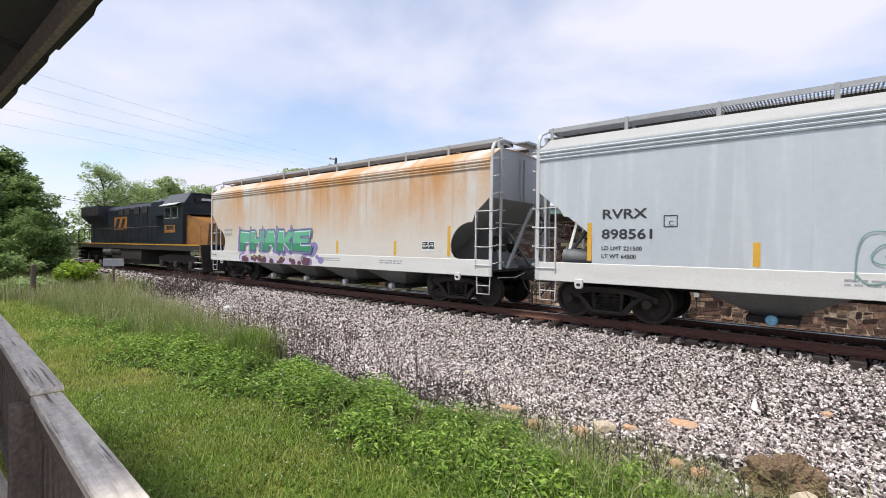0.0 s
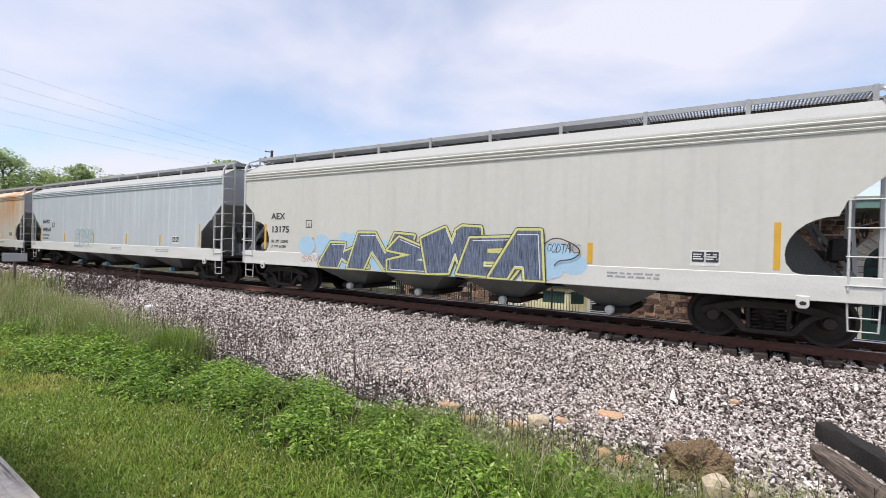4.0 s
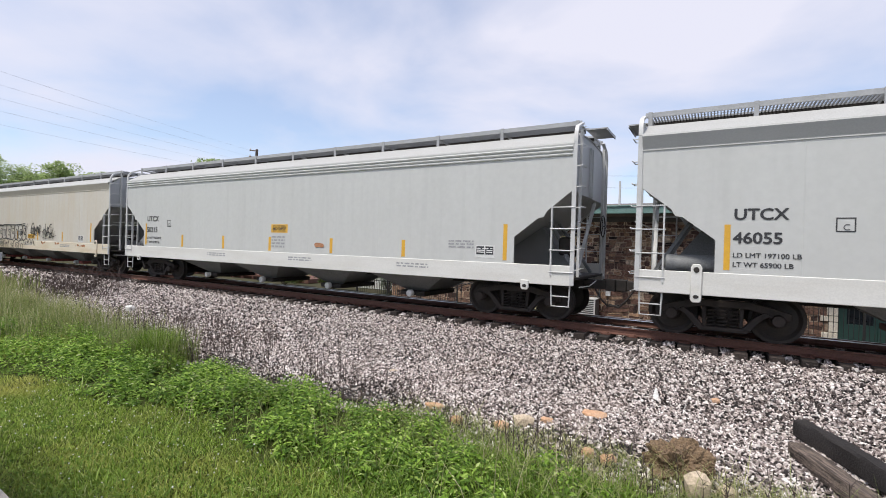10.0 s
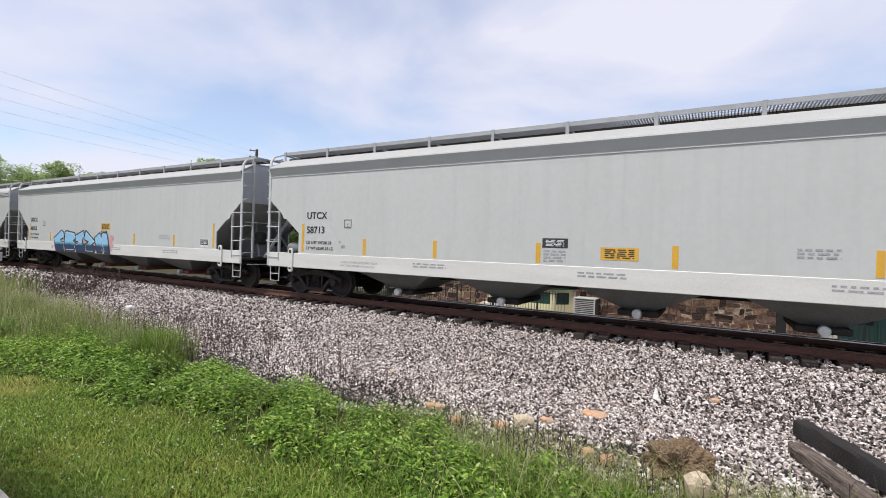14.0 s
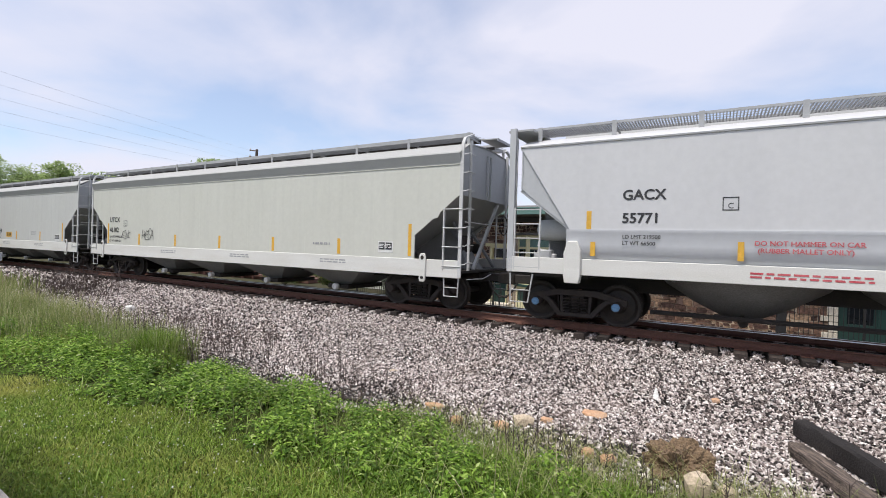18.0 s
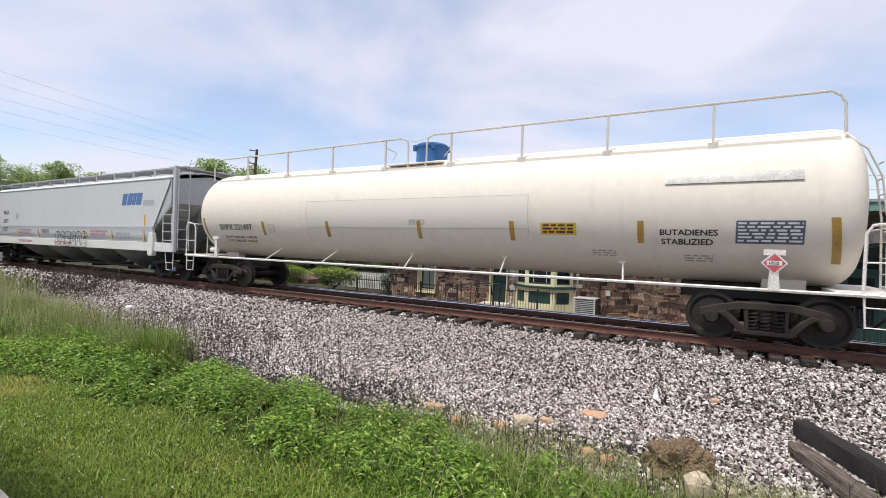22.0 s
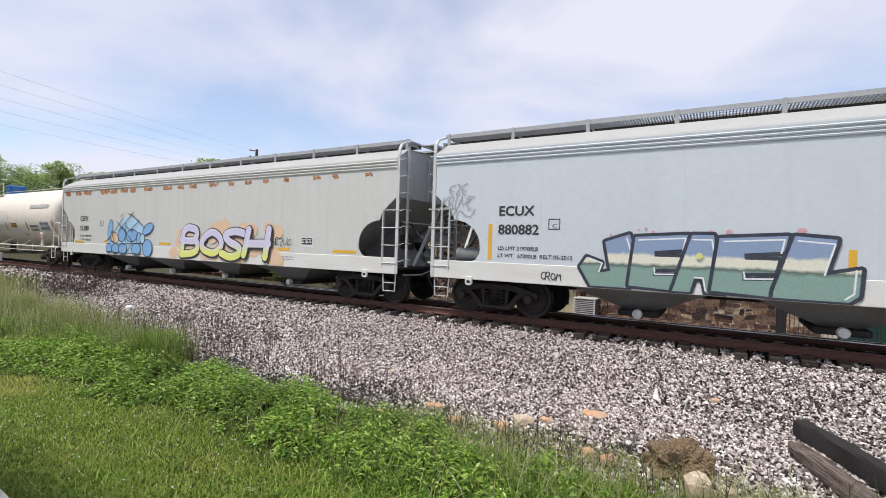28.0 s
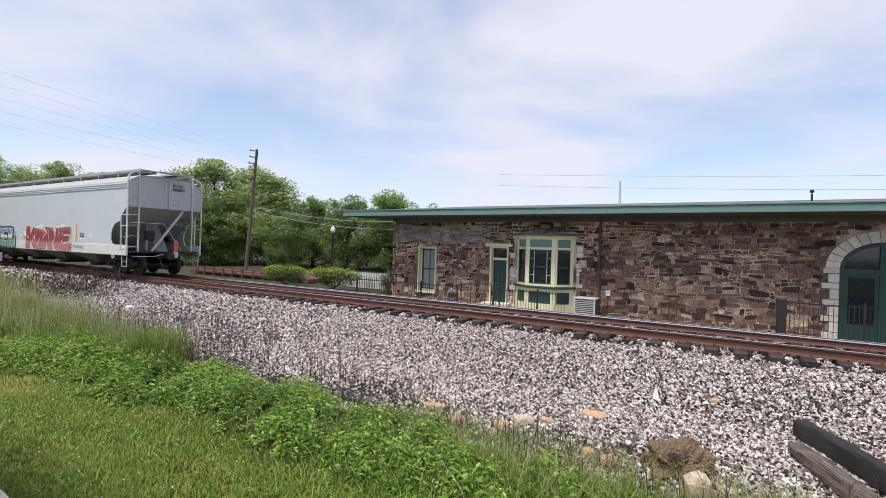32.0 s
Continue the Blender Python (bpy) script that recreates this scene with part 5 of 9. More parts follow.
    for side, z_top in ((-5.06, 1.75), (-8.04, 1.35)):
        z0 = BASE + 0.02
        while z0 < z_top:
            hq, wq = rnd.uniform(0.14, 0.3), rnd.uniform(0.12, 0.34)
            if rnd.random() < 0.78:
                off = rnd.uniform(0.0, 0.06)
                part("quoin", Shape().prism([(side + off, z0), (side + wq + rnd.uniform(-0.02, 0.02), z0 + rnd.uniform(0, 0.02)), (side + wq + rnd.uniform(-0.02, 0.02), z0 + hq - rnd.uniform(0.01, 0.03)), (side + off, z0 + hq - 0.015)], "y", 7.955, 8.05), white_s, w, bevel=0.012)
            z0 += hq
    part("meter_box", Shape().box(-3.82, -3.64, 7.86, 7.98, -0.12, 0.1), M["white_sign"], d, bevel=0.01)
    part("cable", Shape().tube([(-3.73, 7.93, -0.12), (-3.74, 7.93, -0.5), (-3.9, 7.9, -0.8)], 0.015, 5), iron, d)
    ac = thing("condenser_unit", "beige outdoor air conditioner unit beside the depot", "air conditioner", at=pose(-4.46, 7.45, -0.95))
    part("pad", Shape().box(-0.5, 0.5, -0.45, 0.45, -0.16, 0.0), M["grating"], ac, "concrete pad")
    acm = mat("condenser_paint", (0.1, 0.1, 0.1), 0.5, bump=0.03, fine=0.05)
    part("cabinet", Shape().box(-0.41, 0.41, -0.35, 0.35, 0.0, 0.70), acm, ac, bevel=0.02)
    part("lid", Shape().box(-0.43, 0.43, -0.39, 0.37, 0.70, 0.74), M["ladder"], ac, "pale top panel", bevel=0.01)
    for i in range(9):
        part("louvre", Shape().box(-0.38, 0.38, -0.375, -0.351, 0.05 + i * 0.071, 0.075 + i * 0.071), M["ladder"], ac, key="louvre%d" % i)
    for x0, x1 in ((-0.415, -0.36), (0.36, 0.415)):
        part("corner_post", Shape().box(x0, x1, -0.378, -0.34, 0.0, 0.70), M["ladder"], ac, "pale corner post")
    # rubble stones
    rnd = random.Random(8)
    holes = [(win[0] - 0.06, win[1] + 0.06, -0.7, 1.64), (door[0] - 0.05, door[1] + 0.05, BASE, 1.9), (bay[0] - 0.45, bay[1] + 0.16, BASE, 2.36)]

    def blocked(x0, x1, z0, z1):
        for a, b, c, e in holes:
            if x1 > a + 0.01 and x0 < b - 0.01 and z1 > c + 0.02 and z0 < e - 0.02:
                return True
        for cx_ in (x0, (x0 + x1) / 2, x1):
            for cz_ in (z0, z1):
                if ((cx_ - acx) / (ar + 0.36)) ** 2 + (max(cz_ - arch[3], 0) / (rise + 0.36)) ** 2 < 1.0 and cz_ > 1.0:
                    return True
        return False

    def trimmed(x0, x1, z0, z1):
        """Cut a stone off at the edge of an opening."""
        for a, b, c, e in holes + [(arch[0] - 0.30, arch[1] + 0.30, BASE - 0.1, 1.35)]:
            if x1 > a and x0 < b and z1 > c + 0.02 and z0 < e - 0.02:
                if a - x0 > x1 - b:
                    x1 = a
                else:
                    x0 = b
        return x0, x1

    near, far, ashlar = [], [], []
    z = BASE - 0.02
    while z < 2.84:
        base_h = rnd.choice((0.08, 0.11, 0.14, 0.18, 0.22, 0.28))
        x = -14.55 + rnd.uniform(-0.2, 0)
        while x < 8.5:
            wd = rnd.uniform(0.1, 0.3) * rnd.choice((0.7, 1.0, 1.0, 1.9)) * (1.2 if base_h > 0.2 else 1.0)
            light = x < -9.3 and 1.78 < z < 2.6
            if light:
                wd = rnd.uniform(0.25, 0.5)
            x0, x1 = max(x, -14.55), x + wd
            pieces = [(z, z + base_h)]
            if base_h > 0.17 and rnd.random() < 0.4:
                cutz = z + base_h * rnd.uniform(0.4, 0.6)
                pieces = [(z, cutz), (cutz, z + base_h)]
            right = x1
            for z0, z1 in pieces:
                z1 = min(z1, 2.86)
                x0, x1 = trimmed(max(x, -14.55), right, z0, z1)
                if z1 - z0 > 0.05 and x1 - x0 > 0.06 and not blocked(x0, x1, z0, z1):
                    g, j = rnd.uniform(0.003, 0.016), 0.024
                    c = [(x0 + g + rnd.uniform(-j, j), z0 + g + rnd.uniform(-j, j)), (x1 - g + rnd.uniform(-j, j), z0 + g + rnd.uniform(-j, j)), (x1 - g + rnd.uniform(-j, j), z1 - g + rnd.uniform(-j, j)), (x0 + g + rnd.uniform(-j, j), z1 - g + rnd.uniform(-j, j))]
                    if not light:
                        # knock the corners so that the pieces are rubble, not bricks
                        cx_, cz_ = (x0 + x1) / 2, (z0 + z1) / 2
                        k = rnd.uniform(0.06, 0.2)
                        mids = [((c[q][0] * (1 - k) + c[(q + 1) % 4][0] * k), (c[q][1] * (1 - k) + c[(q + 1) % 4][1] * k)) for q in range(4)] + [((c[q][0] * k + c[(q + 1) % 4][0] * (1 - k)), (c[q][1] * k + c[(q + 1) % 4][1] * (1 - k))) for q in range(4)]
                        ring = []
                        for q in range(4):
                            ring += [mids[q], mids[q + 4]]
                        c = ring
                    dp = rnd.uniform(0.012, 0.04)
                    (ashlar if light else near if -2.2 < x0 < 2.9 and len(near) < 300 else far).append((c, dp))
            x = right
        z += base_h

    def block(sh, c, dp, ox=0.0, oz=0.0):
        n = len(c)
        # uneven courses
        c = [(px + 0.03 * math.sin(5.1 * pz + px), pz + 0.05 * math.sin(1.7 * px + 2.6 * pz) + 0.025 * math.sin(4.3 * px - 3 * pz)) for px, pz in c]
        mx, mz = sum(p[0] for p in c) / n, sum(p[1] for p in c) / n
        vs = [(p[0] - ox, WALL_Y + 0.005, p[1] - oz) for p in c] + [(p[0] + (mx - p[0]) * 0.06 - ox, WALL_Y - dp, p[1] + (mz - p[1]) * 0.06 - oz) for p in c]
        return sh.add(vs, [tuple(range(n, 2 * n))] + [(q, (q + 1) % n, n + (q + 1) % n, n + q) for q in range(n)])

    for c, dp in near:
        part("stone", block(Shape(), c, dp), stone_obj, w, smooth=0)
    rest = Shape()
    for c, dp in far:
        block(rest, c, dp)
    tagged(part("stonework", rest, stone_isl, w, "brown rubble stones", smooth=0), kind="stuff")
    grey_st = island_mat("grey_ashlar", [(0.0, (0.2, 0.17, 0.15)), (0.5, (0.3, 0.26, 0.24)), (1.0, (0.4, 0.36, 0.33))], 0.9, 22, fine=0.25)
    if ashlar:
        sh = Shape()
        for c, dp in ashlar:
            block(sh, c, dp * 0.4)
        tagged(part("stonework", sh, grey_st, w, "grey squared stones", smooth=0), kind="stuff")
    # iron fences
    def fence(x0, x1, y, zb, zt, step, label):
        f = thing("iron_fence", label, "fence")
        for zz in (zb + 0.1, zt - 0.08):
            part("fence_rail", Shape().box(x0, x1, y - 0.012, y + 0.012, zz - 0.015, zz + 0.015), iron, f)
        n = int((x1 - x0) / step)
        for i in range(n + 1):
            xx = x0 + (x1 - x0) * i / n
            if i % 16 == 0:
                part("post", Shape().box(xx - 0.03, xx + 0.03, y - 0.03, y + 0.03, zb - 0.05, zt + 0.05), iron, f)
            else:
                part("picket", Shape().tube([(xx, y, zb), (xx, y, zt)], 0.011, 4), iron, f)
        return f
    fence(-15.2, -9.6, 6.0, BASE, 0.02, 0.115, "black iron picket fence beside the depot")
    fence(-7.9, -4.95, 6.0, BASE, 0.05, 0.115, "black iron picket fence beside the depot")
    rf = fence(1.95, 9.0, 6.9, BASE, 0.28, 0.12, "black iron railing before the arched doors")
    part("end_pillar", Shape().box(1.72, 1.98, 6.8, 7.05, BASE, 0.3), iron, rf, bevel=0.01)
    rampr = thing("handrail", "dark metal handrail by the depot door", "handrail")
    for y in (6.0, 6.9):
        part("rail", Shape().tube([(-10.3, y, -0.25), (-9.4, y, 0.1), (-8.0, y, 0.12), (-7.95, y, -0.3)], 0.022, 6), iron, rampr)
        for xx, zz in ((-10.2, -0.22), (-9.4, 0.08), (-8.7, 0.1), (-8.0, 0.1)):
            part("post", Shape().tube([(xx, y, BASE), (xx, y, zz)], 0.02, 6), iron, rampr)
    paving = single("platform", Shape().box(-15, 14, 4.6, 8.0, -1.08, -0.985), mat("platform_concrete", (0.16, 0.145, 0.125), 0.9, second=(0.09, 0.08, 0.065), scale=2, bump=0.3), "worn concrete platform before the depot", kind="structure")


# ---- trees, poles and far things ----
BARK = mat("bark", (0.12, 0.095, 0.075), 0.95, second=(0.06, 0.05, 0.04), scale=6, stretch=(3, 3, 0.6), bump=0.6)
LEAF_A = green("leaf_mid", [(0.0, (0.20, 0.27, 0.11)), (0.5, (0.34, 0.44, 0.17)), (0.85, (0.45, 0.55, 0.24)), (1.0, (0.55, 0.62, 0.32))], through_light=0.5)
LEAF_B = green("leaf_dark", [(0.0, (0.10, 0.155, 0.05)), (0.5, (0.19, 0.28, 0.09)), (0.9, (0.29, 0.40, 0.135)), (1.0, (0.38, 0.48, 0.19))], through_light=0.5)
LEAF_C = green("leaf_bright", [(0.0, (0.13, 0.22, 0.025)), (0.5, (0.27, 0.40, 0.04)), (0.9, (0.42, 0.52, 0.065)), (1.0, (0.52, 0.56, 0.1))])


HEDGE = green("hedge_leaf", [(0.0, (0.045, 0.07, 0.022)), (0.5, (0.10, 0.14, 0.045)), (0.9, (0.18, 0.22, 0.07)), (1.0, (0.3, 0.3, 0.1))])


def tree(label, x, y, height, spread, seed, leaf, density=1.0, base=-1.02, low=0.25, size=None):
    """Tapered trunk, limbs, and a crown of leaf clumps with gaps."""
    rng = np.random.default_rng(seed)
    t = thing("tree", label, "tree", at=pose(x, y, base))
    trunk = Shape()
    lean = rng.normal(0, 0.04, 2) * height
    path = [Vector((lean[0] * q * q, lean[1] * q * q, height * 0.8 * q)) for q in (0, 0.15, 0.35, 0.6, 0.85, 1.0)]
    r0 = height * 0.022
    trunk.tube(path, [r0 * 1.35, r0, r0 * 0.85, r0 * 0.6, r0 * 0.35, r0 * 0.15], 8)
    clumps = []
    for i in range(20):
        q = low + (1.0 - low) * (i + rng.uniform(0, 0.8)) / 20
        start = Vector((lean[0] * q * q, lean[1] * q * q, height * 0.8 * q))
        a = i * 2.4 + rng.uniform(-0.5, 0.5)
        prof = math.sin(math.pi * min(0.97, 0.18 + 0.82 * (q - low) / (1 - low))) ** 0.6
        reach = spread * prof * rng.uniform(0.65, 1.1)
        end = start + Vector((math.cos(a) * reach, math.sin(a) * reach, height * rng.uniform(0.06, 0.2)))
        mid = start.lerp(end, 0.5) + Vector((0, 0, height * 0.02))
        trunk.tube([start, mid, end], [r0 * 0.4, r0 * 0.25, r0 * 0.08], 5, caps=False)
        for k in range(5):
            c = start.lerp(end, rng.uniform(0.45, 1.08)) + Vector(rng.normal(0, 1, 3)) * spread * 0.13
            clumps.append((c, spread * rng.uniform(0.2, 0.38)))
    for k in range(26):
        # leaves near the foot and in the heart close the crown down to the ground
        a, q = rng.uniform(0, 6.28), rng.uniform(max(0.02, low - 0.08), 0.7)
        if low < 0.2:
            clumps.append((Vector((math.cos(a) * spread * 0.55, math.sin(a) * spread * 0.55, height * q)), spread * rng.uniform(0.25, 0.4)))
    for k in range(8):
        clumps.append((Vector((rng.normal(0, spread * 0.25) + lean[0], rng.normal(0, spread * 0.25) + lean[1], height * rng.uniform(0.82, 0.97))), spread * rng.uniform(0.14, 0.24)))
    part("trunk", trunk, BARK, t, "brown bark trunk with limbs")
    pts = []
    for c, r in clumps:
        m = int(128 * density)
        d = rng.normal(size=(m, 3))
        d /= np.linalg.norm(d, axis=1)[:, None]
        pts.append(np.array(c) + d * (r * rng.uniform(0.35, 1.0, (m, 1)) ** 0.6) * np.array([1, 1, 0.72]))
    v, f = leaves(np.concatenate(pts), size or min(0.30, height * 0.027), rng, 0.5)
    crown = fast("crown", v, f, leaf, "leafy green crown", parent=t, kind="")
    return t


def shrub(name, label, x, y, w, d_, h, seed, leaf, n=2600, size=0.12, base=-1.0, category="shrub"):
    rng = np.random.default_rng(seed)
    t = thing(name, label, category, at=pose(x, y, base))
    stems = Shape()
    for i in range(9):
        a = rng.uniform(0, 6.28)
        stems.tube([(0.05 * math.cos(a), 0.05 * math.sin(a), 0), (0.3 * w * math.cos(a), 0.3 * d_ * math.sin(a), h * 0.7)], [0.025, 0.01], 5, caps=False)
    part("stems", stems, BARK, t)
    pts = []
    for i in range(26):
        c = rng.normal(size=3)
        c /= np.linalg.norm(c)
        c = c * np.array([w * 0.42, d_ * 0.42, h * 0.36]) * rng.uniform(0.5, 1.0) + np.array([0, 0, h * 0.52])
        e = rng.normal(size=(n // 26, 3))
        pts.append(c + e / np.linalg.norm(e, axis=1)[:, None] * rng.uniform(0.4, 1, (n // 26, 1)) * np.array([w, d_, h]) * 0.17)
    p = np.concatenate(pts)
    p[:, 2] = np.maximum(p[:, 2], 0.03)
    v, f = leaves(p, size, rng, 0.5)
    fast("foliage", v, f, leaf, "dense leaves", parent=t, kind="")
    return t


def background():
    # beyond the track, behind the depot's end
    for i, (x, y, h, r, m) in enumerate([(-50, 22, 12.0, 4.6, LEAF_A), (-44, 24.5, 10.5, 4.2, LEAF_A), (-55, 30, 12.5, 5.0, LEAF_A), (-40, 27, 7.8, 3.4, LEAF_B), (-34, 26, 7.2, 3.4, LEAF_B), (-29, 27, 7.6, 3.2, LEAF_B),
                                         (-25, 29, 6.4, 2.8, LEAF_A), (-33, 32, 8.8, 3.4, LEAF_A), (-38, 22, 5.6, 2.8, LEAF_B), (-47, 18, 7.0, 3.0, LEAF_B)]):
        tree("full leafy green tree beyond the track", x, y, h, r, 40 + i, m, 1.15, low=0.06)
    for i, (x, y, h, r, m) in enumerate([(-88, 11.5, 15.0, 4.2, LEAF_A), (-85, 20, 13.4, 5.2, LEAF_A), (-86, 26, 13.2, 5.2, LEAF_A), (-94, 17, 13.5, 5.0, LEAF_A), (-76, 31, 10.0, 4.0, LEAF_A)]):
        tree("tall leafy tree beyond the track", x, y, h, r, 60 + i, m, 1.1 if i else 0.6, low=0.15)
    # near side, past the lawn
    for i, (x, y, h, r, m) in enumerate([(-46, -8.2, 10.0, 3.4, LEAF_B), (-41, -10.5, 9.4, 3.6, LEAF_B), (-50, -5.6, 9.6, 2.8, LEAF_B), (-56, -4.6, 7.0, 2.6, LEAF_B), (-62, -7.5, 9.0, 3.6, LEAF_B), (-41, -5.4, 6.6, 2.3, LEAF_B), (-47, -4.9, 5.8, 2.1, LEAF_B), (-36.5, -5.6, 4.4, 1.7, LEAF_B)]):
        tree("dark leafy tree past the lawn", x, y, h, r, 80 + i, m, 1.25, low=0.08)
    shrub("bush", "bright yellow-green bush at the end of the lawn", -29.0, -5.1, 2.6, 2.2, 1.7, 91, LEAF_C, 3200, 0.16)
    shrub("bush", "dark green bush under the trees", -33, -8.2, 3.6, 3, 2.3, 92, LEAF_B, 3200, 0.18)
    shrub("bush", "green bush past the lawn", -35, -6.6, 3.2, 2.5, 1.9, 93, LEAF_A, 3000, 0.18)
    shrub("bush", "low green bush past the lawn", -27.5, -7.2, 2.4, 2, 1.1, 94, LEAF_A, 2600, 0.13)
    # trimmed hedges with yellow tips beside the depot
    for i, (x, w, h) in enumerate([(-22.9, 4.0, 1.2), (-18.9, 4.2, 1.25)]):
        hd = shrub("hedge", "rounded hedge with yellow-green new growth", x, 8.2, w, 1.8, h + 0.1, 100 + i, HEDGE, 5200, 0.085, category="hedge")
        rg = np.random.default_rng(105 + i)
        q = rg.uniform(-1, 1, (1100, 2))
        q = q[(q ** 2).sum(1) < 1]
        tops = np.stack([q[:, 0] * w * 0.48, q[:, 1] * 0.85, h * (0.62 + 0.36 * np.sqrt(1 - (q ** 2).sum(1))) + rg.normal(0, 0.06, len(q))], 1)
        v, f = leaves(tops, 0.09, rg, 0.8)
        fast("new_growth", v, f, LEAF_C, "yellow-green new sprigs", parent=hd, kind="")
    shrub("bush", "pale flowering bush by the depot corner", -16.0, 9.6, 1.5, 1.2, 1.4, 110, green("leaf_pale", [(0.0, (0.12, 0.18, 0.08)), (0.5, (0.3, 0.36, 0.25)), (1.0, (0.6, 0.6, 0.55))]), 1800, 0.08)
    # far woods close the horizon
    rng = np.random.default_rng(7)
    pts = []
    for i in range(330):
        a = rng.uniform(-2.0, 1.4)
        dist = rng.uniform(150, 230)
        cx, cy = dist * math.sin(a), dist * math.cos(a) - 11
        if abs(cy) < 9 and cx < 0:
            continue
        h = rng.uniform(5, 10.5)
        e = rng.normal(size=(60, 3))
        pts.append(np.array([cx, cy, -0.9 + h * 0.5]) + e / np.linalg.norm(e, axis=1)[:, None] * rng.uniform(0.3, 1, (60, 1)) * np.array([5, 5, h * 0.55]))
    v, f = leaves(np.concatenate(pts), 1.5, rng, 0.5)
    fast("far_woods", v, f, LEAF_B, "distant green woods along the horizon", "woods")
    # utility pole with many short arms
    wood = mat("pole_wood", (0.16, 0.12, 0.095), 0.9, second=(0.1, 0.075, 0.06), scale=4, stretch=(3, 3, 0.4), bump=0.3)
    pole = thing("utility_pole", "leaning brown wooden utility pole with short crossarms", "utility pole")
    foot, head = Vector((-36.8, 15.83, -0.95)), Vector((-35.74, 15.83, 9.86))
    part("pole", Shape().tube([foot, head], [0.17, 0.11], 10), wood, pole)
    for i in range(7):
        p = head.lerp(foot, 0.015 + i * 0.052)
        part("crossarm", Shape().box(-0.72, 0.2, -0.045, 0.045, -0.045, 0.045), wood, pole, at=pose(p.x, p.y - 0.18, p.z, 0, 8, 0), key="arm")
        part("insulator", Shape().lathe([(0.05, 0.06), (0.07, 0.1), (0.05, 0.2), (0.02, 0.24)], "z", 8), M["ladder"], pole, at=pose(p.x - 0.65, p.y - 0.18, p.z + 0.06), key="insul")
    wire_m = mat("wire_grey", (0.42, 0.45, 0.5), 0.6, bump=0)
    for i, (z0, z1) in enumerate([(12.4, 8.85), (11.7, 8.25), (11.0, 7.65), (10.3, 7.1), (9.6, 6.5)]):
        a, b = Vector((-36.15, 15.68, 1.65 + (z0 - 1.65) * 0.75)), Vector((-24.8, -8.7, z1))
        e = b + (b - a) * 0.6
        path = [a.lerp(e, k / 20) - Vector((0, 0, 1.0 * math.sin(math.pi * k / 20) * 0.35)) for k in range(21)]
        single("overhead_wire", Shape().tube(path, 0.0042, 4), wire_m, "thin overhead wire from the pole", "wire")
    for i, (z0, z1) in enumerate([(7.6, 5.2), (7.0, 4.4)]):
        path = [Vector((-36.4, 15.9, z0 * 0.75)).lerp(Vector((-90, 16, z1 + 4)), k / 10) for k in range(11)]
        single("overhead_wire", Shape().tube(path, 0.025, 4), M["underframe"], "dark slack cable beyond the track", "wire")
        path = [Vector((-36.4, 15.9, z0 * 0.75 - 0.9)).lerp(Vector((-16, 24, z1 - 0.5)), k / 12) - Vector((0, 0, 1.1 * math.sin(math.pi * k / 12))) for k in range(13)]
        single("overhead_wire", Shape().tube(path, 0.02, 4), M["ladder"], "pale slack cable behind the depot", "wire")
    path = [Vector((-46, -9, 7.2)).lerp(Vector((-90, 14, 8.2)), k / 14) - Vector((0, 0, 1.2 * math.sin(math.pi * k / 14))) for k in range(15)]
    single("overhead_wire", Shape().tube(path, 0.035, 4), M["underframe"], "dark cable between the trees", "wire")
    for z0, z1 in ((7.1, 5.6), (6.3, 4.95)):
        single("overhead_wire", Shape().tube([Vector((-14, 20, z0)).lerp(Vector((26, 20, z1)), k / 10) - Vector((0, 0, 0.35 * math.sin(math.pi * k / 10))) for k in range(11)], 0.012, 4), wire_m, "thin wire behind the depot", "wire")
    # lamp post with a white globe
    lamp = thing("street_lamp", "dark green lamp post with white globe", "street lamp", at=pose(-30.3, 20, -1.0))
    part("post", Shape().lathe([(0.16, 0), (0.14, 0.5), (0.07, 0.6), (0.055, 3.5), (0.09, 3.55), (0.09, 3.62)], "z", 12), M["underframe"], lamp)
    part("globe", Shape().lathe([(0.08, 3.62), (0.2, 3.75), (0.22, 3.92), (0.16, 4.1), (0.05, 4.2), (0.02, 4.3)], "z", 16), mat("globe_white", (0.8, 0.82, 0.8), 0.3, bump=0), lamp, "white globe")
    # brown wooden ramp railing across the track
    brown = mat("ramp_wood", (0.16, 0.075, 0.055), 0.8, second=(0.1, 0.05, 0.04), scale=4, bump=0.3)
    ramp = thing("ramp_railing", "red-brown wooden ramp railing across the track", "railing")
    for zz in (-0.76, -0.6, -0.44):
        part("rail", Shape().box(-35, -23.6, 9.97, 10.03, zz - 0.05, zz + 0.05), brown, ramp)
    for i in range(11):
        x = -35 + i * 1.13
        part("post", Shape().box(x - 0.06, x + 0.06, 9.94, 10.06, -1.05, -0.38), brown, ramp, key="ramp_post%d" % i)
        if i < 10 and i % 2 == 0:
            part("brace", Shape().tube([(x, 9.99, -0.8), (x + 1.1, 9.99, -0.45)], 0.035, 4), brown, ramp)
    deck = single("ramp_deck", Shape().box(-36, -23, 10.2, 13, -1.02, -0.75), brown, "brown wooden ramp deck", "ramp")
    white = thing("picket_fence", "white picket fence beside the depot", "fence")
    for zz in (-0.6, -0.2):
        part("rail", Shape().box(-21.5, -15.4, 10.5, 10.53, zz - 0.03, zz + 0.03), M["white_sign"], white)
    for i in range(46):
        x = -21.4 + i * 0.13
        part("picket", Shape().box(x - 0.035, x + 0.035, 10.47, 10.49, -1.0, -0.05), M["white_sign"], white, key="wp%d" % i)
    # near-side sign, grey post, small far house
    sg = thing("trackside_sign", "small weathered grey board on a post", "sign", at=pose(-26.0, -4.5, -0.8))
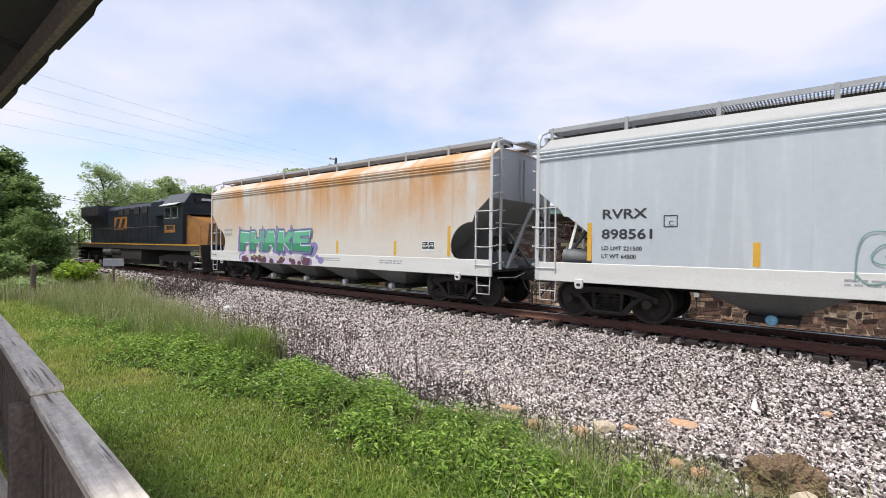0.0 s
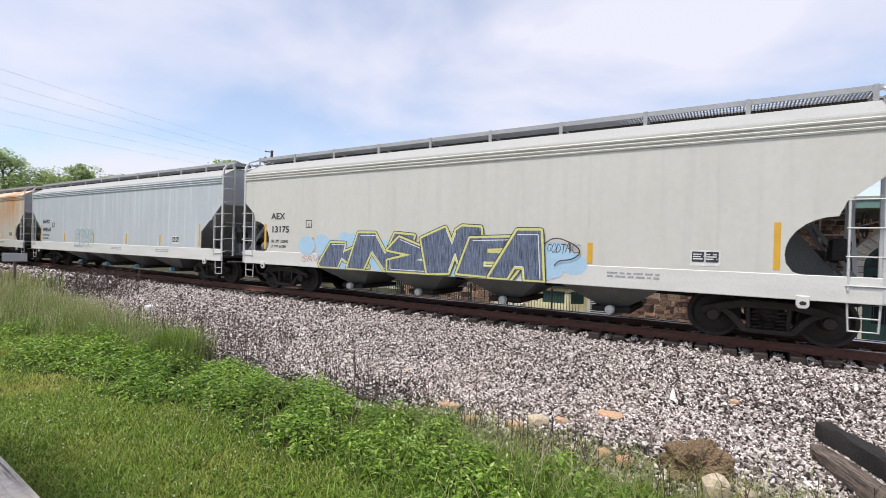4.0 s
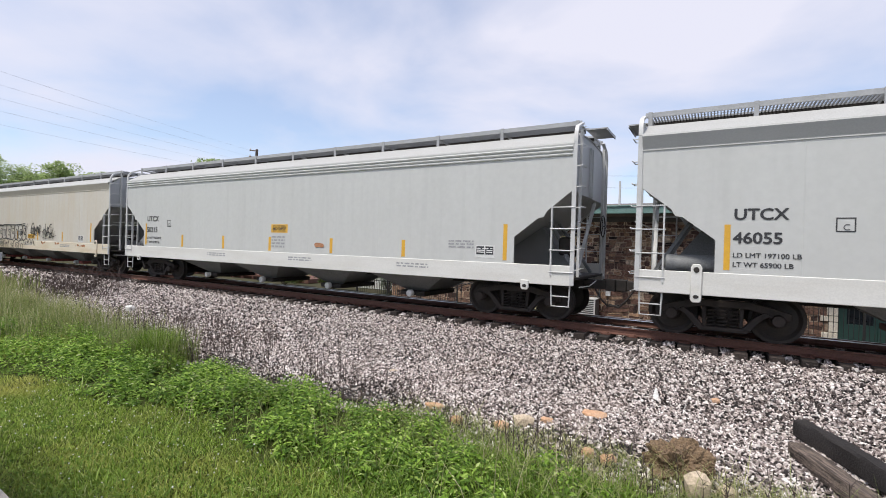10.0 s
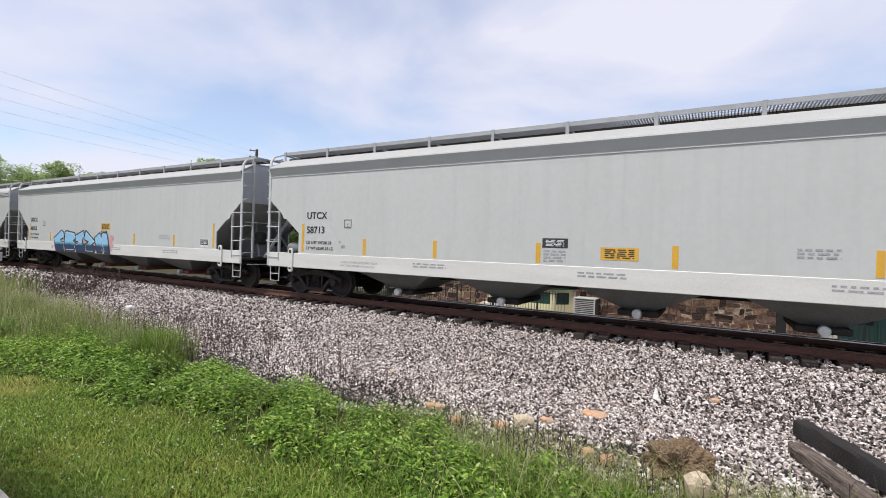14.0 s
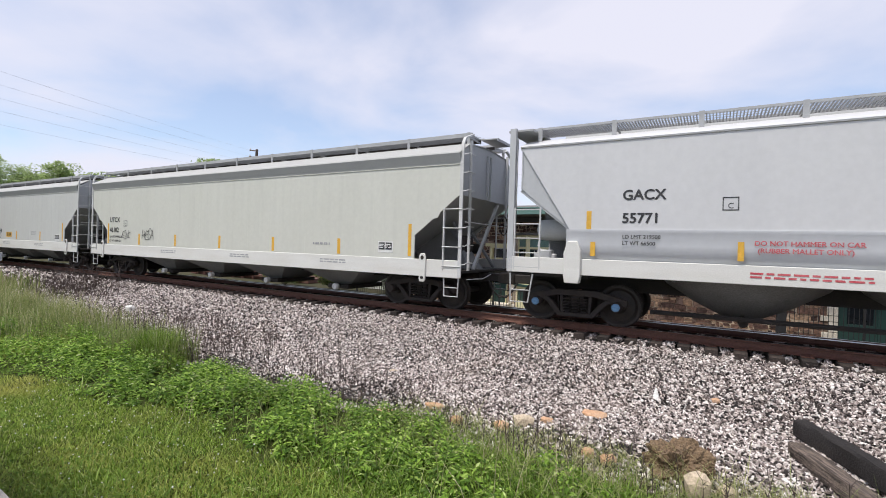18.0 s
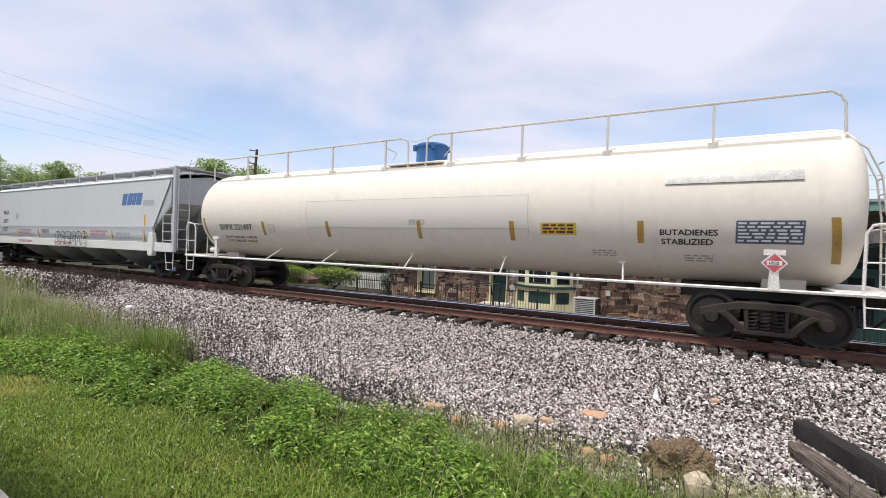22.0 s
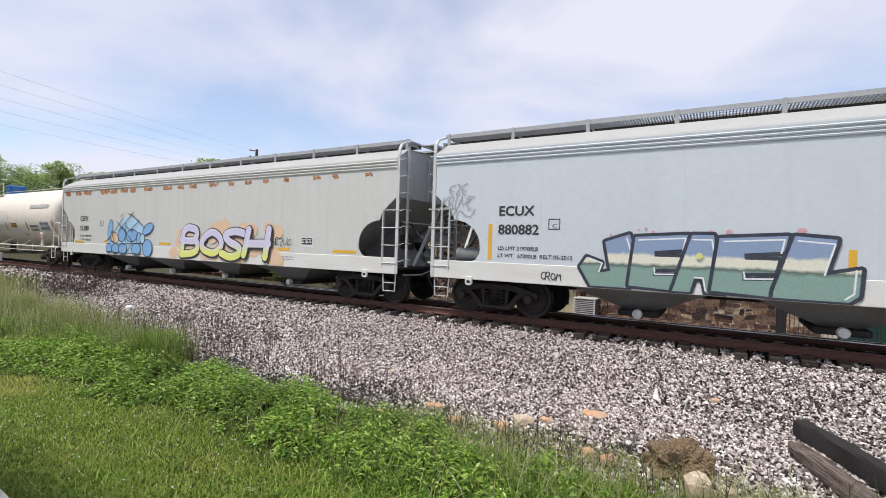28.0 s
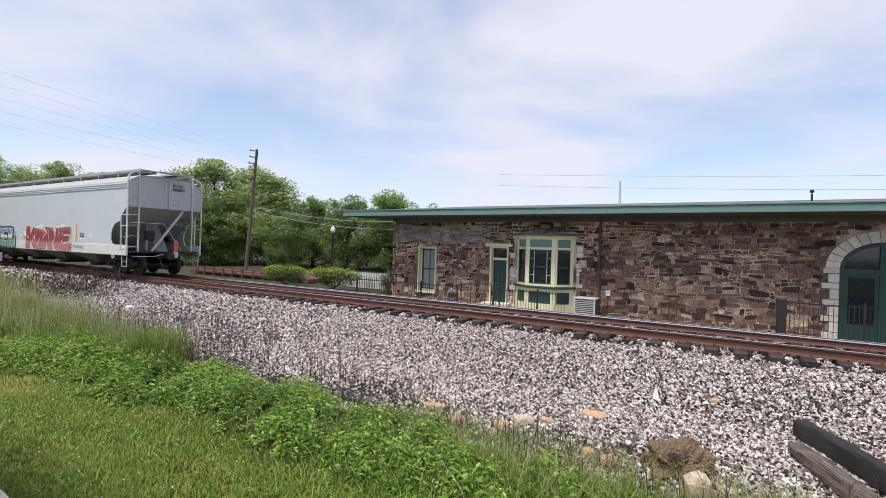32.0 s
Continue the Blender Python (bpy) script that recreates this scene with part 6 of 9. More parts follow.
    part("post", Shape().box(-0.05, 0.05, -0.04, 0.04, 0, 1.65), wood, sg)
    part("board", Shape().box(-0.4, 0.4, -0.09, -0.05, 1.3, 1.66), M["grating"], sg, bevel=0.01, at=pose(0, 0, 0, 0, 0, 70))
    single("fence_post", Shape().lathe([(0.1, 0), (0.09, 1.5), (0.03, 1.55)], "z", 8), BARK, "grey wooden post at the lawn's end", "post", at=pose(-25.0, -7.55, -0.85))
    hs = thing("house", "small grey gabled house far down the track", "house", at=pose(-112, 9.5, -1.0, 0, 0, 8))
    sid = mat("house_siding", (0.42, 0.43, 0.44), 0.8, bump=0.1)
    part("wall", Shape().prism([(-2.6, 0), (2.6, 0), (2.6, 2.0), (0, 3.2), (-2.6, 2.0)], "x", -2.6, 2.6), sid, hs, smooth=0)
    part("roof", Shape().prism([(-2.9, 1.9), (0, 3.3), (2.9, 1.9), (2.9, 2.05), (0, 3.45), (-2.9, 2.05)], "x", -2.9, 2.9), mat("house_roof", (0.2, 0.2, 0.21), 0.9, bump=0.2), hs, smooth=0)
    for y in (-1.9, 0.6):
        wn_ = part("window", Shape().box(2.6, 2.66, y, y + 1.2, 0.7, 1.8), M["white_sign"], hs)
        part("pane", Shape().box(2.66, 2.68, y + 0.1, y + 1.1, 0.8, 1.7), M["underframe"], wn_)


# ---- painted pieces on the cars ----
GLYPH = {
    "A": [[(0, 0), (0.45, 1), (0.6, 1), (1, 0)], [(0.2, 0.38), (0.8, 0.38)]],
    "B": [[(0.05, 0), (0, 1), (0.7, 0.95), (0.85, 0.72), (0.6, 0.52), (0.95, 0.35), (0.85, 0.06), (0.05, 0)], [(0.05, 0.52), (0.6, 0.52)]],
    "C": [[(1, 0.8), (0.75, 1), (0.2, 0.92), (0, 0.5), (0.2, 0.06), (0.75, 0), (1, 0.2)]],
    "D": [[(0, 0), (0, 1), (0.65, 0.95), (1, 0.55), (0.75, 0.08), (0, 0)]],
    "E": [[(0.95, 1), (0.05, 0.95), (0, 0.05), (1, 0)], [(0.05, 0.5), (0.75, 0.52)]],
    "G": [[(1, 0.82), (0.6, 1), (0.1, 0.85), (0, 0.4), (0.25, 0.03), (0.85, 0.05), (0.95, 0.45), (0.55, 0.45)]],
    "H": [[(0, 0), (0.05, 1)], [(0.95, 0), (1, 1)], [(0.02, 0.5), (0.97, 0.52)]],
    "I": [[(0.1, 1), (0.9, 1)], [(0.5, 1), (0.5, 0)], [(0.05, 0), (0.95, 0)]],
    "K": [[(0.02, 0), (0.05, 1)], [(1, 1), (0.1, 0.5), (1, 0)]],
    "M": [[(0, 0), (0.12, 1), (0.5, 0.45), (0.85, 1), (1, 0)]],
    "N": [[(0, 0), (0.05, 1), (0.9, 0), (1, 1)]],
    "O": [[(0.5, 0), (0.08, 0.2), (0, 0.65), (0.4, 1), (0.85, 0.85), (1, 0.4), (0.75, 0.05), (0.5, 0)]],
    "R": [[(0, 0), (0.02, 1), (0.75, 0.98), (0.9, 0.7), (0.6, 0.48), (0.05, 0.45)], [(0.45, 0.46), (1, 0)]],
    "S": [[(0.95, 0.85), (0.55, 1), (0.1, 0.82), (0.25, 0.56), (0.8, 0.44), (0.92, 0.15), (0.45, 0), (0, 0.14)]],
    "T": [[(0, 1), (1, 0.97)], [(0.5, 0.98), (0.45, 0)]],
    "U": [[(0, 1), (0.02, 0.25), (0.4, 0), (0.85, 0.1), (0.98, 1)]],
    "V": [[(0, 1), (0.5, 0), (1, 1)]],
    "X": [[(0, 0), (1, 1)], [(0, 1), (1, 0)]],
    "Z": [[(0, 1), (1, 0.95), (0.05, 0.05), (1, 0)]],
}


def ribbon(sh, pts, width, y, tick):
    """A flat brush stroke with round joints; each piece a hair above the last."""
    for (ax, az), (bx, bz) in zip(pts, pts[1:]):
        d = math.hypot(bx - ax, bz - az) or 1e-6
        nx, nz = -(bz - az) / d * width / 2, (bx - ax) / d * width / 2
        yy = y - tick[0]
        tick[0] += 0.00006
        sh.add([(ax + nx, yy, az + nz), (bx + nx, yy, bz + nz), (bx - nx, yy, bz - nz), (ax - nx, yy, az - nz)], [(0, 1, 2, 3)])
    for ax, az in pts:
        yy = y - tick[0]
        tick[0] += 0.00006
        sh.add([(ax + width / 2 * math.cos(k * 0.7854), yy, az + width / 2 * math.sin(k * 0.7854)) for k in range(8)], [tuple(range(8))])


def curve_pts(pts, soft):
    """Rounds a polyline by corner cutting."""
    for _ in range(soft):
        out = [pts[0]]
        for (ax, az), (bx, bz) in zip(pts, pts[1:]):
            out += [(ax * 0.75 + bx * 0.25, az * 0.75 + bz * 0.25), (ax * 0.25 + bx * 0.75, az * 0.25 + bz * 0.75)]
        pts = out + [pts[-1]]
    return pts


def strokes(word, x0, z0, w, h, seed, slant=0.1, jig=0.06, overlap=0.1, soft=1, wave=0.12):
    rnd = random.Random(seed)
    cell = w / len(word)
    out = []
    for i, ch in enumerate(word):
        if ch not in GLYPH:
            continue
        lift, tall = rnd.uniform(-wave, wave) * h * 0.6, h * rnd.uniform(1 - wave, 1 + wave)
        sl = slant + rnd.uniform(-0.12, 0.12)
        for line in GLYPH[ch]:
            pts = []
            for gx, gz in line:
                gx, gz = gx + rnd.uniform(-jig, jig), gz + rnd.uniform(-jig, jig)
                pts.append((x0 + cell * (i + 0.12 + gx * (0.8 + overlap)) + gz * sl * tall, z0 + lift + gz * tall))
            out.append(curve_pts(pts, soft))
    return out


def above_sill(sh):
    """Paint ends at the lower edge of the side sill."""
    sh.v = [(a, b, max(c, 0.892)) for a, b, c in sh.v]


def piece(car, word, x0, z0, w, h, seed, layers, label, slant=0.1, jig=0.06, overlap=0.15, soft=1, wave=0.12, y=-1.617, lettered=False):
    """A painted piece: layers of strokes from the widest up: (width, material, dx, dz)."""
    if lettered:
        # each letter laid over the one before it, with its own outline
        shapes, tick = [Shape() for _ in layers], [0.0]
        for i, ch in enumerate(word):
            cell = w / len(word)
            lines = strokes(ch, x0 + cell * i, z0, cell, h, seed + i, slant, jig, overlap, soft, wave)
            for sh, (width, material, dx, dz) in zip(shapes, layers):
                for line in lines:
                    ribbon(sh, [(a + dx, b + dz) for a, b in line], width, y, tick)
        for sh, (width, material, dx, dz) in zip(shapes, layers):
            above_sill(sh)
            tagged(part("graffiti", sh, material, car, label, smooth=0), kind="stuff")
        return
    lines = strokes(word, x0, z0, w, h, seed, slant, jig, overlap, soft, wave)
    base = y
    for width, material, dx, dz in layers:
        sh, tick = Shape(), [0.0]
        for line in lines:
            ribbon(sh, [(a + dx, b + dz) for a, b in line], width, base, tick)
        base -= tick[0] + 0.0008
        above_sill(sh)
        tagged(part("graffiti", sh, material, car, label, smooth=0), kind="stuff")


# block letter outlines in a unit cell
BLOCK = {
    "C": [(0, 0.6), (0.75, 1), (0.95, 0.9), (1, 0.68), (0.62, 0.56), (0.72, 0.42), (1, 0.4), (1, 0), (0.2, 0)],
    "R": [(0.05, 0.92), (0.15, 0.98), (0.85, 0.88), (0.9, 0.65), (0.72, 0.5), (1, 0.36), (0.85, 0), (0.1, 0), (0, 0.36)],
    "I": [(0, 0.75), (0.82, 1), (0.88, 0.72), (0.68, 0.64), (0.75, 0.36), (1, 0.33), (0.9, 0), (0.14, 0), (0.02, 0.3), (0.34, 0.38), (0.34, 0.52), (0.06, 0.5)],
    "Z": [(0, 0.62), (0.14, 1), (0.9, 0.52), (0.56, 0.35), (1, 0.22), (0.82, 0), (0.1, 0), (0.05, 0.3), (0.42, 0.5)],
    "M": [(0, 0.68), (0.32, 0.9), (0.46, 0.6), (0.48, 0.84), (0.55, 0.92), (0.8, 0.9), (1, 0), (0.7, 0), (0.54, 0.4), (0.5, 0.03), (0.2, 0)],
    "K": [(0, 0.1), (0.1, 1), (0.4, 1), (0.42, 0.62), (0.7, 0.95), (1, 0.85), (0.68, 0.5), (1, 0.1), (0.75, 0), (0.42, 0.38), (0.4, 0), (0.05, 0)],
    "N": [(0, 0), (0.05, 1), (0.35, 1), (0.62, 0.45), (0.68, 1), (1, 0.95), (0.95, 0), (0.66, 0), (0.36, 0.5), (0.3, 0)],
    "E": [(0, 0.05), (0.05, 0.95), (0.95, 1), (0.92, 0.75), (0.4, 0.7), (0.42, 0.6), (0.85, 0.6), (0.82, 0.4), (0.4, 0.38), (0.42, 0.25), (1, 0.28), (0.92, 0)],
    "A": [(0, 0), (0.3, 1), (0.72, 1), (1, 0), (0.68, 0), (0.6, 0.25), (0.42, 0.25), (0.35, 0)],
    "J": [(0, 0.35), (0.1, 0.55), (0.35, 0.45), (0.3, 0.25), (0.5, 0.3), (0.38, 0.85), (0.75, 1), (1, 0.2), (0.8, 0), (0.2, 0)],
    "L": [(0, 0.1), (0.2, 1), (0.7, 0.95), (0.6, 0.4), (1, 0.5), (1, 0.1), (0.9, 0), (0, 0)],
    "P": [(0, 0), (0, 1), (0.8, 0.95), (1, 0.65), (0.75, 0.38), (0.4, 0.38), (0.38, 0)],
    "H": [(0, 0), (0.03, 1), (0.33, 1), (0.36, 0.6), (0.65, 0.6), (0.68, 1), (1, 1), (0.97, 0), (0.66, 0), (0.64, 0.36), (0.36, 0.36), (0.33, 0)],
}


def flat(sh, pts, y):
    sh.add([(a, y, max(0.892, b)) for a, b in pts], [tuple(range(len(pts)))])


def blocks(car, word, spans, z0, z1, fill, layers, light, label, slant=0.0, y=-1.617, lift=()):
    """Block letters, each on its own span of x and laid over the one before: wide strokes round the edge, the fill, then light strokes inside it."""
    step = 0.0
    for i, (ch, (a, b)) in enumerate(zip(word, spans)):
        up = lift[i] if lift else 0.0
        pts = [(a + (b - a) * p + slant * q, z0 + (z1 - z0) * q + up * q) for p, q in BLOCK[ch]]
        yy = y - step
        for width, material in layers:
            sh, tick = Shape(), [0.0]
            ribbon(sh, pts + pts[:1], width, yy, tick)
            above_sill(sh)
            tagged(part("graffiti_edge", sh, material, car, label, smooth=0), kind="stuff")
            yy -= tick[0] + 0.0003
        sh = Shape()
        flat(sh, pts, yy)
        part("graffiti_letter", sh, fill, car, label, smooth=0)
        if light:
            mx, mz = sum(p for p, _ in pts) / len(pts), sum(q for _, q in pts) / len(pts)
            inner = [(p + (mx - p) * 0.12, q + (mz - q) * 0.12) for p, q in pts]
            sh, tick = Shape(), [0.0005]
            ribbon(sh, inner[1:4], light[0], yy, tick)
            ribbon(sh, inner[-4:-1], light[0], yy, tick)
            above_sill(sh)
            tagged(part("graffiti_light", sh, light[1], car, label, smooth=0), kind="stuff")
            yy -= 0.001
        step = y - yy + 0.0004


def bubble(car, cx, cz, rx, rz, turn, fill, edge, width, label, y):
    """A filled oval with a dark line round it."""
    c, s_ = math.cos(radians(turn)), math.sin(radians(turn))
    pts = [(cx + rx * math.cos(a) * c - rz * math.sin(a) * s_, cz + rx * math.cos(a) * s_ + rz * math.sin(a) * c) for a in [k * math.pi / 10 for k in range(20)]]
    sh = Shape()
    flat(sh, pts, y)
    part("graffiti_bubble", sh, fill, car, label, smooth=0)
    if edge:
        sh, tick = Shape(), [0.0004]
        ribbon(sh, pts + pts[:1], width, y, tick)
        above_sill(sh)
        tagged(part("graffiti_edge", sh, edge, car, label, smooth=0), kind="stuff")


def scrawl(car, lines, width, material, label, y=-1.64, soft=2):
    """Free sprayed lines."""
    for line in lines:
        sh, tick = Shape(), [0.0]
        ribbon(sh, curve_pts(line, soft), width, y, tick)
        above_sill(sh)
        part("graffiti_line", sh, material, car, label, smooth=0)


def arches(car, x0, widths, z0, z1, line, material, label, seed, y=-1.62):
    """A row of rounded outline letters: each an uneven arch with a curl inside it and a foot that runs into the next."""
    rnd = random.Random(seed)
    x = x0
    for k, wd in enumerate(widths):
        def at(u, v):
            return (x + wd * (u + rnd.uniform(-0.07, 0.07)), z0 + (z1 - z0) * (v + rnd.uniform(-0.06, 0.06)))
        out = [at(0.0, 0.0), at(-0.04, 0.6), at(0.12, 0.95), at(0.5, 1.03), at(0.9, 0.95), at(1.0, 0.62)]
        foot = [at(0.0, 0.05), at(0.3, -0.12), at(0.75, -0.08), at(1.05, 0.2)]
        kind = k % 3
        if kind == 0:
            inner = [[at(0.85, 0.7), at(0.5, 0.8), at(0.3, 0.5), at(0.55, 0.25), at(0.85, 0.35), at(0.6, 0.5)]]
        elif kind == 1:
            inner = [[at(0.35, 0.15), at(0.35, 0.6), at(0.6, 0.72), at(0.72, 0.45)], [at(0.72, 0.45), at(0.75, 0.1)]]
        else:
            inner = [[at(0.9, 0.62), at(0.45, 0.68), at(0.4, 0.52), at(0.8, 0.45)], [at(0.8, 0.45), at(0.85, 0.22), at(0.4, 0.2)]]
        scrawl(car, [out, foot] + inner, line, material, label, y=y - 0.003 * (k % 2))
        x += wd * 0.97


def tones(name, stops, rough=0.5):
    """Paint in bands of height, from below: (lower edge, colour)."""
    m = mat(name, stops[0][1], rough, scale=6, amount=0.25, bump=0, fine=0.08)
    n, l = m.node_tree.nodes, m.node_tree.links
    sep = n.new("ShaderNodeSeparateXYZ")
    l.new(next(q for q in n if q.type == "TEX_COORD").outputs["Object"], sep.inputs[0])
    grain = n.new("ShaderNodeTexNoise")
    grain.inputs["Scale"].default_value = 7.0
    l.new(next(q for q in n if q.type == "TEX_COORD").outputs["Object"], grain.inputs["Vector"])
    top = None
    for z, c in stops:
        if top is None:
            rgb = n.new("ShaderNodeRGB")
            rgb.outputs[0].default_value = (*c, 1)
            top = rgb.outputs[0]
            continue
        add = n.new("ShaderNodeMath")
        add.operation, add.inputs[2].default_value = "MULTIPLY_ADD", -0.05
        add.inputs[1].default_value = 0.1
        l.new(grain.outputs["Fac"], add.inputs[0])
        total = n.new("ShaderNodeMath")
        l.new(add.outputs[0], total.inputs[0])
        l.new(sep.outputs["Z"], total.inputs[1])
        mr = n.new("ShaderNodeMapRange")
        mr.inputs["From Min"].default_value, mr.inputs["From Max"].default_value = z - 0.03, z + 0.03
        l.new(total.outputs[0], mr.inputs["Value"])
        mx = n.new("ShaderNodeMix")
        mx.data_type = "RGBA"
        mx.inputs["B"].default_value = (*c, 1)
        l.new(mr.outputs[0], mx.inputs["Factor"])
        l.new(top, mx.inputs["A"])
        top = mx.outputs["Result"]
    l.new(top, next(q for q in n if q.type == "HUE_SAT").inputs["Color"])
    return m


def cloud(car, x0, z0, w, h, seed, material, n=26, r=(0.1, 0.3), y=-1.6125, label="sprayed paint cloud"):
    rnd = random.Random(seed)
    sh = Shape()
    for i in range(n):
        cx, cz, rr = x0 + rnd.uniform(0, w), z0 + rnd.uniform(0, h), rnd.uniform(*r)
        yy = y - i * 0.00012
        k = 14
        sh.add([(cx + rr * 1.3 * math.cos(a * 2 * math.pi / k), yy, max(0.9, cz + rr * math.sin(a * 2 * math.pi / k))) for a in range(k)], [tuple(range(k))])
    tagged(part("graffiti_cloud", sh, material, car, label, smooth=0), kind="stuff")


def two_tone(name, high, low, z, blend=0.12):
    """Paint that changes colour at a height on the car."""
    m = mat(name, high, 0.5, scale=6, amount=0.25, bump=0, fine=0.08)
    n, l = m.node_tree.nodes, m.node_tree.links
    sep = n.new("ShaderNodeSeparateXYZ")
    co = next(q for q in n if q.type == "TEX_COORD")
    l.new(co.outputs["Object"], sep.inputs[0])
    mr = n.new("ShaderNodeMapRange")
    mr.inputs["From Min"].default_value, mr.inputs["From Max"].default_value = z - blend / 2, z + blend / 2
    l.new(sep.outputs["Z"], mr.inputs["Value"])
    mx = n.new("ShaderNodeMix")
    mx.data_type = "RGBA"
    mx.inputs["A"].default_value, mx.inputs["B"].default_value = (*low, 1), (*high, 1)
    l.new(mr.outputs[0], mx.inputs["Factor"])
    hsv = next(q for q in n if q.type == "HUE_SAT")
    l.new(mx.outputs["Result"], hsv.inputs["Color"])
    return m


def spray(name, c, rough=0.5):
    return mat(name, c, rough, second=[q * 0.8 + 0.05 for q in c], scale=5, amount=0.5, bump=0, fine=0.08)


PAINT = {k: spray("spray_" + k, c) for k, c in dict(black=(0.02, 0.02, 0.025), white=(0.78, 0.79, 0.8), green=(0.12, 0.42, 0.24), purple=(0.26, 0.22, 0.45), navy=(0.03, 0.06, 0.16), blue=(0.22, 0.42, 0.68), sky=(0.42, 0.62, 0.78),
                                                    yellow=(0.68, 0.66, 0.22), maroon=(0.32, 0.05, 0.08), pink=(0.66, 0.36, 0.36), teal=(0.2, 0.36, 0.32), orange=(0.75, 0.42, 0.12), lav=(0.62, 0.56, 0.72), cream=(0.72, 0.66, 0.42), plum=(0.12, 0.04, 0.07), ink=(0.025, 0.03, 0.05), peach=(0.74, 0.52, 0.34), red=(0.5, 0.1, 0.1)).items()}


def sign_block(car, x0, x1, z0, z1, material, rows=3, ink="black_ink", y=-1.606):
    p = part("placard", plate(x0, x1, z0, z1, y), material, car, "printed placard")
    part("print", bars(x0 + 0.08, z0 + 0.03, x1 - x0 - 0.16, z1 - z0 - 0.06, rows + 2, y=y - 0.004, seed=3), M[ink], p)


def acf_square(car, x, z):
    """Black and white consolidated stencil box."""
    x -= 0.2
    p = part("stencil_box", plate(x, x + 0.5, z, z + 0.3), M["white_sign"], car)
    part("print", Shape().box(x + 0.03, x + 0.235, -1.611, -1.6105, z + 0.08, z + 0.27).box(x + 0.265, x + 0.47, -1.611, -1.6105, z + 0.08, z + 0.27), M["black_ink"], p)
    part("small_print", bars(x + 0.05, z + 0.11, 0.4, 0.13, 3, y=-1.6125, seed=6), M["white_sign"], p)


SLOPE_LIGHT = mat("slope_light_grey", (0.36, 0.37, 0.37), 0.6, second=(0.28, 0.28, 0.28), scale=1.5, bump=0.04)


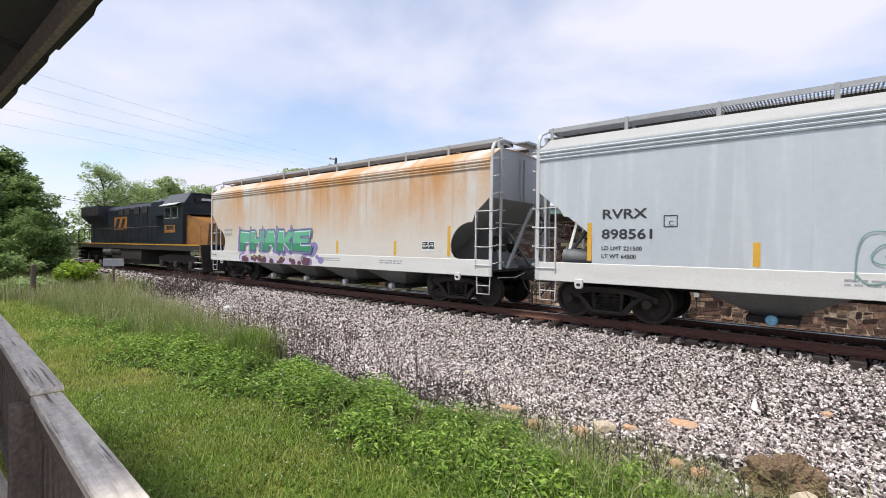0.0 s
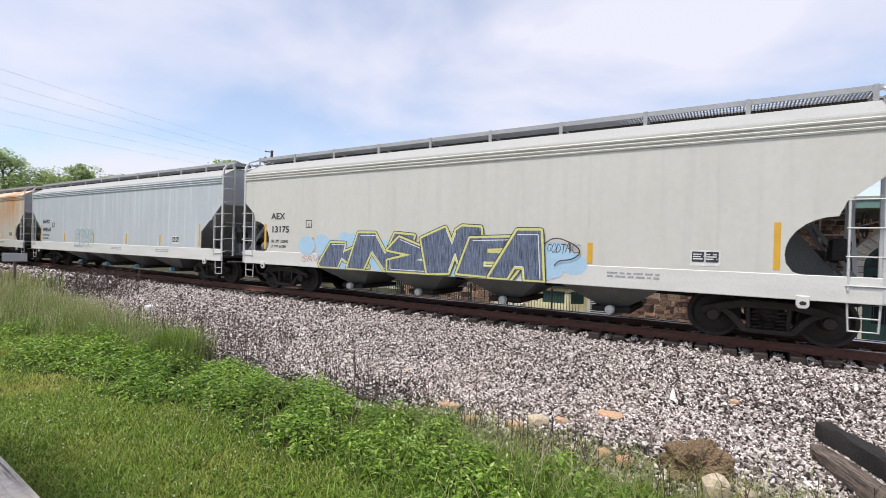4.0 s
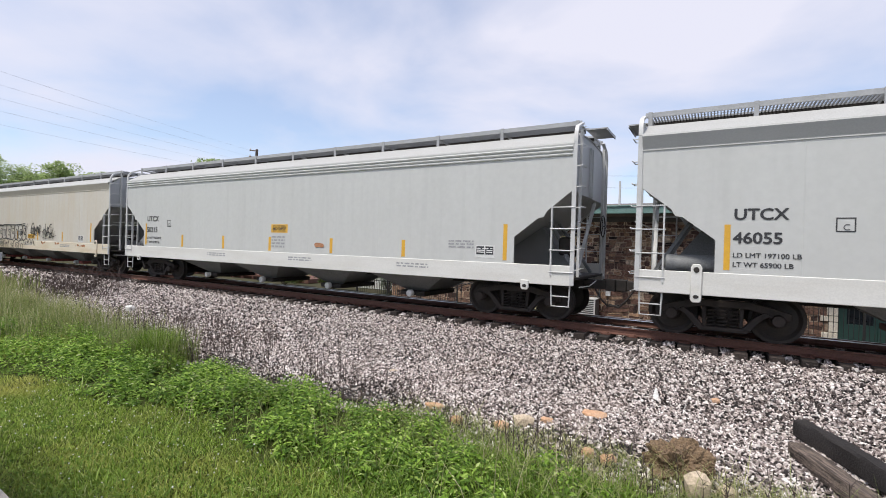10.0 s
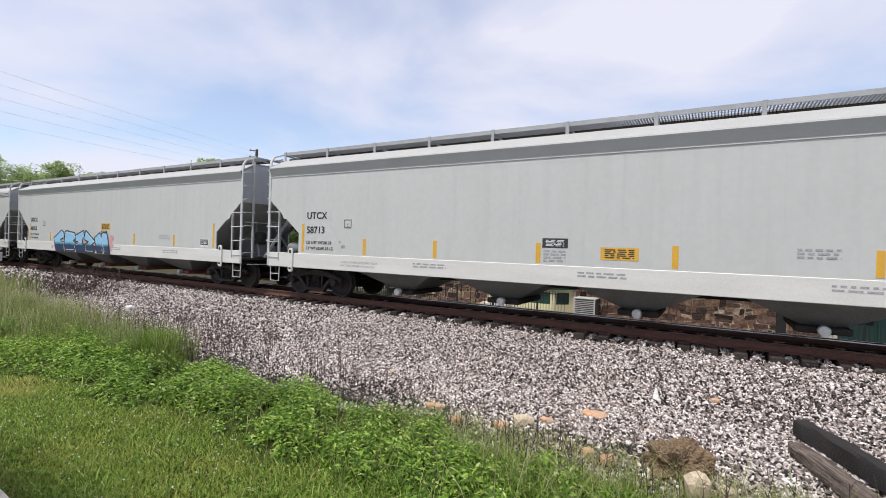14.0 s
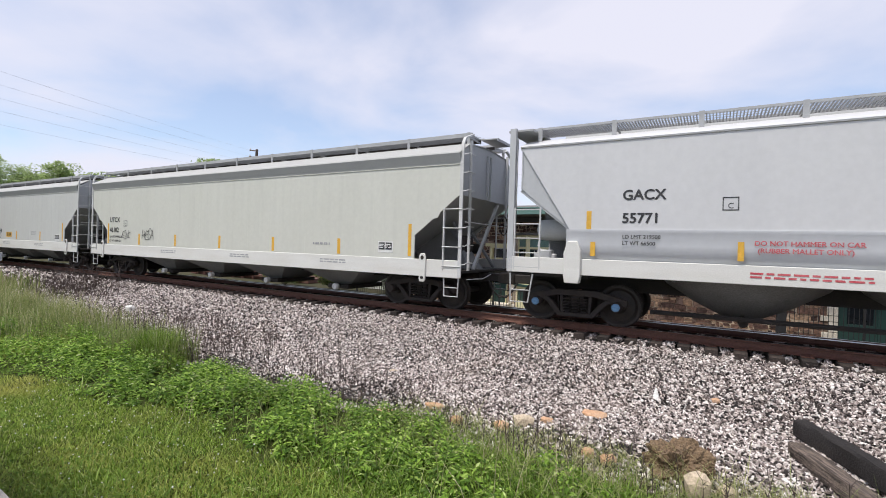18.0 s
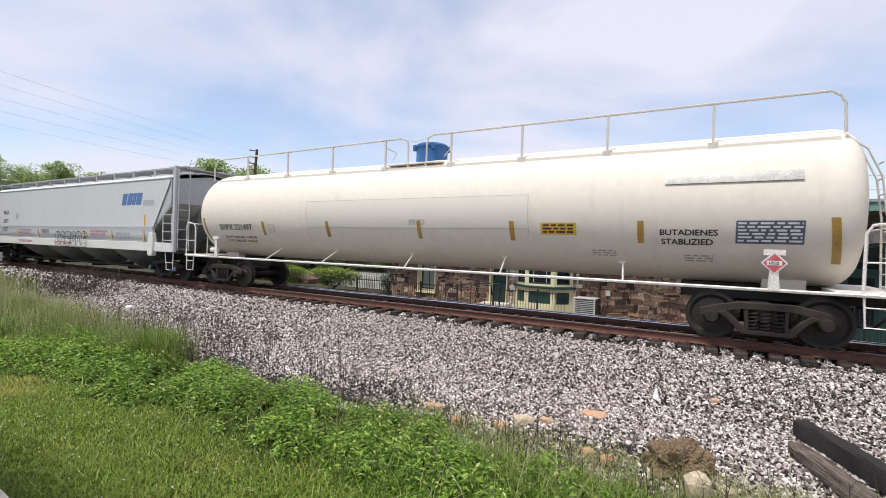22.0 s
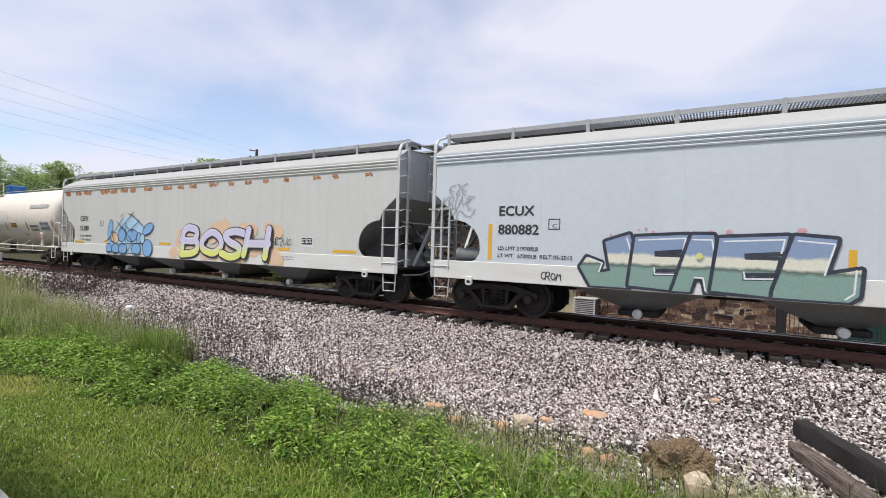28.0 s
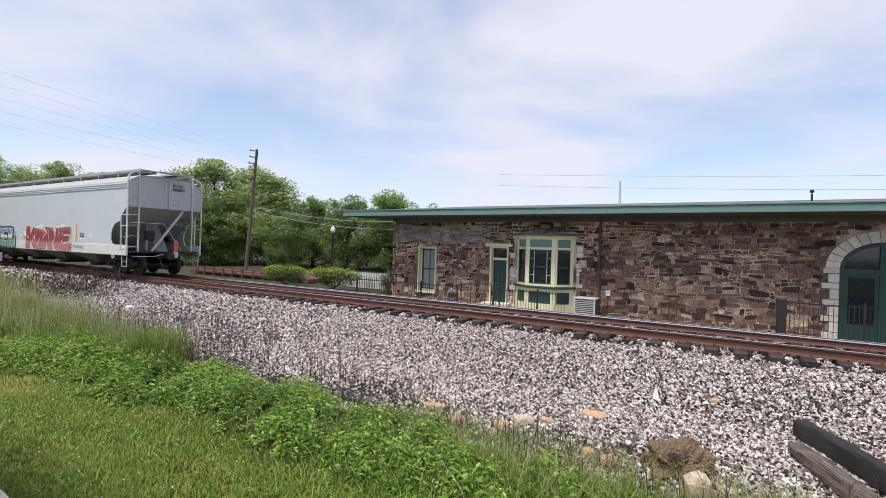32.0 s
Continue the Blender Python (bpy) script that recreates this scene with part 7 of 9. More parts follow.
# ---- pressure covered hopper with a rounded lower side ----
def pressure_hopper(label, x, length):
    car = thing("covered_hopper", label, "freight car", group="train")
    CARS.append((car, x))
    h = length / 2
    white = hopper_paint("pressure_white", (0.605, 0.605, 0.61), (0.56, 0.56, 0.565), (0.5, 0.5, 0.52), 0.2)
    outline = [(-h + 0.27, 3.93), (-h + 1.42, 2.1), (h - 1.42, 2.1), (h - 0.27, 3.93)]
    for s in (-1, 1):
        part("side_sheet", Shape().prism(outline, "y", s * 1.6, s * 1.57), white, car, smooth=0)
        # rolled lower side
        ring = [(s * 1.6, 2.1), (s * 1.625, 2.11), (s * 1.625, 2.04), (s * 1.60, 1.98), (s * 1.62, 1.8), (s * 1.58, 1.6), (s * 1.5, 1.47), (s * 1.44, 1.47), (s * 1.5, 1.7), (s * 1.52, 2.08)]
        part("side_roll", Shape().prism(ring, "x", -h + 1.35, h - 1.45), hopper_paint("pressure_roll", (0.55, 0.56, 0.58), (0.5, 0.51, 0.53)), car, "rounded lower side panel", smooth=50)
        part("side_sill", Shape().box(-h, h, s * 1.52, s * 1.60, 1.13, 1.48), M["white_trim"], car, bevel=0.01)
    shoulder = [(1.60, 3.93), (1.57, 4.0), (1.1, 4.2), (0.0, 4.34)]
    ring = [(-a, b) for a, b in shoulder] + [(a, b) for a, b in reversed(shoulder[:-1])]
    part("roof", Shape().loft([[(xx, a, b) for a, b in ring] + [(xx, a * 0.985, b - 0.03) for a, b in reversed(ring)] for xx in (-h + 0.25, h - 0.27)]), white, car, smooth=25)
    part("roof_rail", Shape().tube([(-h + 0.25, -1.6, 3.97), (h - 0.27, -1.6, 3.97)], 0.03, 6), white, car)
    for s in (-1, 1):
        e = s * (h - 0.27)
        part("end_sheet", Shape().prism([(-1.57, 3.02), (1.57, 3.02), (1.57, 3.93), (0, 4.2), (-1.57, 3.93)], "x", e, e - s * 0.03), ENDGREY, car, smooth=0)
        for y in (-1.54, 1.54):
            part("corner_panel", Shape().prism([(s * (h - 0.27), 3.93), (s * (h - 1.43), 2.1), (s * (h - 0.27), 3.02)], "y", y - 0.015, y + 0.015), ENDGREY, car, "recessed grey corner panel", smooth=0)
        part("slope_sheet", Shape().loft([[(e, -1.57, 3.02), (e, 1.57, 3.02), (e - s * 0.04, 1.57, 3.0), (e - s * 0.04, -1.57, 3.0)], [(s * (h - 3.4), -1.2, 1.1), (s * (h - 3.4), 1.2, 1.1), (s * (h - 3.45), 1.2, 1.07), (s * (h - 3.45), -1.2, 1.07)]]), ENDGREY, car, "grey end slope", smooth=0)
        # dark plate set far back, standing in for shade under the end slope
        part("side_gusset", Shape().prism([(s * (h - 0.4), 2.85), (s * (h - 1.45), 2.05), (s * (h - 2.6), 1.47), (s * (h - 0.7), 1.13)], "y", -0.35, -0.3), M["slope_dark"], car, smooth=0)
        part("edge_beam", Shape().tube([(s * (h - 0.27), -1.5, 3.0), (s * (h - 1.5), -1.5, 2.06)], 0.06, 4), ENDGREY, car)
        part("end_platform", Shape().box(min(s * (h - 1.8), s * h), max(s * (h - 1.8), s * h), -1.5, 1.5, 1.06, 1.13), M["underframe"], car)
        for y in (-1.55, 1.55):
            part("corner_post", Shape().box(-0.07, 0.07, -0.05, 0.05, 1.13, 4.42), ENDGREY, car, key="ga_post", at=pose(s * (h - 0.05), y, 0))
            ladder(car, s * (h - 0.75), s * (h - 0.15), 1.2, 2.6, y - 0.04, 5, M["ladder"], None)
        ladder(car, -1.48, -1.05, 1.2, 4.3, s * (h + 0.05), 9, M["ladder"], None, axis="y")
        st = Shape().tube([(s * (h - 0.6), -1.56, 1.1), (s * (h - 0.5), -1.56, 0.45), (s * (h - 0.08), -1.56, 0.45), (s * (h - 0.06), -1.56, 1.1)], 0.018, 5)
        st.tube([(s * (h - 0.52), -1.56, 0.72), (s * (h - 0.07), -1.56, 0.72)], 0.014, 5)
        part("sill_step", st, M["ladder"], car)
        part("bolster_block", Shape().prism([(-0.15, 0.95), (0.15, 0.95), (0.18, 1.1), (0.18, 1.65), (0.1, 1.86), (-0.1, 1.86), (-0.18, 1.6), (-0.18, 1.1)], "y", -1.68, -1.5), M["white_trim"], car, at=pose(s * (h - 1.5), 0, 0), bevel=0.015)
        coupler(car, s * (h - 0.1), s)
        truck(car, s * (h - 1.45))
    part("air_reservoir", Shape().lathe([(0.06, -0.5), (0.23, -0.42), (0.25, -0.3), (0.25, 0.3), (0.23, 0.42), (0.06, 0.5)], "x", 18), M["ladder"], car, "pale brake reservoir", at=pose(-h + 0.95, -0.85, 2.12))
    part("brake_valve", Shape().box(-0.16, 0.16, -0.14, 0.14, -0.16, 0.16).box(-0.26, 0.26, -0.08, 0.08, -0.07, 0.07), M["ladder"], car, at=pose(-h + 0.75, -1.15, 1.5), bevel=0.03)
    part("brake_pipe", Shape().tube([(-h + 0.8, -1.15, 1.13), (-h + 0.8, -1.15, 1.4), (-h + 0.55, -1.1, 1.75), (-h + 0.6, -0.95, 2.1)], 0.018, 6), M["ladder"], car)
    bl = mat("hub_blue", (0.12, 0.25, 0.42), 0.5, bump=0)
    for s in (-1, 1):
        for k in (-0.89, 0.89):
            part("hub_cap", Shape().lathe([(0.09, -1.21), (0.07, -1.225)], "y", 12), bl, car, "blue bearing cap", at=pose(s * (h - 1.45) + k, 0, WHEEL_R), key="hubcap")
    part("center_sill", Shape().box(-h + 0.1, h - 0.1, -0.3, 0.3, 0.74, 1.1), M["underframe"], car)
    grey_bay = mat("bay_grey", (0.2, 0.2, 0.195), 0.6, second=(0.13, 0.125, 0.12), scale=2, bump=0.05)
    inner = length - 6.0
    for i in range(4):
        cx = -inner / 2 + inner * (i + 0.5) / 4
        half = inner / 8 * 0.97
        secs = [[(cx + half * q * math.cos(a * math.pi / 8), 1.42 * q * math.sin(a * math.pi / 8), zz) for a in range(16)] for q, zz in ((1.0, 1.15), (0.92, 1.0), (0.55, 0.62), (0.25, 0.38), (0.15, 0.34))]
        b = part("hopper_bay", Shape().loft(secs), grey_bay, car, "rounded cone discharge bay", smooth=40)
        part("outlet", Shape().tube([(cx, -0.9, 0.34), (cx, 0.9, 0.34)], 0.09, 10), M["underframe"], b)
    part("air_pipe", Shape().tube([(-h + 3, -1.0, 0.42), (h - 3, -1.0, 0.42)], 0.05, 6), M["underframe"], car)
    for near in (-1, 1):
        y0, y1 = sorted((near * 1.16, near * 0.42))
        rb = part("running_board", Shape().box(-h, h - 0.02, near * 1.16 - 0.012, near * 1.16 + 0.012, 4.43, 4.48).box(-h, h - 0.02, near * 0.42 - 0.012, near * 0.42 + 0.012, 4.42, 4.48), M["grating"], car, "galvanised grating walkway")
        part("grating", grating_bars(-h + 0.02, h - 0.04, y0 + 0.014, y1 - 0.014, 4.435), M["grating"], rb, smooth=0)
        for i in range(12):
            br = Shape().box(-0.05, 0.05, near * 1.18 - 0.008, near * 1.18 + 0.008, 4.08, 4.49).prism([(near * 1.17, 4.42), (near * 0.44, 4.38), (near * 0.44, 4.34), (near * 1.17, 4.36)], "x", -0.012, 0.012)
            part("bracket", br, M["grating"], rb, key=("ga_brk", near), at=pose(-h + 0.55 + (length - 1.1) * i / 11, 0, 0))
    part("hatch_trough", Shape().prism([(-0.36, 4.28), (-0.3, 4.5), (0.3, 4.5), (0.36, 4.28)], "x", -h + 0.9, h - 0.9), ENDGREY, car, "long roof hatch")
    for s in (-1, 1):
        part("end_walkway", Shape().box(-0.3, 0.3, -1.5, 1.5, 4.36, 4.40), M["grating"], car, key="ga_cross", at=pose(s * (h - 0.2), 0, 0))
    # marks
    def line(text, lx, z, hh, ink, bold=0.006, width=1.0, y=-1.606):
        write(car, letters(text, lx, z, hh, y=y, width=width, bold=bold), M[ink], "stencilled marks")
    line("GACX", -7.12, 2.72, 0.2, "black_ink", 0.01)
    line("55771", -7.12, 2.25, 0.2, "black_ink", 0.01)
    part("plate_mark", ring_frame(-5.36, -5.1, 2.48, 2.73, 0.018), M["black_ink"], car)
    part("plate_letter", letters("C", -5.28, 2.52, 0.1), M["black_ink"], car)
    line("LD LMT 219500", -7.1, 1.93, 0.075, "black_ink", y=-1.634)
    line("LT WT 66500", -7.1, 1.80, 0.075, "black_ink", y=-1.634)
    for lx in (-4.85, 3.07):
        line("DO NOT HAMMER ON CAR", lx, 1.84, 0.085, "red_ink", 0.008, y=-1.634)
        line("(RUBBER MALLET ONLY)", lx + 0.05, 1.71, 0.085, "red_ink", 0.008, y=-1.634)
    line("INTERIOR LINED WITH", -2.1, 1.86, 0.06, "black_ink", y=-1.634)
    line("CARBOLINE 3912 WHITE", -2.1, 1.76, 0.06, "black_ink", y=-1.634)
    for bx in (-4.9, -0.6):
        part("small_print", bars(bx, 1.24, 1.7, 0.13, 2, y=-1.606, seed=5), M["red_ink"], car)
    for bx in (5.4, 6.0):
        part("small_print", bars(bx, 1.62, 0.5, 0.24, 3, y=-1.634, seed=6), M["grey_ink"], car)
    part("small_print", bars(7.42, 2.92, 0.8, 0.25, 4, seed=2), M["grey_ink"], car)
    # emblem as plain blue slanted shapes
    ex = 5.75
    for i, (a, b) in enumerate(((0.0, 0.38), (0.42, 0.78), (0.8, 1.08), (1.1, 1.52))):
        part("emblem", Shape().prism([(ex + a - 0.02, 2.98), (ex + b - 0.06, 2.98), (ex + b + 0.08, 3.46), (ex + a + 0.1, 3.46)], "y", -1.608, -1.602), M["blue_ink"], car, "blue slanted emblem block")
    for tx, za, zb in ((-7.78, 2.12, 2.5), (-7.68, 1.55, 1.85), (-5.05, 1.55, 1.9), (-2.45, 1.55, 1.9), (2.47, 1.55, 1.9), (4.99, 1.53, 1.9), (7.55, 2.12, 2.57), (7.55, 1.5, 1.95)):
        part("reflective_tape", plate(tx - 0.05, tx + 0.05, za, zb, -1.606 if za > 2 else -1.632), M["orange_sign"], car, "orange reflective strip")
    arches(car, -0.45, (0.6, 0.5, 0.62, 0.5, 0.55, 0.6), 1.2, 1.84, 0.03, PAINT["black"], "black outline bubble graffiti", 17, y=-1.637)
    return car


# ---- pressure tank car ----
def tank_car(label, x, length, marks, loads, dx, rails):
    car = thing("tank_car", label, "tank car", group="train")
    CARS.append((car, x))
    cream = mat("tank_cream" + marks[-3:], (0.77, 0.70, 0.61), 0.6, second=(0.715, 0.645, 0.555), scale=0.6, stretch=(1, 1, 0.6), amount=0.5, spec=0.15, bump=0.02, bump_scale=6, fine=0.03,
                streak=((0.45, 0.4, 0.33), (3.0, 1.0, 0.3), 0.6, 0.85, 0.25))
    pipe_w = mat("tank_white" + marks[-3:], (0.78, 0.75, 0.7), 0.45, second=(0.6, 0.55, 0.48), scale=5, bump=0.02)
    h, fx = length / 2, -0.5
    L0, L1 = -h + 0.15 + (0.15 if dx else 0.0), h - 0.9
    R, C = 1.52, 2.62
    # blunt jacketed ends with a rounded shoulder
    prof = [(0.02, L0 + 0.04), (0.6, L0 + 0.07)]
    for k in range(9):
        a = math.pi / 2 * k / 8
        prof.append((R - 0.42 + 0.42 * math.sin(a), L0 + 0.55 - 0.42 * math.cos(a)))
    prof += [(R, L0 + 0.75 + (L1 - L0 - 1.5) * q / 8) for q in range(1, 8)]
    for k in range(9):
        a = math.pi / 2 * (8 - k) / 8
        prof.append((R - 0.42 + 0.42 * math.sin(a), L1 - 0.55 + 0.42 * math.cos(a)))
    prof += [(0.6, L1 - 0.07), (0.02, L1 - 0.04)]
    part("tank", Shape().lathe(prof, "x", 128, at=(0, 0, C)), cream, car, "cream painted pressure tank", smooth=60)
    for q in (0.2, 0.42, 0.63, 0.82):
        xx = L0 + (L1 - L0) * q
        part("weld_seam", Shape().lathe([(R - 0.01, -0.012), (R + 0.004, -0.006), (R + 0.004, 0.006), (R - 0.01, 0.012)], "x", 64, at=(0, 0, C)), cream, car, at=pose(xx, 0, 0), smooth=60, key=("seam", marks))

    def on(z, extra=0.006):
        """The near surface's y at a height."""
        return -math.sqrt(max(0.01, (R + extra) ** 2 - (z - C) ** 2))

    def wrap(sh, extra):
        front = max((b for a, b, c in sh.v), default=0.0)
        sh.v = [(a, on(c, extra) + (b - front), c) for a, b, c in sh.v]
        return sh

    def strip(x0, x1, z0, z1, material, name="safety_strip", extra=0.006, label_="brown reflective strip", slant=0.0):
        sh = Shape()
        n = max(2, int((z1 - z0) / 0.04))
        for k in range(n):
            a, b = z0 + (z1 - z0) * k / n, z0 + (z1 - z0) * (k + 1) / n
            sa, sb = slant * (1 - (k / n)), slant * (1 - ((k + 1) / n))
            sh.add([(x0 + sa, on(a, extra), a), (x1 + sa, on(a, extra), a), (x1 + sb, on(b, extra), b), (x0 + sb, on(b, extra), b)], [(0, 1, 2, 3)])
        return part(name, sh, material, car, label_)

    brown = mat("strip_brown" + marks[-3:], (0.38, 0.22, 0.05), 0.5, second=(0.45, 0.3, 0.08), scale=5, bump=0)
    pale = mat("repaint_patch" + marks[-3:], (0.72, 0.67, 0.60), 0.6, second=(0.68, 0.63, 0.56), spec=0.15, scale=2, bump=0, fine=0.02)
    strip(-9.31 + dx, -9.22 + dx, 1.65, 2.42, brown, slant=0.06)
    strip(8.42 + dx, 8.55 + dx, 1.55, 2.35, brown, slant=0.08)
    for sx in (-6.12, -3.26, 0.0, 2.6, 5.4):
        strip(sx - 0.06 + dx, sx + 0.06 + dx, 1.85, 2.3, brown, extra=0.012)
    strip(-4.1 + dx - (0.0 if dx == 0 else 0.2), 3.0 + dx, 2.12, 2.9, pale, "repaint_patch", 0.006, "greyer repainted rectangle")
    seam_m = mat("patch_edge" + marks[-3:], (0.50, 0.46, 0.40), 0.6, bump=0, fine=0.05)
    p0, p1 = -4.1 + dx - (0.0 if dx == 0 else 0.2), 3.0 + dx
    for a, b, c, d in ((p0 - 0.012, p0, 2.12, 2.9), (p1, p1 + 0.012, 2.0, 2.9), (p0, p1, 2.118, 2.126), (p0, p1, 2.896, 2.906), (p0 - 0.01, p0, 1.6, 2.12)):
        strip(a, b, c, d, seam_m, "patch_edge", 0.008, "thin dark edge of the repainted patch")
    strip(3.3 + dx, 4.1 + dx, 2.0, 2.26, M["orange_sign"], "placard", 0.006, "yellow information placard")
    part("print", wrap(bars(3.35 + dx, 2.02, 0.7, 0.22, 3, seed=4), 0.012), M["black_ink"], car)
    steel = mat("data_plate" + marks[-3:], (0.10, 0.12, 0.17), 0.4, bump=0)
    strip(7.05 + dx, 8.08 + dx, 1.88, 2.3, steel, "data_panel", 0.006, "dark blue table of tank data")
    part("print", wrap(bars(7.08 + dx, 1.9, 0.97, 0.38, 6, seed=8), 0.012), M["white_sign"], car)
    strip(5.83 + dx, 8.04 + dx, 3.02, 3.2, mat("roof_plate" + marks[-3:], (0.55, 0.53, 0.49), 0.4, 0.2, bump=0.03), "cover_plate", 0.03, "grey metal cover strip")
    for text, lx, z, hh, b in ((marks, -8.43 + dx, 2.02, 0.19, 0.012), (loads[0], -8.3 + dx, 1.74, 0.075, 0.005), (loads[1], -8.3 + dx, 1.61, 0.075, 0.005), ("BUTADIENES", 5.75 + dx, 2.02, 0.11, 0.012), ("STABLIZIED", 5.78 + dx, 1.84, 0.11, 0.012)):
        write(car, wrap(letters(text, lx, z, hh, width=1.12, bold=b), 0.008), M["black_ink"], "black stencilled writing")
    part("plate_mark", wrap(ring_frame(-5.87 + dx, -5.6 + dx, 1.95, 2.2, 0.018), 0.008), M["grey_ink"], car)
    part("plate_letter", wrap(letters("C", -5.78 + dx, 1.98, 0.1), 0.008), M["grey_ink"], car)
    for bx, bz in ((6.2, 1.5), (4.4, 1.55), (-0.3, 2.2)):
        part("small_print", wrap(bars(bx + dx, bz, 0.5, 0.15, 3, seed=2), 0.01), M["grey_ink"], car)
    # saddles, brackets, placard holders; the frame reaches further at the leading end
    for s in (-1, 1):
        e = s * h + fx
        part("saddle", Shape().prism([(-0.55, 1.0), (0.55, 1.0), (0.6, 1.3), (0.4, 1.2), (-0.4, 1.2), (-0.6, 1.3)], "x", e - s * 1.62 - 0.35, e - s * 1.62 + 0.35), cream, car, smooth=0)
        part("stub_sill", Shape().box(min(e - s * 3.4, e - s * 0.1), max(e - s * 3.4, e - s * 0.1), -0.3, 0.3, 0.78, 1.08), M["underframe"], car)
        part("end_platform", Shape().box(min(e - s * 1.0, e), max(e - s * 1.0, e), -1.45, 1.45, 1.02, 1.1), pipe_w, car, bevel=0.008)
        hx = -8.45 if s < 0 else 7.64
        part("placard_holder", Shape().prism([(-0.09, 1.05), (0.09, 1.05), (0.05, 1.69), (-0.05, 1.69)], "y", -1.56, -1.5).box(-0.16, 0.16, -1.57, -1.5, 1.68, 1.78), pipe_w, car, at=pose(hx + dx, 0, 0), key=("holder", marks))
        hr = Shape().tube([(e - s * 0.62, -1.42, 1.1), (e - s * 0.6, -1.42, 2.08), (e - s * 0.52, -1.42, 2.22), (e - s * 0.08, -1.4, 2.28), (e - s * 0.02, -1.4, 2.2), (e - s * 0.02, -1.4, 1.1)], 0.026, 6)
        hr.tube([(e - s * 0.02, -1.4, 2.24), (e - s * 0.02, 1.4, 2.24)], 0.02, 6).tube([(e - s * 0.6, -1.42, 1.6), (e - s * 0.02, -1.42, 1.6)], 0.016, 5)
        part("end_handrail", hr, pipe_w, car, "white end handrail")
        st = Shape().tube([(e - s * 0.62, -1.48, 1.04), (e - s * 0.6, -1.48, 0.52), (e - s * 0.2, -1.48, 0.52), (e - s * 0.19, -1.48, 1.04)], 0.02, 5).tube([(e - s * 0.61, -1.48, 0.85), (e - s * 0.19, -1.48, 0.85)], 0.014, 5)
        part("sill_step", st, pipe_w, car, "white wire step")
        coupler(car, e - s * 0.1, s)
        truck(car, s * 8.19 - 0.6)
    part("diamond_placard", Shape().prism([(0.2, 0), (0, 0.2), (-0.2, 0), (0, -0.2)], "y", -1.575, -1.562), M["white_sign"], car, "white diamond hazard placard", at=pose(7.64 + dx, 0, 1.54))
    part("diamond_edge", Shape().prism([(0.17, 0), (0, 0.17), (-0.17, 0), (0, -0.17)], "y", -1.58, -1.576), M["red_ink"], car, at=pose(7.64 + dx, 0, 1.54))
    part("diamond_bar", Shape().box(-0.11, 0.11, -1.585, -1.581, -0.04, 0.04), M["white_sign"], car, at=pose(7.64 + dx, 0, 1.54))
    part("hazard_number", letters("1010", -0.09, -0.028, 0.055, y=-1.588, bold=0.01), M["black_ink"], car, at=pose(7.64 + dx, 0, 1.54))
    # side pipe rail with slanted hangers
    part("side_rail", Shape().tube([(-h + fx + 0.3, -1.5, 1.05), (h + fx - 0.3, -1.5, 1.05)], 0.034, 6), pipe_w, car, "white pipe along the side")
    for xx in (-5.78, -3.3, -0.5, 2.25, 5.0):
        low = xx - 0.13 if xx < -0.6 else xx + 0.1
        part("hanger", Shape().tube([(low, -1.5, 1.06), (xx, on(1.42) + 0.01, 1.43)], 0.02, 5).box(xx - 0.07, xx + 0.07, on(1.45) - 0.012, on(1.45) + 0.03, 1.42, 1.46), pipe_w, car, "white rail hanger")
    if dx:
        part("train_line", Shape().tube([(-1.2, -1.2, 0.8), (7.0, -1.2, 0.8)], 0.016, 6), pipe_w, car, "thin white pipe under the tank")
        for xx in (1.5, 3.6, 5.6):
            part("hanger", Shape().tube([(xx, -1.2, 0.8), (xx, -1.2, 1.2)], 0.012, 5), pipe_w, car)
    # top fittings
    dc = -0.57 if dx == 0 else -0.67
    blue_m = mat("dome_blue" + marks[-3:], (0.03, 0.13, 0.34), 0.45, second=(0.02, 0.09, 0.24), scale=3, bump=0.02, fine=0.06)
    dome = part("manway_housing", Shape().lathe([(0.46, 4.08), (0.46, 4.52), (0.5, 4.53), (0.5, 4.58), (0.42, 4.64), (0.1, 4.66)], "z", 28), blue_m, car, "blue valve housing", at=pose(dc, 0, 0), smooth=35)
    for k in range(4):
        part("hinge_lug", Shape().box(-0.06, 0.06, -0.56, -0.46, 4.44, 4.6), blue_m, dome, key="hinge_lug", at=pose(0, 0, 0, 0, 0, 35 + 90 * k))
    part("top_platform", Shape().box(-0.9, 0.9, -0.98, -0.55, 3.92, 3.95).box(-0.9, 0.9, 0.55, 0.98, 3.92, 3.95), pipe_w, car, at=pose(dc, 0, 0))
    rail_m = mat("tank_rail" + marks[-3:], (0.62, 0.59, 0.54), 0.5, second=(0.48, 0.45, 0.4), scale=3, bump=0.02, fine=0.05)
    for y in (-0.95,):
        if dx:
            # thin low cable along the crown and two hoops beside the valve housing
            part("top_handrail", Shape().tube([(-7.4, y, 4.02), (-1.6, y, 4.08)], 0.014, 5).tube([(1.0, y, 4.08), (8.2, y, 4.06)], 0.014, 5), rail_m, car, "thin cable along the top")
            for q0, q1 in ((-1.69, -0.96), (-0.35, 0.5)):
                part("hoop_rail", Shape().tube([(q0, y, 3.74), (q0, y, 4.52), (q0 + 0.08, y, 4.6), (q1 - 0.08, y, 4.64), (q1, y, 4.55), (q1, y, 3.74)], 0.022, 6), rail_m, car, "hooped guard rail")
            part("hoop_bar", Shape().tube([(-1.69, y, 4.16), (0.5, y, 4.16)], 0.014, 5), rail_m, car)
            continue
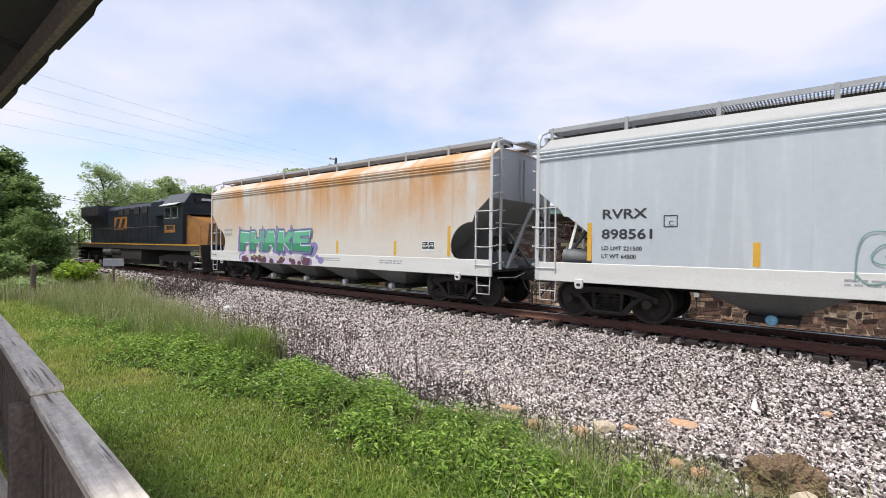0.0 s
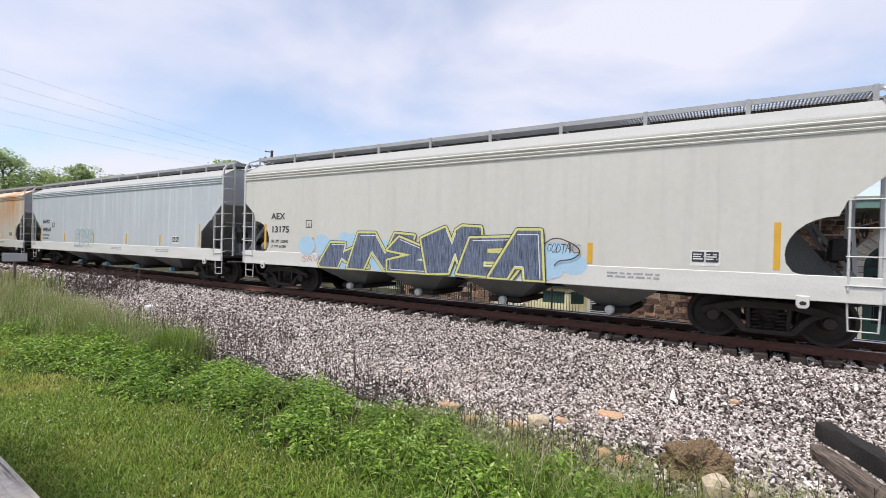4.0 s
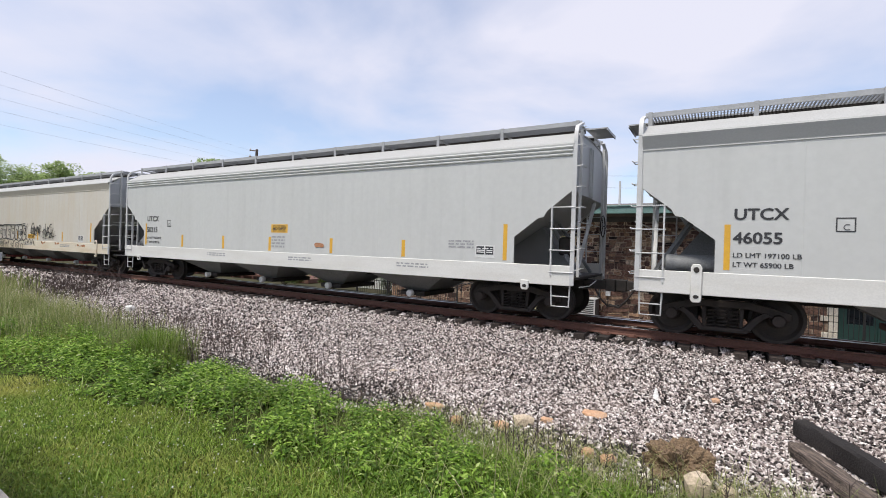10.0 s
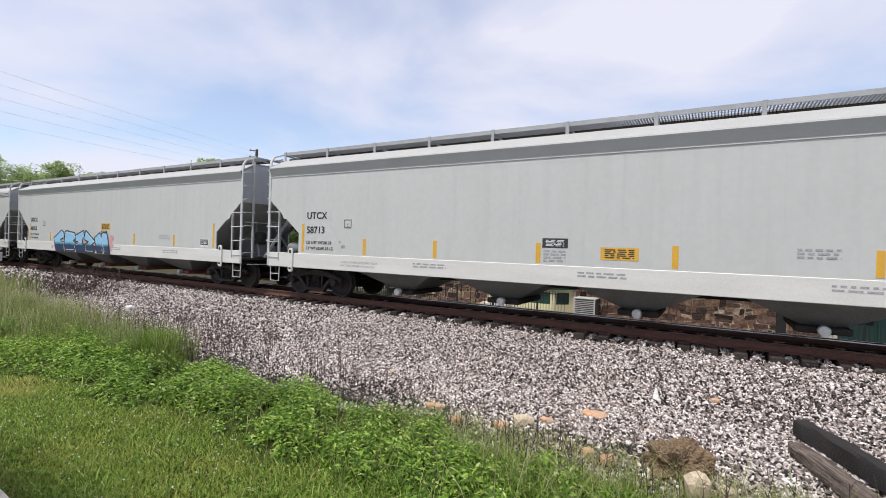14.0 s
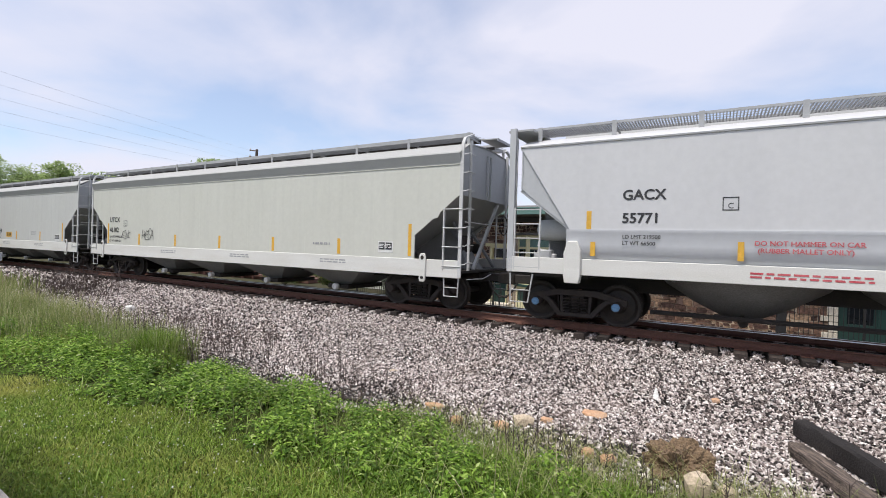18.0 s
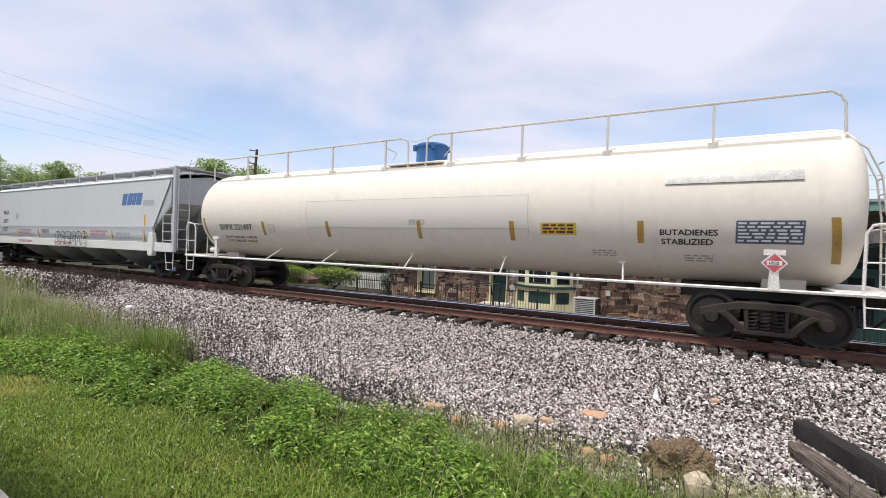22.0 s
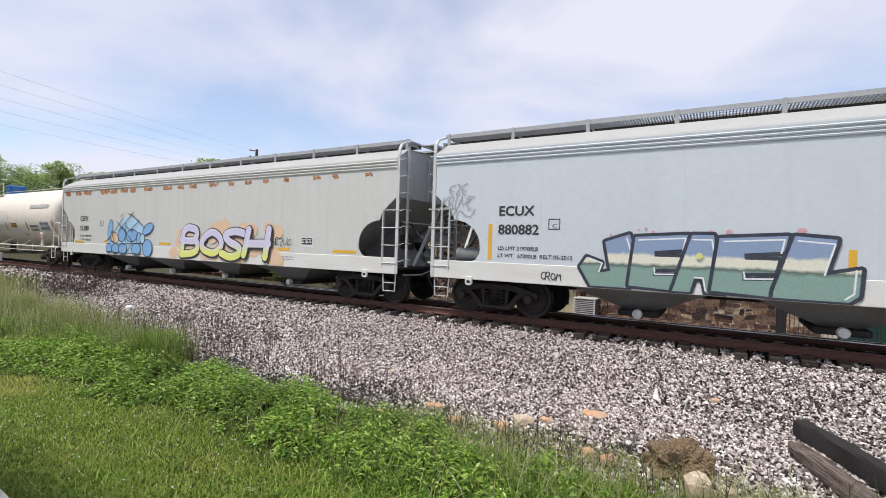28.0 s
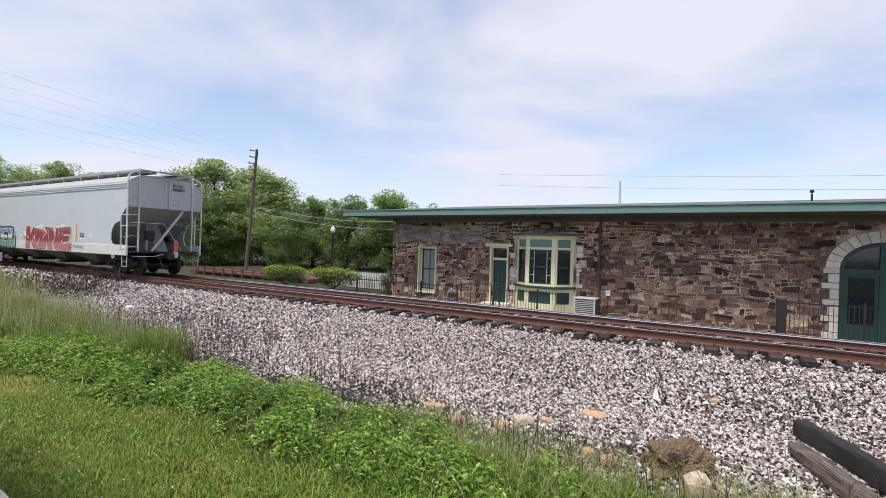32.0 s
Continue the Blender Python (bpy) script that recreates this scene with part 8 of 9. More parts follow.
        run_a = Shape().tube([(-9.55, y, 3.85), (-9.55, y, 4.3), (-9.46, y, 4.5), (-9.3, y, 4.61), (-0.98, y, 4.66), (-0.8, y, 4.6), (-0.76, y, 4.45), (-0.75, y, 3.8)], 0.026, 6)
        run_b = Shape().tube([(-0.15, y, 3.8), (-0.15, y, 4.45), (-0.1, y, 4.6), (0.06, y, 4.67), (8.45, y, 4.66), (8.6, y, 4.56), (8.66, y, 4.42), (8.67, y, 3.9)], 0.026, 6)
        part("top_handrail", run_a, rail_m, car, "long top handrail")
        part("top_handrail", run_b, rail_m, car, "long top handrail")
        part("safety_chain", Shape().tube([(-0.85, y, 4.62), (-0.65, y, 4.56), (-0.45, y, 4.54), (-0.25, y, 4.58), (-0.08, y, 4.62)], 0.01, 5), rail_m, car)
        for k, q in ((-7.64, 0), (-5.6, 0), (-3.6, 0), (-1.55, -1), (0.62, 1), (2.6, 0), (4.6, 0), (6.63, 0)):
            part("stanchion", Shape().box(k - 0.025, k + 0.025, y - 0.02, y + 0.02, 3.72, 4.65), rail_m, car)
            part("stanchion_foot", Shape().box(k - 0.09, k + 0.09, y - 0.06, y + 0.06, 3.76, 3.88), rail_m, car)
            if q:
                part("stanchion_brace", Shape().tube([(k, y, 4.45), (k + (0.12 if q < 0 else -0.25), y * 0.6, 4.35), (k + (-0.15 if q < 0 else -0.55), y * 0.4, 4.2)], 0.014, 5), rail_m, car)
    if not dx:
        part("top_walk", Shape().box(L0 + 0.7, L1 - 0.5, -1.0, -0.9, 3.74, 3.83), cream, car)
    for s, e in ((1, L1), (-1, L0)):
        lad = Shape()
        for y in (-0.85, -0.5):
            lad.tube([(e - s * 0.4, y, 3.86), (e - s * 0.1, y, 3.6), (e + s * 0.1, y, 3.1), (e + s * 0.18, y, 2.4), (e + s * 0.2, y, 1.1)], 0.018, 5)
        for k in range(8):
            lad.tube([(e + s * (0.19 - 0.012 * k * (k > 4)), -0.85, 1.4 + k * 0.28), (e + s * (0.19 - 0.012 * k * (k > 4)), -0.5, 1.4 + k * 0.28)], 0.012, 4)
        part("end_ladder", lad, rail_m, car, "curved ladder over the tank's end")
    part("hand_brake", Shape().lathe([(0.07, -0.22), (0.09, -0.18), (0.09, 0.18), (0.05, 0.22)], "x", 14), pipe_w, car, at=pose(-h + 0.75, -1.05, 1.28))
    return car


# ---- locomotive at the head ----
def locomotive(label, x, length):
    car = thing("locomotive", label, "locomotive", group="train")
    CARS.append((car, x))
    h = length / 2
    blue = mat("loco_navy", (0.011, 0.015, 0.023), 0.45, second=(0.022, 0.025, 0.03), scale=1.5, bump=0.02, fine=0.05)
    gold = mat("loco_gold", (0.50, 0.27, 0.03), 0.5, second=(0.4, 0.2, 0.03), scale=3, bump=0)
    dark = M["underframe"]
    orange = mat("loco_nose_gold", (0.34, 0.15, 0.035), 0.5, second=(0.16, 0.07, 0.02), scale=3, bump=0)
    glass = mat("loco_glass", (0.03, 0.035, 0.04), 0.08, bump=0)
    part("frame", Shape().box(-h + 0.4, h - 0.4, -1.5, 1.5, 1.22, 1.56), dark, car, bevel=0.02)
    part("frame_stripe", Shape().box(-h + 0.4, h - 0.6, -1.515, -1.50, 1.50, 1.57), gold, car, "yellow walkway stripe")
    part("long_hood", Shape().prism([(-0.95, 1.56), (0.95, 1.56), (0.95, 3.85), (0.8, 4.12), (-0.8, 4.12), (-0.95, 3.85)], "x", -h + 1.6, h - 5.2), blue, car, "dark blue long hood", smooth=0)
    rad = Shape().loft([[(xx, -1.5, 3.55), (xx, 1.5, 3.55), (xx, 1.5, 4.25), (xx, -1.5, 4.25)] for xx in (-h + 1.2, -h + 5.6)])
    rad.loft([[(xx, -0.95, 3.0), (xx, 0.95, 3.0), (xx, 1.5, 3.55), (xx, -1.5, 3.55)] for xx in (-h + 1.2, -h + 5.6)])
    part("radiator_wing", rad, blue, car, "flared radiator housing", smooth=0)
    for i in range(9):
        part("grille", Shape().box(-h + 1.5 + i * 0.45, -h + 1.85 + i * 0.45, -1.512, -1.5, 3.62, 4.15), dark, car)
    for i in range(12):
        part("hood_door", Shape().box(-h + 6.3 + i * 0.72, -h + 6.95 + i * 0.72, -0.975, -0.95, 1.75, 3.4), blue, car, bevel=0.008)
    for i, a in enumerate((8.2, 9.4, 11.2, 12.6)):
        part("hood_vent", Shape().box(-h + a, -h + a + 0.9, -1.0, -0.95, 3.45, 3.9), dark, car)
    part("exhaust", Shape().box(-h + 8.6, -h + 10.6, -0.4, 0.4, 4.12, 4.3), dark, car, bevel=0.03)
    part("dynamic_brake", Shape().prism([(-1.3, 3.2), (1.3, 3.2), (1.3, 4.0), (0.9, 4.2), (-0.9, 4.2), (-1.3, 4.0)], "x", h - 7.6, h - 5.2), blue, car, smooth=0)
    part("cab", Shape().prism([(-1.5, 1.56), (1.5, 1.56), (1.5, 3.7), (1.15, 4.25), (-1.15, 4.25), (-1.5, 3.7)], "x", h - 5.2, h - 2.6), blue, car, "dark blue cab", smooth=0)
    part("cab_roof", Shape().prism([(-1.52, 3.75), (-1.17, 4.3), (1.17, 4.3), (1.52, 3.75), (1.48, 3.73), (1.13, 4.26), (-1.13, 4.26), (-1.48, 3.73)], "x", h - 5.3, h - 2.4), mat("loco_roof", (0.10, 0.105, 0.11), 0.5, bump=0.02, fine=0.06), car, smooth=0)
    part("sun_visor", Shape().prism([(-1.78, 3.62), (-1.5, 3.76), (-1.5, 3.79), (-1.79, 3.65)], "x", h - 5.0, h - 2.9), M["ladder"], car, "pale window visor")
    for a in (-4.9, -3.95):
        wn_ = part("cab_window", Shape().box(h + a, h + a + 0.75, -1.52, -1.49, 2.95, 3.6), M["grating"], car)
        part("pane", Shape().box(h + a + 0.05, h + a + 0.70, -1.528, -1.518, 3.0, 3.55), glass, wn_)
    part("windshield", Shape().box(h - 2.6, h - 2.56, -1.2, 1.2, 3.2, 3.75), glass, car)
    part("number_board", Shape().box(h - 2.6, h - 2.5, -0.9, 0.9, 3.85, 4.1), dark, car)
    part("number_bar", Shape().box(h - 2.5, h - 2.49, -0.6, 0.6, 3.92, 4.04), M["white_sign"], car)
    nose = Shape().loft([[(h - 2.6, -1.3, 1.56), (h - 2.6, 1.3, 1.56), (h - 2.6, 1.3, 3.15), (h - 2.6, -1.3, 3.15)], [(h - 1.1, -0.9, 1.56), (h - 1.1, 0.9, 1.56), (h - 1.1, 0.8, 2.7), (h - 1.1, -0.8, 2.7)]])
    part("nose", nose, orange, car, "gold-brown short nose", smooth=0)
    part("nose_top", Shape().box(h - 2.6, h - 2.2, -1.32, 1.32, 3.15, 3.2), blue, car)
    # emblem as plain yellow shapes
    part("emblem", Shape().box(-h + 7.3, -h + 9.9, -1.0, -0.98, 2.5, 3.35), orange, car, "dull orange emblem panel")
    part("emblem", Shape().prism([(-h + 7.5, 2.62), (-h + 8.1, 2.62), (-h + 8.5, 3.22), (-h + 7.9, 3.22)], "y", -1.01, -1.0), blue, car)
    part("emblem", Shape().prism([(-h + 8.6, 2.62), (-h + 9.1, 2.62), (-h + 9.6, 3.22), (-h + 9.1, 3.22)], "y", -1.01, -1.0), blue, car)
    part("emblem", Shape().box(h - 4.9, h - 3.5, -1.525, -1.515, 2.2, 2.6), orange, car)
    part("number_mark", bars(h - 4.7, 2.25, 1.0, 0.4, 1, y=-1.53), blue, car)
    # handrails
    for y in (-1.48, 1.48):
        part("handrail", Shape().tube([(-h + 0.6, y, 2.55), (h - 5.4, y, 2.55)], 0.025, 6), dark, car)
        for i in range(13):
            part("stanchion", Shape().tube([(-h + 0.7 + i * 1.3, y, 1.56), (-h + 0.7 + i * 1.3, y, 2.55)], 0.022, 5), dark, car, key=("lst", y, i))
    for s in (-1, 1):
        part("pilot", Shape().prism([(-1.4, 0.25), (1.4, 0.25), (1.5, 1.25), (-1.5, 1.25)], "x", s * (h - 0.45), s * (h - 0.38)), dark, car, smooth=0)
        for k in range(4):
            part("step", Shape().box(min(s * (h - 1.15), s * (h - 0.45)), max(s * (h - 1.15), s * (h - 0.45)), -1.5, -1.2, 0.35 + k * 0.3, 0.38 + k * 0.3), M["ladder"], car)
        part("step_rail", Shape().tube([(s * (h - 0.5), -1.5, 0.8), (s * (h - 0.5), -1.5, 2.5), (s * (h - 1.0), -1.2, 2.5)], 0.022, 6), gold if s > 0 else dark, car)
        coupler(car, s * (h - 0.3), s)
        tr = part("truck", Shape().box(-2.2, 2.2, -1.15, 1.15, 0.55, 0.85), M["truck"], car, "three-axle locomotive truck", key="loco_bolster", bevel=0.02, at=pose(s * (h - 4.2), 0, 0))
        for y in (-1.08, 1.08):
            part("side_frame", Shape().prism([(-2.5, 0.5), (-2.5, 0.85), (-1.2, 1.0), (1.2, 1.0), (2.5, 0.85), (2.5, 0.5), (1.6, 0.62), (1.0, 0.5), (0.3, 0.62), (-0.3, 0.62), (-1.0, 0.5), (-1.6, 0.62)], "y", -0.08, 0.08), M["truck"], tr, key="loco_frame", bevel=0.015, at=pose(0, y, 0))
            for k in (-1.95, 0, 1.95):
                part("bearing_cap", Shape().box(-0.2, 0.2, -0.12, 0.12, 0.28, 0.66), M["truck"], tr, key="loco_bearing", bevel=0.04, at=pose(k, y * 1.06, 0))
        for k in (-1.95, 0, 1.95):
            w = part("wheelset", None, M["wheel"], tr, "dark steel wheels on an axle", key="wheelset", at=pose(k, 0, WHEEL_R))
            WHEELS.append((w, k))
    part("fuel_tank", Shape().prism([(-1.4, 1.2), (-1.45, 0.6), (-1.2, 0.3), (1.2, 0.3), (1.45, 0.6), (1.4, 1.2)], "x", -2.8, 2.6), dark, car, bevel=0.03)
    for i in range(2):
        part("air_tank", Shape().lathe([(0.1, -0.9), (0.27, -0.8), (0.27, 0.8), (0.1, 0.9)], "x", 16), mat("air_tank_grey", (0.16, 0.16, 0.16), 0.5) if i == 0 else M["truck"], car, at=pose(-3.8 + i * 1.9, -1.25, 1.0))
    return car


def hopper_paint(name, base, second, streak_col=(0.3, 0.3, 0.3), streak_amt=0.14, scale=0.8, amount=0.5, lo=0.4, hi=0.7):
    return mat(name, base, 0.5, second=second, scale=scale, amount=amount, lo=lo, hi=hi, stretch=(1, 1, 0.4), bump=0.008, bump_scale=9, fine=0.025,
               streak=(streak_col, (5.0, 1.0, 0.25), 0.52, 0.8, streak_amt))


GREY = hopper_paint("hopper_grey", (0.565, 0.57, 0.55), (0.52, 0.522, 0.50))
COOL = hopper_paint("hopper_cool_grey", (0.58, 0.62, 0.65), (0.53, 0.57, 0.60), (0.49, 0.52, 0.55), 0.15)
CREAM = hopper_paint("hopper_cream", (0.64, 0.625, 0.57), (0.58, 0.56, 0.50))
TAN = hopper_paint("hopper_tan_stained", (0.62, 0.59, 0.53), (0.58, 0.50, 0.38), (0.56, 0.42, 0.24), 0.3)
RUST = hopper_paint("hopper_rusty", (0.64, 0.60, 0.53), (0.60, 0.33, 0.14), (0.52, 0.22, 0.07), 0.55, scale=0.75, amount=0.8, lo=0.36, hi=0.6)


def rust_from_top(m, z0, z1):
    """Rust that bleeds down from the roof edge and thins out below."""
    n, l = m.node_tree.nodes, m.node_tree.links
    co = next(q for q in n if q.type == "TEX_COORD")
    sep = n.new("ShaderNodeSeparateXYZ")
    l.new(co.outputs["Object"], sep.inputs[0])
    fall = n.new("ShaderNodeMapRange")
    fall.inputs["From Min"].default_value, fall.inputs["From Max"].default_value, fall.inputs["To Max"].default_value = z0, z1, 1.5
    l.new(sep.outputs["Z"], fall.inputs["Value"])
    for mx in [q for q in n if q.type == "MIX"]:
        link = mx.inputs["Factor"].links[0]
        src = link.from_socket
        mul = n.new("ShaderNodeMath")
        mul.operation, mul.use_clamp = "MULTIPLY", True
        l.new(src, mul.inputs[0])
        l.new(fall.outputs[0], mul.inputs[1])
        l.new(mul.outputs[0], mx.inputs["Factor"])


rust_from_top(RUST, 1.7, 3.9)
# darker than the side paints: shade on the car ends put into the colour
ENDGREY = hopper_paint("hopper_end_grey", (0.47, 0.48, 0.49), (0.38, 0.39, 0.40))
# the side grey darkened: shade under the eave put into the colour
BANDSHADE = mat("band_shade_grey", (0.36, 0.365, 0.365), 0.5, bump=0.02, fine=0.05, scale=1.2, second=(0.31, 0.315, 0.315))
RED_GATE = (M["slope_dark"], mat("red_gate", (0.22, 0.05, 0.04), 0.6, bump=0.05), mat("grey_cap", (0.5, 0.5, 0.48), 0.5))
BLUE_GATE = (M["slope_dark"], M["underframe"], mat("blue_cap", (0.25, 0.55, 0.75), 0.5))


def tapes(tall, short):
    return [(q, 1.38, 2.22, 0.10) for q in tall] + [(q, 1.36, 1.80, 0.11) for q in short]


def train():
    # rust-stained car
    L = 15.7
    c = hopper("rust-stained cream covered hopper with green graffiti", -134.6, L, RUST, ENDGREY, "ribs", "round", top=RUST)
    h = L / 2
    reporting(c, L, [], tapes([14.3], [12.2, 9.4]), load=False, plate_x=2.6)
    part("small_print", bars(-h + 1.3, 1.95, 0.7, 0.4, 2, seed=1), M["grey_ink"], c)
    acf_square(c, -h + 13.5, 1.5)
    cloud(c, -h + 2.6, 0.95, 5.9, 0.75, 4, PAINT["purple"], 34, (0.08, 0.2))
    cloud(c, -h + 2.9, 0.92, 5.2, 0.3, 6, PAINT["lav"], 26, (0.1, 0.2), y=-1.6175)
    cloud(c, -h + 3.0, 0.92, 4.8, 0.16, 5, PAINT["plum"], 26, (0.08, 0.16), y=-1.6215)
    blocks(c, "PHAKE", [(-h + a, -h + b) for a, b in ((2.75, 3.75), (3.6, 4.75), (4.6, 5.8), (5.65, 6.9), (6.75, 8.0))], 1.38, 2.2, tones("spray_green_piece", [(0, (0.05, 0.26, 0.13)), (1.7, (0.14, 0.45, 0.27))]), [(0.13, PAINT["purple"]), (0.05, PAINT["navy"])], (0.03, PAINT["white"]), "green and purple block graffiti", y=-1.626)
    scrawl(c, [[(-h + q, 1.36), (-h + q + 0.03, 1.8), (-h + q + 0.1, 2.35)] for q in (2.62, 3.55, 4.5, 5.55, 6.55)], 0.1, PAINT["purple"], "purple sprayed stroke", soft=0)
    scrawl(c, [[(-h + 3.2 + k * 0.62, 1.22), (-h + 3.35 + k * 0.62, 1.05), (-h + 3.5 + k * 0.62, 1.22), (-h + 3.7 + k * 0.62, 1.1)] for k in range(7)], 0.03, PAINT["yellow"], "pale yellow squiggle")
    # pale blue-grey car
    L = 18.1
    h = L / 2
    c = hopper("pale blue-grey covered hopper with streaked sides", -116.4, L, STREAKY, ENDGREY, "ribs", "diagonal", gate=BLUE_GATE)
    reporting(c, L, ["RVRX", "898561"], wide=1.3, tapes=tapes([1.3, 16.65], [4.4, 7.77, 10.97, 13.81]), x0=1.57, z0=2.3, plate_x=2.83, texts=("LD LMT 221500", "LT WT 64500"))
    acf_square(c, -h + 14.95, 1.45)
    arches(c, -h + 5.75, (0.55, 0.48, 0.52, 0.5), 1.22, 1.98, 0.022, PAINT["teal"], "thin green outline graffiti", 7)
    # cream car with large blue and yellow piece
    L = 16.55
    h = L / 2
    c = hopper("pale cream covered hopper with blue and yellow graffiti", -97.8, L, CREAM, ENDGREY, "ribs", "round")
    reporting(c, L, ["AEX", "13175"], wide=1.25, tapes=tapes([1.15, 15.1], [3.4, 6.49, 9.29, 11.86]), x0=1.44, z0=2.38, plate_x=3.1, texts=("LD LMT 220000", "LT WT 66000"))
    acf_square(c, -h + 13.95, 1.4)
    cloud(c, -h + 3.0, 0.95, 8.6, 0.85, 14, PAINT["sky"], 46, (0.12, 0.3))
    blocks(c, "KNZMEA", [(-h + a, -h + b) for a, b in ((3.7, 5.7), (4.9, 7.0), (6.2, 8.2), (7.3, 9.4), (8.6, 10.2), (9.5, 10.85))], 0.93, 1.95, SHADE, [(0.15, PAINT["ink"]), (0.11, PAINT["yellow"])], (0.02, PAINT["white"]), "blue-black and yellow pointed graffiti", slant=0.3, y=-1.62, lift=(-0.3, 0.0, -0.1, 0.3, -0.05, 0.1))
    scrawl(c, [[(-h + 10.85, 1.75), (-h + 11.1, 1.92), (-h + 11.5, 1.78), (-h + 11.7, 1.6), (-h + 11.5, 1.42), (-h + 11.2, 1.4), (-h + 11.1, 1.28)]], 0.025, PAINT["ink"], "speech bubble outline")
    piece(c, "GODTAKS", -h + 10.9, 1.58, 0.75, 0.17, 15, [(0.014, PAINT["black"], 0, 0)], "small handwritten tag", jig=0.1, overlap=0.1, soft=1)
    piece(c, "SAVER", -h + 2.9, 1.05, 1.3, 0.2, 16, [(0.015, PAINT["red"], 0, 0)], "faint red tag", jig=0.15, soft=1)
    # tan-stained car with black graffiti
    L = 18.68
    h = L / 2
    c = hopper("tan-stained grey covered hopper with black graffiti", -78.87, L, TAN, ENDGREY, "band", "diagonal", band=TANBAND, gate=RED_GATE, sill=TANSILL)
    reporting(c, L, ["UTCX", "47674"], tapes([1.4, 17.04], [3.45, 5.78, 8.83, 11.42, 14.2]), x0=1.57, z0=2.29, plate_x=3.0, texts=("LD LMT 197500 LB", "LT WT 65500 LB"))
    acf_square(c, -h + 16.05, 1.36)
    sign_block(c, -h + 10.2, -h + 11.05, 1.44, 1.66, M["orange_sign"])
    sign_block(c, -h + 8.9, -h + 9.5, 1.62, 1.82, M["black_ink"], 3, "white_sign")
    spray_b = PAINT["black"]
    arches(c, -h + 6.25, (0.62, 0.55, 0.6, 0.55, 0.5, 0.55, 0.5), 1.42, 2.12, 0.042, spray_b, "black outline bubble graffiti", 5)
    arches(c, -h + 6.3, (0.75, 0.7, 0.75, 0.7, 0.7), 0.78, 1.34, 0.04, spray_b, "black outline bubble graffiti", 8, y=-1.628)
    scrawl(c, [[(-h + 6.25, 2.08), (-h + 7.5, 2.15), (-h + 8.6, 2.12), (-h + 9.9, 2.2)], [(-h + 10.0, 1.12), (-h + 10.1, 1.5), (-h + 10.3, 1.12), (-h + 10.5, 1.5), (-h + 10.7, 1.1), (-h + 10.9, 1.45), (-h + 11.08, 1.1)], [(-h + 9.95, 1.85), (-h + 10.1, 1.62), (-h + 9.75, 1.6), (-h + 10.2, 2.2)]], 0.045, spray_b, "black sprayed line", y=-1.63)
    piece(c, "GOEAR", -h + 10.6, 1.68, 1.05, 0.4, 23, [(0.042, spray_b, 0, 0)], "black sprayed tag", jig=0.2, soft=1, wave=0.3, overlap=0.34)
    piece(c, "HVACK", -h + 12.0, 1.5, 1.15, 0.5, 24, [(0.036, spray_b, 0, 0)], "black sprayed tag", overlap=0.38, jig=0.26, soft=0, wave=0.25)
    # quick spikes and flourishes through the tags
    rnd = random.Random(29)
    for x0, n, z0, z1 in ((10.6, 8, 1.62, 2.22), (12.0, 9, 1.42, 2.05), (3.75, 5, 1.4, 1.85)):
        px, stroke = x0, []
        for k in range(n):
            stroke += [(-h + px, z0 + rnd.uniform(0, 0.2)), (-h + px + rnd.uniform(0.04, 0.12), z1 - rnd.uniform(0, 0.22))]
            px += rnd.uniform(0.12, 0.2)
        scrawl(c, [stroke, [(-h + x0 - 0.05, z0 + 0.12), (-h + x0 + 0.5, z0 + 0.02), (-h + px + 0.1, z0 + 0.2)]], 0.022, spray_b, "black sprayed flourish", y=-1.634)
    piece(c, "HVOCK", -h + 3.7, 1.42, 1.25, 0.4, 25, [(0.024, spray_b, 0, 0)], "black sprayed tag", overlap=0.6, jig=0.24, soft=0, wave=0.25)
    piece(c, "SOUV", -h + 6.6, 1.05, 1.0, 0.16, 26, [(0.025, PAINT["black"], 0, 0)], "small black tag", jig=0.1, y=-1.63)
    for px, pz, sx in ((13.4, 1.2, 0.5), (15.6, 1.16, 0.9), (11.9, 1.2, 0.4), (1.0, 2.9, 0.15)):
        cloud(c, -h + px, pz, sx, 0.07, int(px), RUSTPAINT, 16, (0.012, 0.05), label="rust stain")
    # clean grey car
    L = 18.54
    h = L / 2
    c = hopper("clean light grey covered hopper with ribbed roof edge", -58.82, L, GREY, ENDGREY, "ribs", "diagonal")
    reporting(c, L, ["UTCX", "50215"], tapes([1.53, 16.96], [4.03, 6.47, 8.86, 11.51, 14.08]), x0=1.6, z0=2.31, plate_x=3.0, texts=("LD LMT 197500 LB", "LT WT 65500 LB"))
    acf_square(c, -h + 16.4, 1.42)
    sign_block(c, -h + 8.92, -h + 9.67, 1.94, 2.2, M["orange_sign"])
    part("small_print", bars(-h + 8.95, 1.45, 0.6, 0.4, 4, seed=9), M["grey_ink"], c)
    part("small_print", bars(-h + 15.45, 1.62, 0.7, 0.22, 3, seed=10), M["grey_ink"], c)
    cloud(c, -h + 10.9, 1.55, 0.3, 0.06, 3, RUSTPAINT, 8, (0.03, 0.08), label="orange stain")
    # blue block-letter graffiti car
    L = 18.65
    h = L / 2
    c = hopper("light grey covered hopper with blue lettered graffiti", -38.95, L, GREY, ENDGREY, "band", "diagonal", band=BANDSHADE, gate=RED_GATE)
    reporting(c, L, ["UTCX", "46055"], tapes([1.55, 17.13], [3.98, 6.82, 11.84, 14.69]), x0=1.64, z0=2.31, plate_x=3.1, texts=("LD LMT 197100 LB", "LT WT 65900 LB"))
    acf_square(c, -h + 16.55, 1.38)
